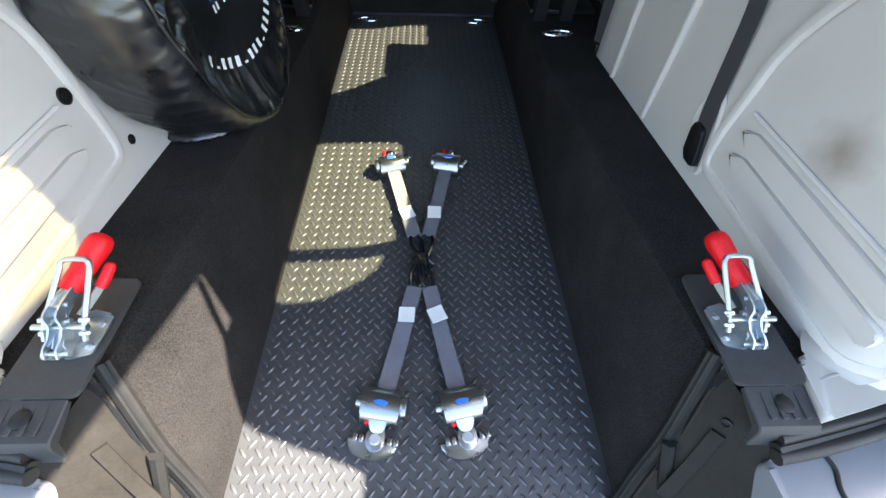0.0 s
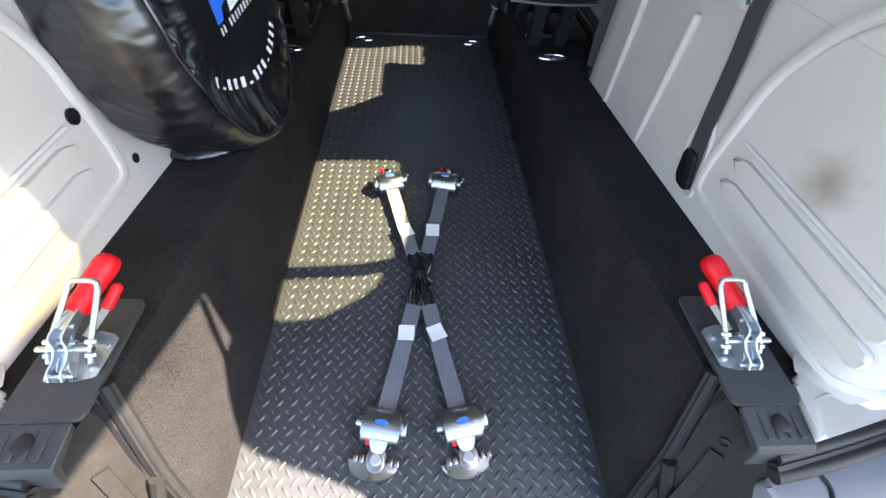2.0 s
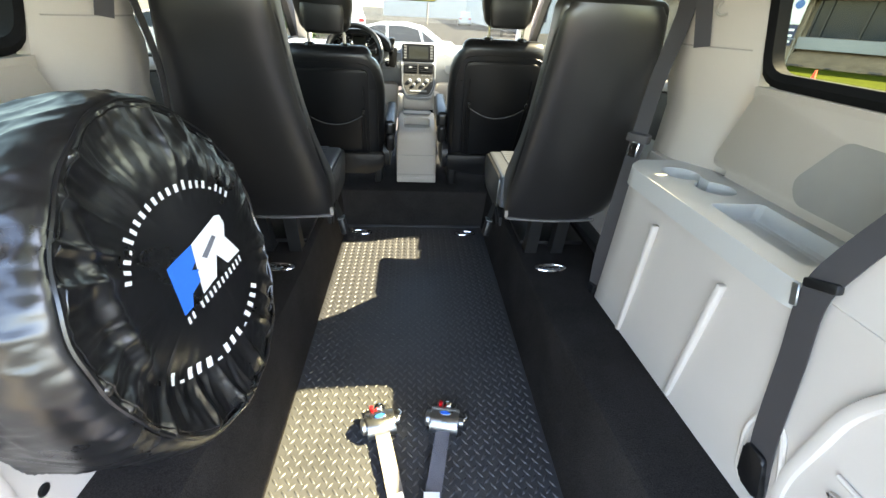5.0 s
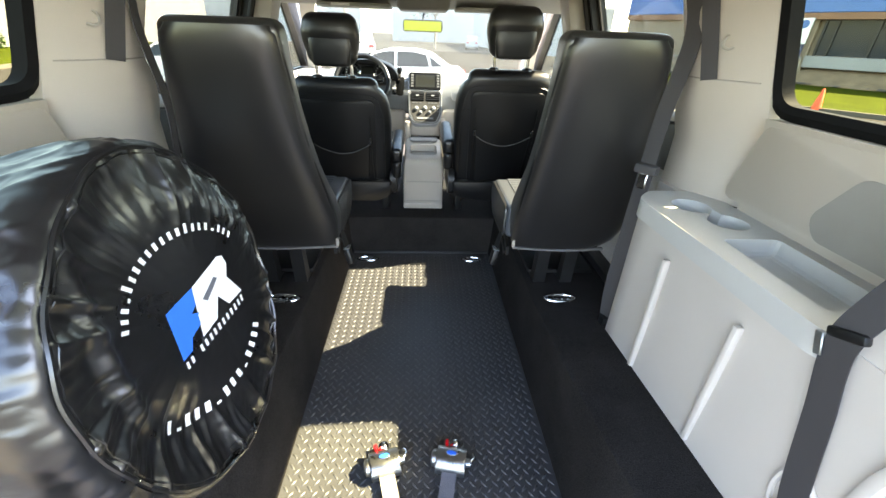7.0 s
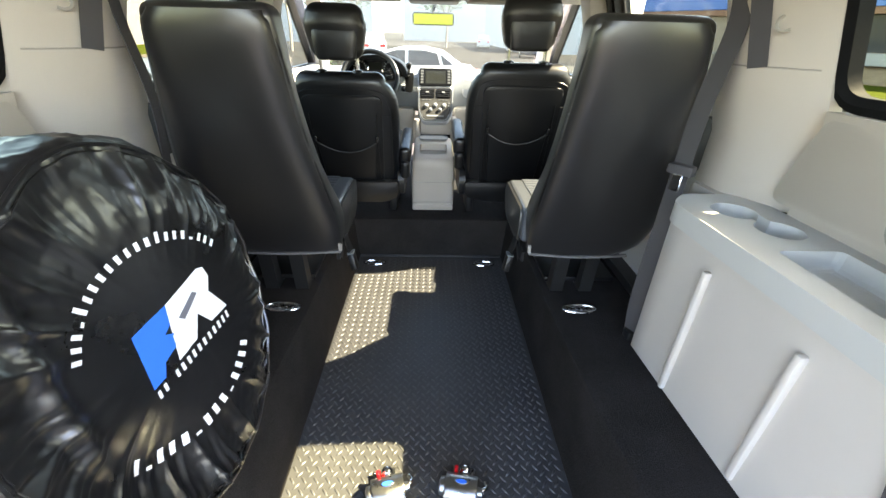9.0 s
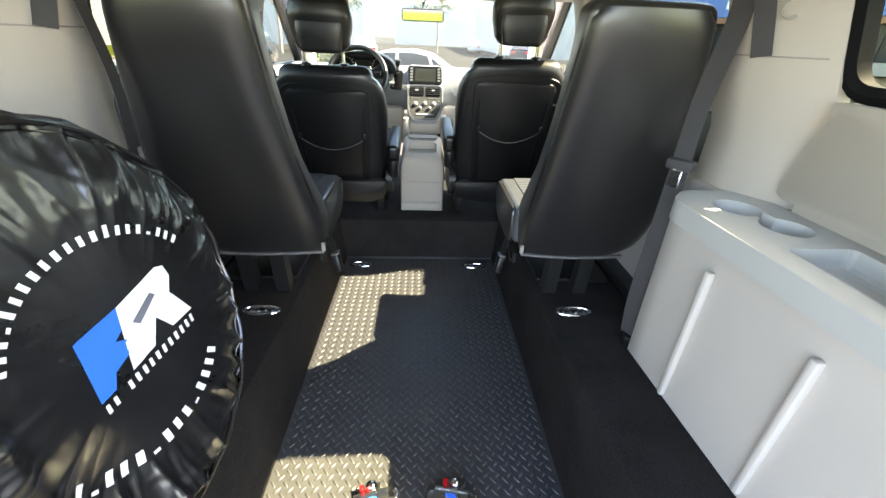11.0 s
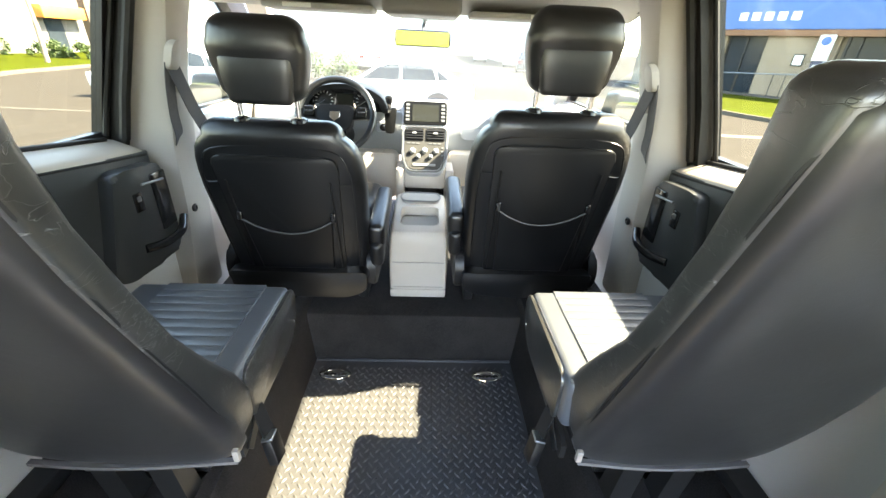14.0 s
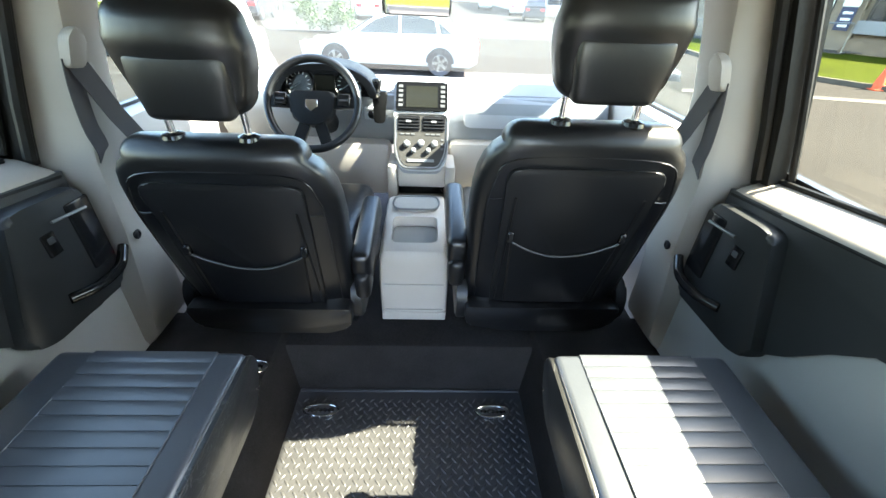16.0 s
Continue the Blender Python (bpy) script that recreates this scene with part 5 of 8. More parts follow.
def spare():
    """The wheel leans on the trim, its front end swung toward the aisle; places on its face are given
    as (a, b): forward and up from the hub, in metres."""
    t = thing("spare_wheel", (-0.56, 1.43, ledge_z(1.43)), "spare wheel in glossy black vinyl cover standing against the trim", "spare wheel")
    nrm = Vector((1.0, -0.075, 0.125)).normalized()
    e1 = (Vector((0, 1, 0)) - nrm * nrm.y).normalized()
    e2 = nrm.cross(e1)

    def at(a, b, h):
        return WC + e1 * a + e2 * b + nrm * h

    def smooth(x, x0, x1):
        q = max(0.0, min(1.0, (x - x0) / (x1 - x0)))
        return q * q * (3 - 2 * q)

    def seam_at(th):
        """Radius and height of the seam: drawn in and proud at the rear, slack round the front."""
        rear = max(0.0, -math.cos(th)) ** 1.5
        low = max(0.0, -math.sin(th))
        fwd = max(0.0, math.cos(th))
        r = 0.338 - 0.032 * rear - 0.036 * fwd + 0.004 * math.sin(th * 5)
        return r, -0.016 - 0.016 * fwd + 0.032 * rear + 0.014 * low * rear ** 0.5 + 0.024 * low * (1 - rear) + 0.002 * math.sin(th * 17)

    def ridged(v):
        return 1 - abs(noise.noise(v)) * 2.2

    def face_h(a, b):
        """Height of the printed face, with its hollows, long folds and gathers toward the seam."""
        r = math.hypot(a, b)
        th = math.atan2(b, a)
        rs, hs = seam_at(th)
        q = min(1.0, r / rs)
        c, s_ = math.cos(th), math.sin(th)
        h = hs * smooth(q, 0.62, 1.0)
        h += (0.030 * smooth(a, -0.12, 0.14) - 0.012) * (1 - smooth(q, 0.75, 1.0))
        h -= 0.022 * math.exp(-((a + 0.15) ** 2 + (b + 0.16) ** 2) / 0.006)
        # one soft upright roll in the slack cloth behind the print
        h += 0.014 * math.exp(-((a + 0.205 - 0.10 * max(0.0, b - 0.05)) / 0.016) ** 2) * smooth(b, -0.12, 0.02) * (1 - smooth(b, 0.17, 0.26))
        wob = noise.noise(Vector((c * 2.2, s_ * 2.2, r * 5)))
        edge = smooth(q, 0.55, 0.95)
        calm = 0.25 + 0.75 * smooth(q, 0.45, 0.75)
        # long radial folds
        f = ridged(Vector((c * 4.2 + wob * 0.5, s_ * 4.2, r * 2.0)))
        h += 0.010 * smooth(q, 0.35, 0.75) * (f ** 2 - 0.45) * (0.4 + edge)
        f2 = ridged(Vector((c * 9.5 + 3.1, s_ * 9.5 + wob, r * 4.0)))
        h += 0.0042 * calm * (f2 ** 2 - 0.35) * smooth(q, 0.5, 0.8)
        # crumple
        h += 0.0026 * calm * (ridged(Vector((a * 12 + wob, b * 9, 2.2))) - 0.4)
        h += 0.0011 * calm * (ridged(Vector((a * 41, b * 41 + wob, 7.7))) - 0.4)
        # short gathers along the seam
        g = smooth(q, 0.80, 0.97) * (1 - smooth(q, 0.985, 1.0))
        w2 = noise.noise(Vector((c * 7, s_ * 7, 4.0)))
        h += 0.0062 * g * (abs(math.sin(th * 31 + 4 * w2 + 2 * wob)) ** 0.7 - 0.5) * (0.45 + 0.9 * abs(noise.noise(Vector((c * 5, s_ * 5, 9.0)))))
        return h

    n = 420
    TAU = 2 * math.pi
    rings = []
    face_q = [0.02, 0.06] + [0.1 + 0.9 * (i / 62) for i in range(63)]
    for q in face_q:
        ring = []
        for i in range(n):
            th = TAU * i / n
            rs, hs = seam_at(th)
            a, b = q * rs * math.cos(th), q * rs * math.sin(th)
            ring.append(at(a, b, face_h(a, b)))
        rings.append(ring)
    # tread side of the cover: shoulder, barrel with soft folds, back
    for k in range(1, 57):
        u = k / 56
        ring = []
        for i in range(n):
            th = TAU * i / n
            rs, hs = seam_at(th)
            c, s_ = math.cos(th), math.sin(th)
            out = 0.357 - 0.050 * max(0.0, c) + 0.008 * max(0.0, -s_) ** 2 + 0.006 * noise.noise(Vector((c * 3, s_ * 3, u * 2)))
            if u < 0.35:
                v = u / 0.35
                r, h = rs + (out - rs) * math.sin(v * math.pi / 2), hs + (-0.075 - hs) * (1 - math.cos(v * math.pi / 2))
            elif u < 0.7:
                r, h = out, -0.075 - 0.085 * (u - 0.35) / 0.35
            else:
                v = (u - 0.7) / 0.3
                r, h = out - 0.10 * (1 - math.cos(v * math.pi / 2)), -0.16 - 0.05 * math.sin(v * math.pi / 2)
            wob = noise.noise(Vector((c * 3, s_ * 3, 2.0)))
            fold = ridged(Vector((c * 2.6 + wob, s_ * 2.6, u * 1.3 + 5)))
            r += (0.005 * (fold ** 2 - 0.4) + 0.0010 * (ridged(Vector((c * 8, s_ * 8, u * 3))) - 0.4)) * smooth(u, 0.0, 0.25)
            # slanting creases and crumple in the slack cloth
            p_ = Vector((c * 5.5 + u * 2.2, s_ * 5.5 - u * 1.6, u * 2.4 + wob))
            r += 0.0030 * (max(0.0, ridged(p_)) ** 3 - 0.25) * smooth(u, 0.03, 0.2)
            r += 0.0013 * (max(0.0, ridged(p_ * 2.3 + Vector((wob, 3.0, 1.0)))) ** 3 - 0.25) * smooth(u, 0.03, 0.2)
            r += 0.0004 * ridged(Vector((c * 34, s_ * 34, u * 9 + wob * 2)))
            r += 0.002 * (abs(math.sin(th * 31 + 2 * wob)) - 0.5) * (1 - smooth(u, 0.06, 0.3)) * smooth(u, 0.0, 0.06)
            ring.append(at(r * c, r * s_, h))
        rings.append(ring)
    verts = [p for ring in rings for p in ring]
    faces = []
    for j in range(len(rings) - 1):
        for i in range(n):
            faces.append((j * n + i, j * n + (i + 1) % n, (j + 1) * n + (i + 1) % n, (j + 1) * n + i))
    faces.append(tuple(range(n))[::-1])
    faces.append(tuple(range((len(rings) - 1) * n, len(rings) * n)))
    me = bpy.data.meshes.new("cover")
    me.from_pydata(verts, [], faces)
    me.materials.append(M_TYRECOVER)
    me.shade_smooth()
    link_parent(tagged(new("cover", me), "creased glossy black vinyl"), t)
    # slack foot of the cover, gathered on the ledge
    bm = B()
    rows = []
    for i, p_ in enumerate(curve_pts([(-0.648, 1.232, 0), (-0.608, 1.222, 0), (-0.566, 1.226, 0), (-0.520, 1.254, 0), (-0.474, 1.298, 0), (-0.458, 1.344, 0), (-0.455, 1.405, 0), (-0.462, 1.47, 0)], 9)):
        p_ = p_.to_2d()
        inn = (Vector((-0.57, 1.47)) - p_).normalized()
        z0 = ledge_z(p_.y)
        row = []
        for d_, h_ in ((0.080, 0.072), (0.055, 0.052), (0.036, 0.036), (0.020, 0.026), (0.008, 0.021), (0.001, 0.014), (0.000, 0.007), (0.006, 0.002), (0.030, 0.001)):
            j_ = noise.noise(Vector((i * 0.42, d_ * 30, 3.0))) * 0.006 + noise.noise(Vector((i * 1.3, d_ * 60, 8.0))) * 0.003
            row.append(bm.verts.new((p_.x + inn.x * (d_ + j_), p_.y + inn.y * (d_ + j_), max(z0 + 0.001, z0 + h_ + j_ * 0.7))))
        rows.append(row)
    for r0, r1 in zip(rows, rows[1:]):
        for j in range(len(r0) - 1):
            bm.faces.new((r0[j], r1[j], r1[j + 1], r0[j + 1]))
    part("cover_foot", bm, M_TYRECOVER, t, "gathered slack foot of the cover", 80)
    for off, rad in ((0.0, 0.0042), (0.011, 0.0016)):
        bm = B()
        line = []
        for i in range(160):
            th = TAU * i / 160
            rs, hs = seam_at(th)
            rr = rs - off
            line.append(at(rr * math.cos(th), rr * math.sin(th), (hs if off == 0 else face_h(rr * math.cos(th), rr * math.sin(th))) + 0.001))
        tube(bm, line, rad, 6, True, Vector((1, 0, 0)))
        part("seam", bm, M_TYRECOVER, t, "stitched seam round the rim")

    def print_poly(name, pts, material, lift=0.0012):
        """A printed patch that follows the cloth: an outline of (a, b), cut fine and laid on the face."""
        bm = B()
        bm.faces.new([bm.verts.new((a, b, 0)) for a, b in pts])
        for axis in (0, 1):
            lo, hi = min(p[axis] for p in pts), max(p[axis] for p in pts)
            for k in range(1, int((hi - lo) / 0.007) + 1):
                co, no = [0, 0, 0], [0, 0, 0]
                co[axis], no[axis] = lo + 0.007 * k, 1
                bmesh.ops.bisect_plane(bm, geom=bm.verts[:] + bm.edges[:] + bm.faces[:], plane_co=co, plane_no=no)
        for v in bm.verts:
            v.co = at(v.co.x, v.co.y, face_h(v.co.x, v.co.y) + lift)
        ob = part(name, bm, material, t, "", 180)
        return ob

    def bars_arc(ca, cb, r, a0, a1, heights, fill):
        """Plain bars in place of the lettering, along an arc; a height of 0 is a space."""
        k = len(heights)
        for i, hh in enumerate(heights):
            if not hh:
                continue
            th = radians(a0 + (a1 - a0) * (i + 0.5) / k)
            w = abs(radians(a1 - a0)) * r / k * fill / 2
            c, s_ = math.cos(th), math.sin(th)
            up = 1 if a1 < a0 else -1
            base = -0.010
            pts = []
            for du, dv in ((-w, base), (w, base), (w, base + hh), (-w, base + hh)):
                rr = r + up * dv
                pts.append((ca + rr * c + du * s_, cb + rr * s_ - du * c))
            print_poly("printed_bar", pts, M_WHITE)

    print_poly("blue_mark", [(-0.076, 0.056), (-0.004, 0.066), (-0.012, 0.030), (-0.028, 0.020), (-0.012, 0.012), (-0.020, -0.012), (-0.048, -0.022), (-0.060, -0.046), (-0.086, -0.048)], M_BLUE)
    print_poly("white_mark", [(-0.004, 0.066), (0.078, 0.088), (0.094, 0.082), (0.098, 0.060), (0.084, 0.034), (0.110, -0.020), (0.062, -0.022), (0.042, 0.012), (0.020, -0.030), (-0.026, -0.040), (-0.012, 0.030)], M_WHITE)
    print_poly("grey_slot", [(0.006, 0.030), (0.050, 0.056), (0.058, 0.048), (0.016, 0.020)], M_STRAP, 0.0022)
    bars_arc(0.0, 0.0, 0.180, 155, 36, [0.015, 0.015, 0.015, 0.005, 0.021, 0.015, 0.015, 0.015, 0.015, 0.015, 0.015, 0.015, 0.015, 0.019, 0.015, 0.015, 0.015, 0.005, 0.015, 0.015, 0.015], 0.42)
    bars_arc(-0.035, 0.006, 0.196, 226, 322, [0.024, 0.006, 0.024, 0.024, 0.024, 0.006, 0.024, 0.024, 0.024, 0.006, 0.024, 0.024, 0.024, 0.024], 0.46)
    for i in range(14):
        if i == 2:
            continue
        a = -0.084 + 0.0140 * i
        b = -0.064 + 0.0022 * i
        print_poly("printed_bar", [(a, b - 0.008), (a + 0.0062, b - 0.008), (a + 0.0062, b + 0.008), (a, b + 0.008)], M_WHITE)
    return t


spare()


# ---- belts on the side walls ----
def belt(name, path, width, label, up):
    t = thing(name, path[0], label, "seat belt", "seat belts")
    bm = B()
    strip(bm, curve_pts(path, 6), width, 0.002, up)
    part("webbing", bm, M_BELT, t)
    return t


b = belt("seat_belt", [(0.652, 1.095, 0.40), (0.645, 1.13, 0.52), (0.648, 1.17, 0.68), (0.644, 1.195, 0.80), (0.658, 1.19, 0.88), (0.712, 1.185, 0.98), (0.765, 1.18, 1.09), (0.762, 1.178, 1.22), (0.735, 1.175, 1.37)], 0.05, "grey seat belt hanging down the quarter trim to its anchor", Vector((-1, 0, 0)))
bm = B()
prism(bm, round_poly([(1.072, 0.405), (1.128, 0.405), (1.150, 0.485), (1.105, 0.49)], 0.014), lambda u, v, k: Vector((k, u, v)), 0.636, 0.654, 0.005, 2)
part("anchor_cover", bm, M_BLACK, b, "black anchor cover")
bm = B()
box(bm, -0.007, 0.009, -0.029, 0.029, -0.009, 0.009, 0.005, 2, Matrix.Translation((0.645, 1.195, 0.825)) @ Matrix.Rotation(radians(-20), 4, "X"))
part("belt_guide", bm, M_BLACK, b, "black belt guide")
bm = B()
box(bm, -0.002, 0.002, -0.007, 0.007, -0.026, 0.014, 0.0015, 1, Matrix.Translation((0.638, 1.222, 0.795)) @ Matrix.Rotation(radians(-20), 4, "X"))
part("tongue", bm, M_ZINC, b, "bright latch tongue")
for s in (1, -1):
    if s > 0:
        b = belt("seat_belt", [(0.665, 1.875, 0.31), (0.662, 1.89, 0.45), (0.672, 1.90, 0.70), (0.683, 1.912, 0.84), (0.698, 1.93, 1.02), (0.708, 1.912, 1.23), (0.655, 1.90, 1.37)], 0.05, "grey seat belt running up the C-pillar past a slider", Vector((-1, -0.5, 0)))
        bm = B()
        box(bm, -0.016, 0.016, -0.034, 0.034, -0.014, 0.014, 0.006, 2, Matrix.Translation((0.68, 1.905, 0.868)) @ Matrix.Rotation(radians(35), 4, "Z"))
        part("slider", bm, M_BELT, b, "grey plastic belt slider")
        bm = B()
        box(bm, -0.003, 0.003, -0.014, 0.014, -0.028, 0.02, 0.003, 1, Matrix.Translation((0.668, 1.895, 0.838)) @ Matrix.Rotation(radians(35), 4, "Z"))
        part("tongue", bm, M_CHROME, b, "bright latch tongue")
        bm = B()
        box(bm, 0.65, 0.69, 1.86, 1.90, 0.275, 0.33, 0.006)
        part("lower_anchor", bm, M_BLACK, b)
    else:
        b = belt("seat_belt", [(-0.772, 2.030, 0.315), (-0.778, 2.034, 0.40), (-0.775, 2.025, 0.50), (-0.765, 2.005, 0.62), (-0.735, 1.965, 0.84), (-0.702, 1.935, 1.02), (-0.708, 1.912, 1.23), (-0.655, 1.90, 1.37)], 0.05, "dark seat belt running from its floor anchor up the C-pillar", Vector((1, 0.2, 0)))
        bm = B()
        prism(bm, round_poly([(-0.737, 1.938), (-0.686, 1.933), (-0.693, 2.0), (-0.722, 2.036), (-0.790, 2.045), (-0.785, 2.0)], 0.012), lambda u, v, k: Vector((u, v, k)), 0.290, 0.318, 0.007, 3)
        part("floor_anchor", bm, M_BLACK, b, "black moulded floor anchor cover")
    bm = B()
    strip(bm, [(s * 0.757, 1.868, 1.126), (s * 0.7335, 1.868, 1.2), (s * 0.681, 1.868, 1.36), (s * 0.668, 1.868, 1.40)], 0.040, 0.002, Vector((-s, -0.7, 0)))
    part("upper_webbing", bm, M_BELT, b)
    # front belts on the B pillar
    b = belt("seat_belt", [(s * 0.708, 2.888, 1.15), (s * 0.722, 2.888, 1.08), (s * 0.738, 2.900, 1.00), (s * 0.752, 2.925, 0.94), (s * 0.785, 2.95, 0.88)], 0.047, "grey front seat belt hanging from its B-pillar loop", Vector((-s, 0, 0)))
    bm = B()
    strip(bm, [(s * 0.706, 2.892, 1.15), (s * 0.705, 2.95, 1.02), (s * 0.69, 3.03, 0.86)], 0.047, 0.002, Vector((-s, -0.2, 0)))
    part("shoulder_webbing", bm, M_BELT, b)
    bm = B()
    prism(bm, round_poly([(2.866, 1.132), (2.912, 1.128), (2.922, 1.185), (2.895, 1.212), (2.869, 1.190)], 0.012), lambda u, v, k: Vector((s * (k - 0.30 * (v - 1.12)), u, v)), 0.700, 0.722, 0.005, 2)
    lp = part("belt_loop", bm, M_TRIM_SHADED, b, "greige plastic belt loop")
    bm = B()
    box(bm, min(s * 0.694, s * 0.70), max(s * 0.694, s * 0.70), 2.872, 2.912, 1.140, 1.152, 0.002, 1)
    part("loop_slot", bm, M_BLACK, lp, "dark belt slot")


# ---- second row seats ----
def second_row(s):
    t = thing("folding_seat", (s * 0.57, 2.35, FLOOR_Z), "dark vinyl folding seat with quilted cushion and tall plain back", "seat", "second row seats")
    # back: wide slab leaning rearward, its foot sweeping forward over the cushion
    def rear_y(z):
        return 2.144 - 0.30 * (z - 0.473)
    secs = []
    wide = 0.032 if s < 0 else 0.0          # the driver-side seat is broader at its foot
    def slack(z):
        return wide * max(0.0, min(1.0, (0.95 - z) / 0.35))
    for z, xa, xb, yf in ((0.50, 0.362, 0.755, 2.285), (0.57, 0.355, 0.785, 2.280), (0.64, 0.356, 0.796, 2.25), (0.72, 0.362, 0.794, 2.20), (0.80, 0.368, 0.785, 2.145), (0.90, 0.372, 0.765, 2.10), (1.02, 0.376, 0.738, 2.062), (1.12, 0.380, 0.712, 2.046), (1.20, 0.384, 0.692, 2.048)):
        ya = rear_y(z) + 0.018
        xa -= slack(z)
        yf -= wide * 0.9 * max(0.0, min(1.0, (0.86 - z) / 0.12))
        secs.append((s * (xa + xb) / 2, (ya + yf) / 2, z, (xb - xa) / 2, (yf - ya) / 2))
    bm = B()
    pillow(bm, rounded(secs, 5, 0.032), 44, 7.0)
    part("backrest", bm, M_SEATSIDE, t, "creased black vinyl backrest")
    # smooth rear cover panel, softly bulging, wrapped round the edges
    zs = [0.466, 0.472, 0.478, 0.488, 0.50, 0.515, 0.53, 0.57, 0.62, 0.67, 0.72, 0.78, 0.84, 0.90, 0.96, 1.02, 1.08, 1.13, 1.165, 1.19, 1.205, 1.214]
    inner = ((0.466, 0.366), (0.478, 0.362), (0.57, 0.356), (0.66, 0.364), (0.80, 0.374), (0.95, 0.381), (1.12, 0.387), (1.19, 0.391), (1.214, 0.402))
    outer = ((0.466, 0.715), (0.478, 0.742), (0.50, 0.764), (0.55, 0.783), (0.62, 0.791), (0.72, 0.790), (0.85, 0.768), (1.0, 0.734), (1.13, 0.702), (1.19, 0.688), (1.214, 0.668))
    def along(tab, z):
        for (z0, x0_), (z1, x1_) in zip(tab, tab[1:]):
            if z <= z1:
                return x0_ + (x1_ - x0_) * (z - z0) / (z1 - z0)
        return tab[-1][1]
    bm = B()
    rows = []
    for z in zs:
        xa, xb = along(inner, z) - slack(z), along(outer, z)
        top = max(0.0, (z - 1.13) / 0.084)
        low = max(0.0, (0.54 - z) / 0.062)
        row = [bm.verts.new((s * (xa + 0.002), rear_y(z) + 0.052, z - 0.004 * low))]
        for i in range(23):
            q = -1 + 2 * i / 22
            fall = 0.020 * abs(q) ** 8 + 0.014 * top ** 2 + 0.004 * low ** 2
            dent = 0.0025 * noise.noise(Vector((q * 1.4 + s, z * 3.0, 2.0)))
            row.append(bm.verts.new((s * ((xa + xb) / 2 + q * (xb - xa) / 2), rear_y(z) - 0.010 * (1 - q * q) - 0.004 + fall + dent, z)))
        row.append(bm.verts.new((s * (xb - 0.002), rear_y(z) + 0.052, z - 0.004 * low)))
        rows.append(row)
    for r0, r1 in zip(rows, rows[1:]):
        for j in range(len(r0) - 1):
            bm.faces.new((r0[j], r0[j + 1], r1[j + 1], r1[j]))
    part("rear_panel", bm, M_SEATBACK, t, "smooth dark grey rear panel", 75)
    bm = B()
    strip(bm, curve_pts([(s * (0.362 - wide), 2.146, 0.466), (s * 0.5, 2.137, 0.461), (s * 0.62, 2.137, 0.461), (s * 0.728, 2.141, 0.466)], 4), 0.011, 0.008)
    part("hem", bm, M_HEM, t, "grey lower hem")
    bm = B()
    tube(bm, [(s * (x - slack(z)), rear_y(z) + 0.030, z) for x, z in ((0.372, 0.50), (0.361, 0.57), (0.365, 0.70), (0.376, 0.85), (0.381, 1.0), (0.384, 1.13), (0.398, 1.205))], 0.0035, 6)
    part("seam_piping", bm, M_LEATHER, t)
    bm = B()
    box(bm, s * (0.362 - wide) - 0.006, s * (0.362 - wide) + 0.006, 2.140, 2.150, 0.470, 0.500, 0.001, 1)
    part("tag", bm, M_STRAPBEIGE, t, "small beige sewn tag")
    # cushion: shell, bolsters, channelled middle
    bm = B()
    box(bm, min(s * 0.345, s * 0.75), max(s * 0.345, s * 0.75), 2.22, 2.578, 0.47, 0.609, 0.018, 4)
    part("cushion", bm, M_VINYL_SKYLIT, t)
    # curved side wing toward the aisle
    bm = B()
    prism(bm, round_poly([(2.25, 0.455), (2.52, 0.455), (2.592, 0.52), (2.588, 0.60), (2.25, 0.60)], 0.035), lambda u, v, k: Vector((s * k, u, v)), 0.338, 0.350, 0.004, 2)
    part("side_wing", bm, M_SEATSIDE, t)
    n = 11
    x0, x1 = 0.405, 0.665
    for i in range(n):
        y0 = 2.225 + i * 0.0315
        bm = B()
        prism(bm, [(y0 + 0.0002, 0.600), (y0 + 0.0006, 0.6112), (y0 + 0.004, 0.6120), (y0 + 0.0155, 0.6125), (y0 + 0.027, 0.6120), (y0 + 0.0309, 0.6112), (y0 + 0.0313, 0.600)], lambda u, v, k: Vector((s * k, u, v)), x0, x1)
        part("quilted_channel", bm, M_VINYL_SKYLIT, t)
    for xx in (x0, x1):
        bm = B()
        tube(bm, [(s * xx, 2.23, 0.611), (s * xx, 2.40, 0.611), (s * xx, 2.565, 0.609)], 0.0022, 6)
        part("piping", bm, M_VINYL_SKYLIT, t)
    bm = B()
    tube(bm, curve_pts([(s * 0.352, 2.23, 0.601), (s * 0.351, 2.45, 0.602), (s * 0.351, 2.56, 0.598), (s * 0.350, 2.584, 0.57), (s * 0.350, 2.584, 0.52)], 5), 0.0026, 6)
    part("piping", bm, M_PIPING, t)
    bm = B()
    box(bm, min(s * 0.38, s * 0.74), max(s * 0.38, s * 0.74), 2.20, 2.54, 0.44, 0.475, 0.006)
    part("seat_pan", bm, M_STEEL, t)
    # side bracket strip seen from the aisle
    bm = B()
    prism(bm, [(2.20, 0.40), (2.26, 0.40), (2.46, 0.50), (2.46, 0.53), (2.40, 0.53), (2.20, 0.44)], lambda u, v, k: Vector((s * k, u, v)), 0.350, 0.362)
    part("side_bracket", bm, M_STEEL, t)
    for xx in (0.475, 0.59):
        bm = B()
        prism(bm, [(2.15, 0.476), (2.19, 0.476), (2.215, FLOOR_Z + 0.012), (2.24, FLOOR_Z + 0.001), (2.165, FLOOR_Z + 0.001)], lambda u, v, k: Vector((s * k, u, v)), xx, xx + 0.05)
        part("leg", bm, M_STEEL, t)
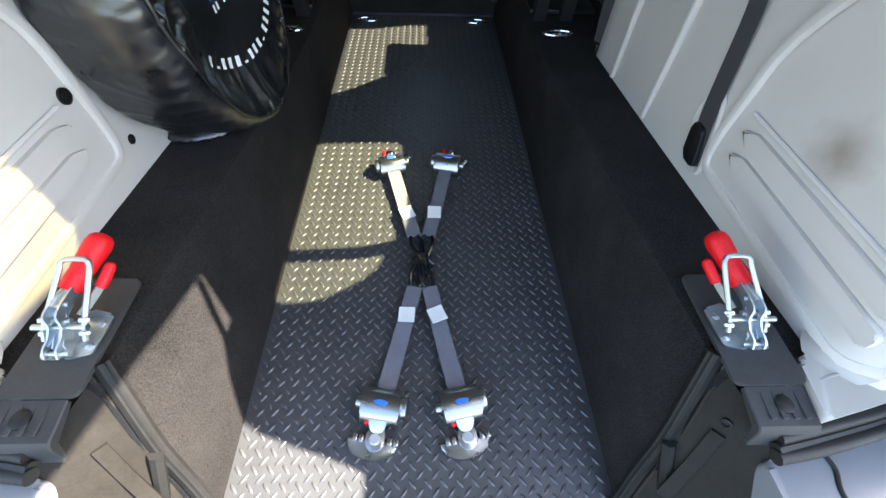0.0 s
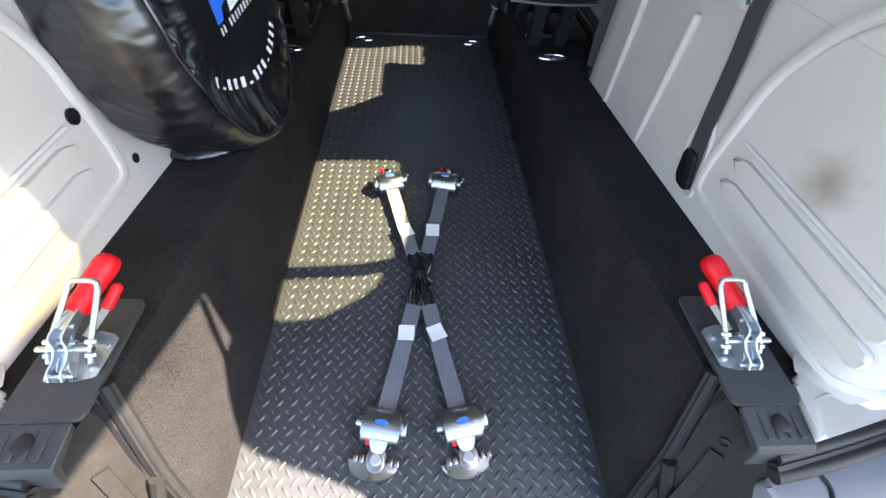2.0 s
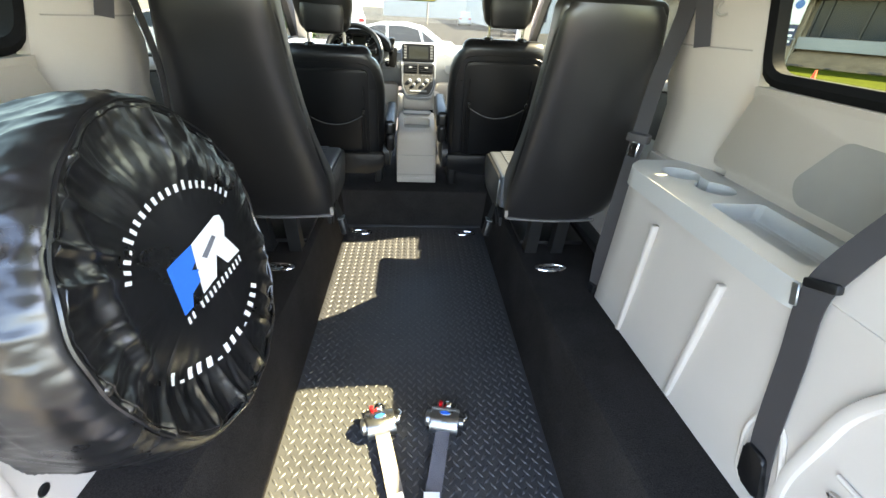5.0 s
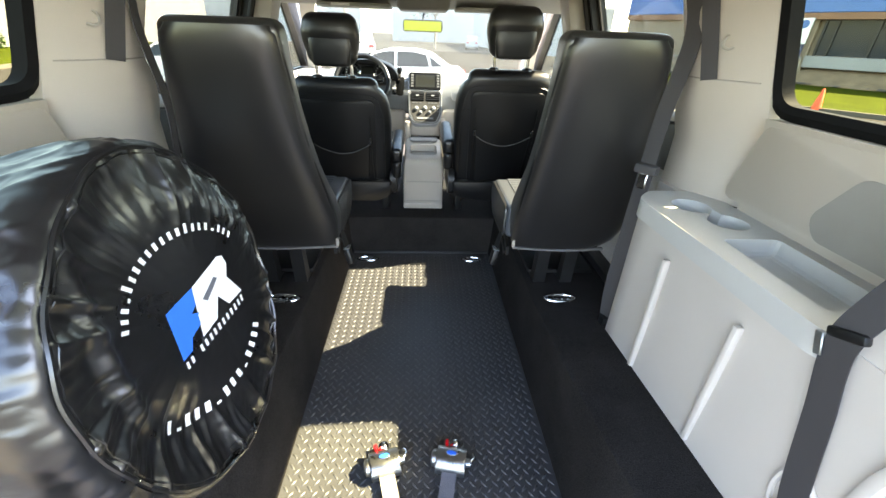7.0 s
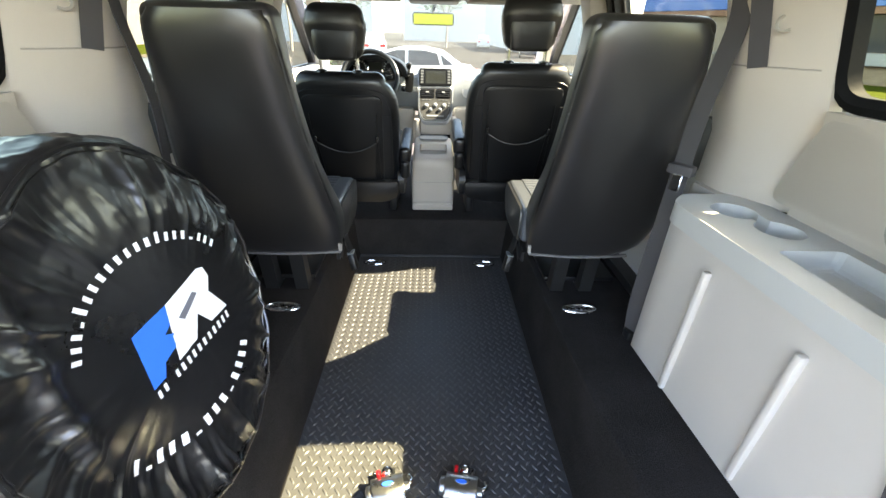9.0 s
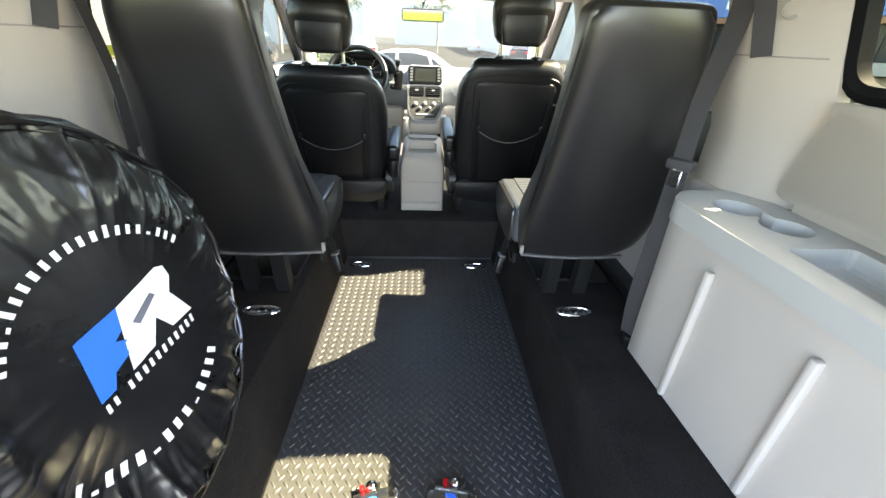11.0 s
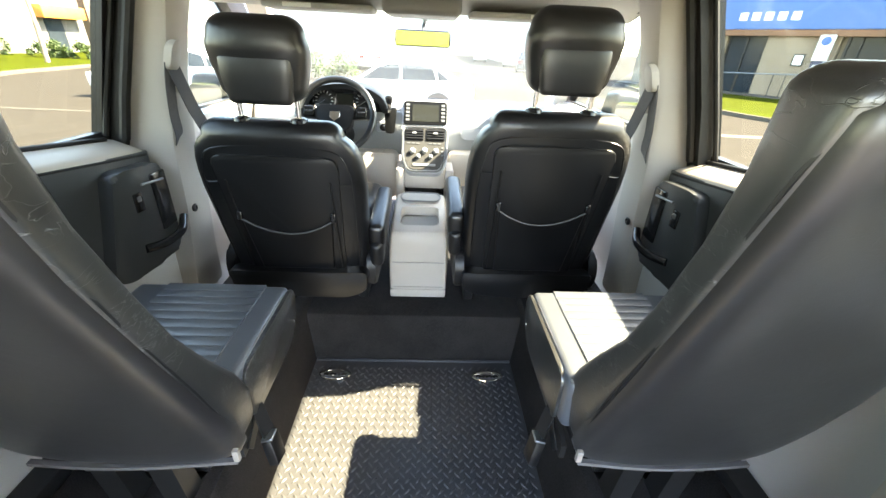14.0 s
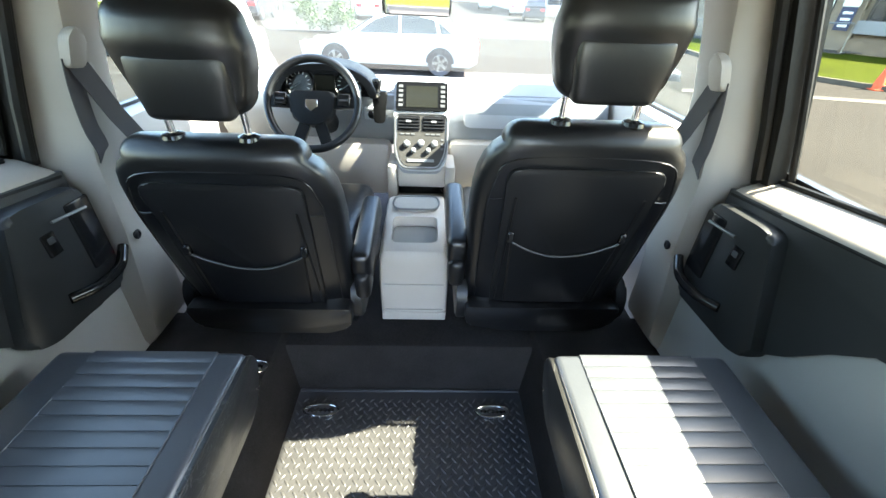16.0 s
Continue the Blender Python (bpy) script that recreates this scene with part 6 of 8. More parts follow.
    for xx in (0.475, 0.59):
        bm = B()
        box(bm, min(s * xx, s * (xx + 0.05)), max(s * xx, s * (xx + 0.05)), 2.48, 2.52, FLOOR_Z + 0.001, 0.45, 0.004)
        part("leg", bm, M_STEEL, t)
    bm = B()
    box(bm, min(s * 0.47, s * 0.76), max(s * 0.47, s * 0.76), 2.24, 2.50, FLOOR_Z + 0.0015, FLOOR_Z + 0.02, 0.004)
    part("floor_bracket", bm, M_STEEL, t)
    bm = B()
    box(bm, min(s * 0.785, s * 0.85), max(s * 0.785, s * 0.85), 1.95, 2.72, FLOOR_Z + 0.0015, FLOOR_Z + 0.042, 0.008)
    part("floor_rail", bm, M_STEEL, t)
    # buckle on its webbing stalk
    bm = B()
    strip(bm, curve_pts([(s * 0.352, 2.30, 0.49), (s * 0.340, 2.275, 0.47), (s * 0.326, 2.262, 0.43), (s * 0.318, 2.258, 0.40)], 5), 0.034, 0.004, Vector((-s * 0.9, -0.3, 0)))
    part("buckle_stalk", bm, M_STEEL, t, "black webbing stalk")
    bm = B()
    box(bm, -0.012, 0.012, -0.022, 0.022, -0.038, 0.036, 0.004, 2, Matrix.Translation((s * 0.312, 2.252, 0.368)) @ Matrix.Rotation(radians(s * 14), 4, "Y") @ Matrix.Rotation(radians(-12), 4, "X"))
    bk = part("buckle", bm, M_BLACK, t, "black belt buckle")
    bm = B()
    box(bm, -0.0135, 0.0135, -0.016, 0.016, -0.003, 0.003, 0.001, 1, Matrix.Translation((s * 0.317, 2.252, 0.404)) @ Matrix.Rotation(radians(s * 14), 4, "Y"))
    part("buckle_tongue", bm, M_ZINC, bk, "grey steel tongue")
    bm = B()
    strip(bm, [(s * 0.347, 2.22, 0.40), (s * 0.346, 2.30, 0.455), (s * 0.347, 2.40, 0.51)], 0.004, 0.03, Vector((0, -0.5, 0.85)))
    part("pivot_strip", bm, M_STEEL, t)
    bm = B()
    tube(bm, [(s * 0.356, 2.56, 0.50), (s * 0.338, 2.562, 0.502)], 0.006, 8)
    part("release_knob", bm, M_CHROME, t, "small chrome release knob")
    return t


second_row(-1)
second_row(1)


# ---- front seats ----
def front_seat(s, dz, dy, label):
    cx = s * 0.415
    t = thing("front_seat", (cx, 3.1, FRONT_Z), label, "seat", "front seats")
    def ry(z):
        """Rear face of the backrest at a height."""
        return 2.90 + dy - (z - 0.45) * 0.26
    secs = []
    for z, hw, dep in ((0.44, 0.235, 0.16), (0.55, 0.245, 0.15), (0.68, 0.25, 0.14), (0.80, 0.255, 0.135), (0.86, 0.252, 0.132), (0.90, 0.246, 0.128), (0.935, 0.234, 0.12), (0.958, 0.218, 0.114), (0.972, 0.200, 0.108)):
        z2 = z + dz * (z - 0.44) / 0.55
        secs.append((cx, ry(z2) + dep / 2, z2, hw, dep / 2))
    bm = B()
    pillow(bm, rounded(secs, 7, 0.045), 48, 4.2)
    part("backrest", bm, M_LEATHER, t)
    # rear panel and pocket
    zt = 0.92 + dz
    def rear(u, v, k):
        return Vector((cx + u, ry(v) - k, v))
    bm = B()
    prism(bm, round_poly([(-0.165, 0.47), (0.165, 0.47), (0.185, zt), (-0.185, zt)], 0.04), rear, -0.02, 0.008, 0.005, 2)
    part("rear_panel", bm, M_BLACK, t, "black moulded rear panel")
    bm = B()
    edge = [(x * 0.145, 0.70 + dz - 0.055 * (1 - x * x)) for x in [i / 6 - 1 for i in range(13)]]
    prism(bm, [(-0.125, 0.49), (0.125, 0.49)] + edge[::-1], rear, 0.004, 0.016, 0.004, 1)
    part("map_pocket", bm, M_LEATHER, t, "black map pocket")
    bm = B()
    tube(bm, [rear(u, v, 0.016) for u, v in edge], 0.0028, 6)
    part("pocket_hem", bm, M_PIPING, t)
    for u in (-0.148, 0.148):
        bm = B()
        box(bm, u - 0.008, u + 0.008, -0.012, 0.004, -0.016, 0.016, 0.003, 1, Matrix.Translation((cx, ry(0.715 + dz) - 0.008, 0.715 + dz)))
        part("bag_hook", bm, M_GLOSSBLACK, t)
        bm = B()
        tube(bm, [rear(u * 1.05, v, 0.008) for v in (0.5, 0.6, 0.72 + dz, 0.84 + dz)], 0.004, 6)
        part("panel_bead", bm, M_BLACK, t)
    # stitched seams round the back
    bm = B()
    pts = [rear(-0.215, 0.50, 0.010), rear(-0.222, 0.80, 0.010), rear(-0.212, 0.875 + dz, 0.010), rear(-0.172, 0.936 + dz, 0.009), rear(0.0, 0.948 + dz, 0.011), rear(0.172, 0.936 + dz, 0.009), rear(0.212, 0.875 + dz, 0.010), rear(0.222, 0.80, 0.010), rear(0.215, 0.50, 0.010)]
    tube(bm, curve_pts([p + Vector((0, 0.012, 0)) for p in pts], 5), 0.0025, 6)
    part("stitched_seam", bm, M_LEATHER, t)
    for u in (-1, 1):
        bm = B()
        tube(bm, [rear(u * 0.185, 0.83 + dz, -0.001), rear(u * 0.205, 0.828 + dz, -0.001), rear(u * 0.222, 0.83 + dz, -0.003)], 0.002, 6)
        part("cross_seam", bm, M_LEATHER, t)
    # headrest on two posts
    hy, hz = ry(1.0 + dz) + 0.05, 1.0 + dz
    for u in (-0.080, 0.080):
        bm = B()
        tube(bm, [(cx + u, hy, hz - 0.02), (cx + u, hy - 0.004, hz + 0.11)], 0.0075, 12)
        part("post", bm, M_CHROME, t, "chrome headrest post")
        bm = B()
        lathe(bm, [(0.023, 0.0), (0.025, 0.004), (0.023, 0.012), (0.013, 0.017)], Matrix.Translation((cx + u, hy, hz + 0.008)), 14)
        part("post_collar", bm, M_GLOSSBLACK, t)
    b0 = hz + 0.085
    hs = [(cx, hy - 0.002 - 0.5 * lean, b0 + up, hw, 0.054 + 0.5 * lean) for up, hw, lean in ((0.030, 0.114, 0.0), (0.055, 0.121, 0.004), (0.080, 0.126, 0.010), (0.105, 0.128, 0.018), (0.125, 0.126, 0.022), (0.142, 0.120, 0.018))]
    bm = B()
    pillow(bm, rounded(hs, 8, 0.05), 44, 3.2)
    hr = part("headrest", bm, M_LEATHER, t, "black leather headrest", 80)
    # smooth bulging insert on the rear
    hi = [(cx, hy - 0.040, b0 - 0.006, 0.084, 0.024), (cx, hy - 0.043, b0 + 0.03, 0.090, 0.026), (cx, hy - 0.046, b0 + 0.06, 0.094, 0.025), (cx, hy - 0.048, b0 + 0.088, 0.092, 0.022)]
    bm = B()
    pillow(bm, rounded(hi, 5, 0.016), 44, 4.5)
    part("headrest_insert", bm, M_LEATHER, hr, "smooth bulging rear insert", 80)
    # cushion, base shroud and side shield
    bm = B()
    box(bm, cx - 0.25, cx + 0.25, 2.94, 3.45, 0.46, 0.645, 0.045, 4)
    part("cushion", bm, M_LEATHER, t)
    bm = B()
    prism(bm, round_poly([(-0.235, 0.40), (-0.12, 0.375), (0.0, 0.37), (0.16, 0.37), (0.235, 0.40), (0.245, 0.49), (-0.245, 0.49)], 0.02), lambda u, v, k: Vector((cx + u, 2.90 + dy + k + (v - 0.4) * -0.2, v)), -0.035, 0.02, 0.008, 2)
    part("rear_skirt", bm, M_LEATHER, t, "black lower skirt")
    for u in (-1, 1):
        bm = B()
        prism(bm, round_poly([(2.90, 0.40), (3.40, 0.38), (3.42, 0.47), (3.05, 0.52), (2.94, 0.56), (2.89, 0.50)], 0.04), lambda a, b_, k: Vector((cx + u * k, a, b_)), 0.235, 0.268, 0.01, 3)
        part("side_shield", bm, M_BLACK, t)
        bm = B()
        box(bm, cx + u * 0.19 - 0.02, cx + u * 0.19 + 0.02, 3.06, 3.42, FRONT_Z + 0.001, 0.41, 0.006)
        part("seat_track", bm, M_STEEL, t)
    # armrest toward the aisle
    bm = B()
    R = Matrix.Translation((cx - s * 0.275, 3.02, 0.63 + dz)) @ Matrix.Rotation(radians(8), 4, "X")
    box(bm, -0.03, 0.03, -0.13, 0.20, -0.05, 0.045, 0.022, 4, R)
    part("armrest", bm, M_LEATHER, t, "padded black armrest")
    bm = B()
    box(bm, -0.024, 0.024, -0.15, -0.06, -0.12, -0.02, 0.02, 3, R)
    part("armrest_hinge", bm, M_BLACK, t)
    return t


front_seat(-1, 0.0, 0.0, "black leather driver seat with headrest and map pocket")
front_seat(1, 0.055, 0.02, "black leather passenger seat with raised headrest and map pocket")


# ---- centre console ----
co = thing("centre_console", (0.007, 3.2, FRONT_Z), "pale greige floor console with cup holders between the seats", "console")
bm = B()
prof = [(3.080, FRONT_Z + 0.001), (3.074, 0.30), (3.064, 0.42), (3.055, 0.50), (3.054, 0.535), (3.064, 0.560), (3.10, 0.578), (3.24, 0.602), (3.33, 0.612), (3.40, 0.600), (3.48, 0.56), (3.62, 0.53), (3.62, FRONT_Z + 0.001)]
rings = []
for k, (x, inset) in enumerate(((-0.122, 0.018), (-0.116, 0.006), (-0.104, 0.0), (0.104, 0.0), (0.116, 0.006), (0.122, 0.018))):
    ring = []
    for y, z in prof:
        ym = 3.32
        q = inset
        ring.append(bm.verts.new((0.007 + x * (1.0 - 0.12 * max(0, min(1, (z - 0.45) / 0.25))), y + (q if y < ym else 0), z - (q if z > 0.55 else 0))))
    rings.append(ring)
for r0, r1 in zip(rings, rings[1:]):
    for j in range(len(prof)):
        bm.faces.new((r0[j], r0[(j + 1) % len(prof)], r1[(j + 1) % len(prof)], r1[j]))
bm.faces.new(rings[0][::-1])
bm.faces.new(rings[-1])
cbody = part("console_body", bm, M_TRIM_DARKER, co, "pale greige moulded console body")
bm = B()
prism(bm, round_poly([(-0.072, 3.095), (0.088, 3.095), (0.088, 3.235), (-0.072, 3.235)], 0.025), lambda u, v, k: Vector((u, v, 0.575 + (v - 3.10) * 0.172 + k)), -0.045, 0.05)
ct = new("cut", to_mesh("cut", bm, M_TRIM_DARKER))
md = cbody.modifiers.new("cut", "BOOLEAN")
md.object, md.operation, md.solver = ct, "DIFFERENCE", "EXACT"
bpy.context.view_layer.update()
me = bpy.data.meshes.new_from_object(cbody.evaluated_get(bpy.context.evaluated_depsgraph_get()))
cbody.modifiers.clear()
cbody.data = me
me.set_sharp_from_angle(angle=radians(35))
bpy.data.objects.remove(ct)
for zz_, yy_ in ((0.420, 3.0625), (0.295, 3.0730)):
    bm = B()
    box(bm, -0.100, 0.114, yy_ - 0.0015, yy_ + 0.004, zz_ - 0.0012, zz_ + 0.0012)
    part("seam", bm, M_GRILLE, co)
bm = B()
box(bm, -0.112, 0.126, 3.072, 3.09, FRONT_Z + 0.002, FRONT_Z + 0.04, 0.004)
part("kick_strip", bm, M_TRIM_DARKER, co)
bm = B()
prism(bm, round_poly([(-0.069, 3.098), (0.085, 3.098), (0.085, 3.232), (-0.069, 3.232)], 0.023), lambda u, v, k: Vector((u, v, 0.575 + (v - 3.10) * 0.172 + k)), -0.044, -0.036)
part("rear_tray", bm, M_GRILLE, co, "grey liner of the recessed rear tray")
bm = B()
oval = round_poly([(-0.066, 3.262), (0.082, 3.262), (0.098, 3.315), (0.086, 3.372), (-0.070, 3.372), (-0.082, 3.315)], 0.035)
prism(bm, oval, lambda u, v, k: Vector((u, v, 0.6125 + k)), -0.01, 0.0035, 0.002, 1)
part("cup_tray", bm, M_GRILLE, co, "grey cup holder tray")
bm = B()
sweep(bm, [Vector((u, v, 0.617)) for u, v in oval], circle(0.004, 6), True)
part("tray_rim", bm, M_SILVER, co)
# frame that carries the slot, between console and stack
for u0, u1, z0, z1, y0 in ((-0.118, -0.078, 0.45, 0.69, 3.50), (0.122, 0.162, 0.45, 0.69, 3.50), (-0.078, 0.122, 0.590, 0.690, 3.515), (-0.078, 0.122, 0.45, 0.535, 3.505)):
    bm = B()
    box(bm, u0, u1, y0, 3.66, z0, z1, 0.010)
    part("slot_frame", bm, M_TRIM_DARKER, co)

# ---- dashboard ----
da = thing("dashboard", (0.0, 3.9, FLOOR_Z), "dark grey dashboard with centre stack, vents and steering wheel", "dashboard")
bm = B()
prism(bm, [(3.74, 0.70), (3.70, 0.78), (3.71, 0.86), (3.735, 0.915), (3.80, 0.935), (3.82, 0.72)], lambda u, v, k: Vector((k, u, v)), -0.84, 0.84, 0.012, 2)
part("lower_pad", bm, M_DASHMID, da, "mid grey lower dashboard")
bm = B()
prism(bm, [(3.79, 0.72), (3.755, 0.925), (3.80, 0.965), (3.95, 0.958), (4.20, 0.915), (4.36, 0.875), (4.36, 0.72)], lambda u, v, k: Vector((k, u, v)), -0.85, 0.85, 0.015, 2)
part("top_pad", bm, M_DASHTOP, da, "dashboard top with its sunlight painted pale")
bm = B()
box(bm, -0.80, -0.12, 3.66, 3.80, 0.48, 0.73, 0.03)
part("knee_panel", bm, M_TRIM_DARKER, da, "greige knee panel")
bm = B()
box(bm, 0.14, 0.80, 3.66, 3.80, 0.48, 0.74, 0.03)
part("glovebox", bm, M_TRIM_DARKER, da, "greige lower glovebox")
bm = B()
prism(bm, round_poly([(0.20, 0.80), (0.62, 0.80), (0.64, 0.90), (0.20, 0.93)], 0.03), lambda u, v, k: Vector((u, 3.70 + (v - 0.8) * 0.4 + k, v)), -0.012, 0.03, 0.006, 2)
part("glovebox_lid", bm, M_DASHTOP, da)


def stack(u, v, k=0.0):
    """A place on the raked face of the centre stack: u across, v up its face from its foot."""
    d = Vector((0, 0.245, 0.285)).normalized()
    n = Vector((0, -d.z, d.y))
    return Vector((0.018 + u, 3.50, 0.685)) + d * v + n * k


bm = B()
prism(bm, round_poly([(-0.085, -0.015), (0.085, -0.015), (0.112, 0.06), (0.118, 0.385), (-0.118, 0.385), (-0.112, 0.06)], 0.03), lambda u, v, k: stack(u, v, k), -0.16, 0.0, 0.008, 2)
part("stack_bezel", bm, M_STACK, da, "grey centre stack bezel")
bm = B()
rim_ = round_poly([(-0.078, -0.004), (0.078, -0.004), (0.106, 0.066), (0.110, 0.232), (-0.110, 0.232), (-0.106, 0.066)], 0.03)
tube(bm, [stack(u, v, 0.002) for u, v in rim_], 0.0042, 6, True, Vector((0, -0.76, 0.65)))
part("chrome_outline", bm, M_SILVER, da, "bright outline of the control panel")
bm = B()
prism(bm, round_poly([(-0.07, 0.005), (0.07, 0.005), (0.098, 0.07), (0.10, 0.225), (-0.10, 0.225), (-0.098, 0.07)], 0.02), lambda u, v, k: stack(u, v, k), -0.002, 0.003, 0.001, 1)
part("control_panel", bm, M_PANEL, da, "dark climate control panel")
for i, (u, v, r) in enumerate(((-0.058, 0.098, 0.014), (0.0, 0.102, 0.014), (0.056, 0.10, 0.014), (-0.030, 0.07, 0.011), (0.030, 0.07, 0.011))):
    d = Vector((0, 0.245, 0.285)).normalized()
    nrm = Vector((0, -d.z, d.y))
    bm = B()
    lathe(bm, [(r, 0.0), (r * 0.92, 0.014), (r * 0.6, 0.017)], Matrix.Translation(stack(u, v, 0.003)) @ nrm.to_track_quat("Z", "Y").to_matrix().to_4x4(), 16)
    part("knob", bm, M_KNOB, da, "round silver knob")
for j in range(3):
    bm = B()
    prism(bm, [(-0.006, -0.004), (0.006, -0.004), (0.006, 0.004), (-0.006, 0.004)], lambda u, v, k: stack(0.088 + u, 0.08 + 0.02 * j + v, k), 0.002, 0.006)
    part("button", bm, M_BUTTON, da)
for u0 in (-0.06, 0.045):
    for j in range(3):
        bm = B()
        prism(bm, [(-0.008, -0.003), (0.008, -0.003), (0.008, 0.003), (-0.008, 0.003)], lambda u, v, k: stack(u0 - 0.018 + 0.022 * j + u, 0.142 + v, k), 0.002, 0.006)
        part("button", bm, M_BUTTON, da)
bm = B()
prism(bm, [(-0.055, -0.005), (0.055, -0.005), (0.055, 0.006), (-0.055, 0.006)], lambda u, v, k: stack(u, 0.028 + v, k), 0.002, 0.007)
part("switch_bar", bm, M_KNOB, da)
for u0 in (-0.052, 0.052):
    bm = B()
    prism(bm, round_poly([(-0.046, 0.155), (0.046, 0.155), (0.046, 0.222), (-0.046, 0.222)], 0.01), lambda u, v, k: stack(u0 + u, v, k), 0.002, 0.006)
    vent = part("air_vent", bm, M_GLOSSBLACK, da, "black louvred air vent")
    for j in range(4):
        bm = B()
        prism(bm, [(-0.043, 0.0), (0.043, 0.0), (0.043, 0.004), (-0.043, 0.004)], lambda u, v, k: stack(u0 + u, 0.165 + 0.014 * j + v, k), 0.006, 0.012)
        part("louvre", bm, M_DASH, vent)
    bm = B()
    prism(bm, [(-0.010, -0.004), (0.010, -0.004), (0.010, 0.004), (-0.010, 0.004)], lambda u, v, k: stack(u0 + u, 0.192 + v, k), 0.012, 0.018)
    part("vent_tab", bm, M_KNOB, vent)
bm = B()
prism(bm, round_poly([(-0.108, 0.245), (0.108, 0.245), (0.108, 0.372), (-0.108, 0.372)], 0.012), lambda u, v, k: stack(u, v, k), 0.001, 0.008, 0.002, 1)
radio = part("radio", bm, M_RADIO, da, "radio with grey screen")
bm = B()
prism(bm, [(-0.066, 0.258), (0.066, 0.258), (0.066, 0.352), (-0.066, 0.352)], lambda u, v, k: stack(u, v, k), 0.006, 0.010)
part("screen", bm, M_SCREEN, radio, "blank grey screen")
for u0 in (-0.088, 0.088):
    for j in range(5):
        bm = B()
        prism(bm, [(-0.009, -0.006), (0.009, -0.006), (0.009, 0.006), (-0.009, 0.006)], lambda u, v, k: stack(u0 + u, 0.266 + 0.021 * j + v, k), 0.006, 0.011)
        part("radio_button", bm, M_BUTTON, radio)
# slot and tray under the stack
bm = B()
box(bm, -0.077, 0.121, 3.555, 3.64, 0.536, 0.589, 0.002)
part("storage_slot", bm, M_GLOSSBLACK, da, "black open storage slot")
# gear lever
bm = B()
tube(bm, [(-0.155, 3.62, 0.92), (-0.150, 3.575, 0.955), (-0.148, 3.555, 0.985)], 0.009, 8)
gl = part("gear_lever", bm, M_CHROME, da, "chrome gear lever")
bm = B()
pillow(bm, rounded([(-0.148, 3.55, 0.985, 0.014, 0.014), (-0.148, 3.548, 1.005, 0.018, 0.016)], 3, 0.01), 16, 2.2)
part("gear_knob", bm, M_GLOSSBLACK, gl, "black gear knob")
bm = B()
prism(bm, round_poly([(-0.022, 0.84), (0.022, 0.84), (0.03, 0.95), (-0.03, 0.95)], 0.012), lambda u, v, k: Vector((-0.150 + u, 3.585 + (v - 0.84) * 0.55 + k, v)), -0.012, 0.02, 0.004, 2)
part("gear_gate", bm, M_RADIO, da, "grey gear gate")
# instrument hood with dials
bm = B()
arch = [(0.205 * math.cos(math.pi * i / 16), 0.125 * math.sin(math.pi * i / 16) ** 0.8) for i in range(17)] + [(0.178 * math.cos(math.pi * i / 16), 0.103 * math.sin(math.pi * i / 16) ** 0.8) for i in range(16, -1, -1)]
prism(bm, arch, lambda u, v, k: Vector((-0.365 + u, 3.610 + k - v * 0.12, 0.925 + v)), 0.0, 0.17, 0.006, 2)
hood = part("instrument_hood", bm, M_DASH, da, "dark arched instrument hood")
bm = B()
prism(bm, [(0.185 * math.cos(math.pi * i / 16), 0.11 * math.sin(math.pi * i / 16) ** 0.8) for i in range(17)], lambda u, v, k: Vector((-0.365 + u, 3.64 + k, 0.925 + v)), 0.0, 0.12)
part("instrument_panel", bm, M_GLOSSBLACK, hood)
bm = B()
box(bm, -0.405, -0.325, 3.632, 3.641, 0.945, 1.005, 0.003, 1)
part("trip_display", bm, M_SCREEN, hood, "dark trip display")
for u, r in ((-0.46, 0.052), (-0.27, 0.052)):
    bm = B()
    d = Vector((0, -0.97, 0.24)).normalized()
    mt = Matrix.Translation((u, 3.628, 0.972)) @ d.to_track_quat("Z", "Y").to_matrix().to_4x4()
    lathe(bm, [(r, 0.0), (r * 1.04, 0.008), (r * 0.95, 0.012), (r * 0.9, 0.004)], mt, 28)
    dl = part("dial", bm, M_CHROME, da, "silver ringed instrument dial")
    bm = B()
    lathe(bm, [(r * 0.9, 0.003), (r * 0.9, 0.0055)], mt, 28)
    part("dial_face", bm, M_GLOSSBLACK, dl)
    for k in range(11):
        a_ = radians(-30 + 24 * k)
        bm = B()
        box(bm, r * 0.62, r * 0.82, -0.0012, 0.0012, 0.0056, 0.0066, 0, 1, mt @ Matrix.Rotation(a_, 4, "Z"))
        part("tick", bm, M_LABEL, dl)
    bm = B()
    box(bm, -0.006, r * 0.7, -0.0012, 0.0012, 0.0068, 0.008, 0, 1, mt @ Matrix.Rotation(radians(215), 4, "Z"))
    part("needle", bm, M_SILVER, dl)
# ignition switch
bm = B()
box(bm, -0.225, -0.150, 3.675, 3.715, 0.825, 0.875, 0.008)
ig = part("ignition_panel", bm, M_STACK, da)
bm = B()
lathe(bm, [(0.018, 0.0), (0.018, 0.012), (0.013, 0.014)], Matrix.Translation((-0.19, 3.677, 0.85)) @ Matrix.Rotation(radians(90), 4, "X"), 20)
part("ignition_switch", bm, M_GLOSSBLACK, ig, "round black ignition switch")
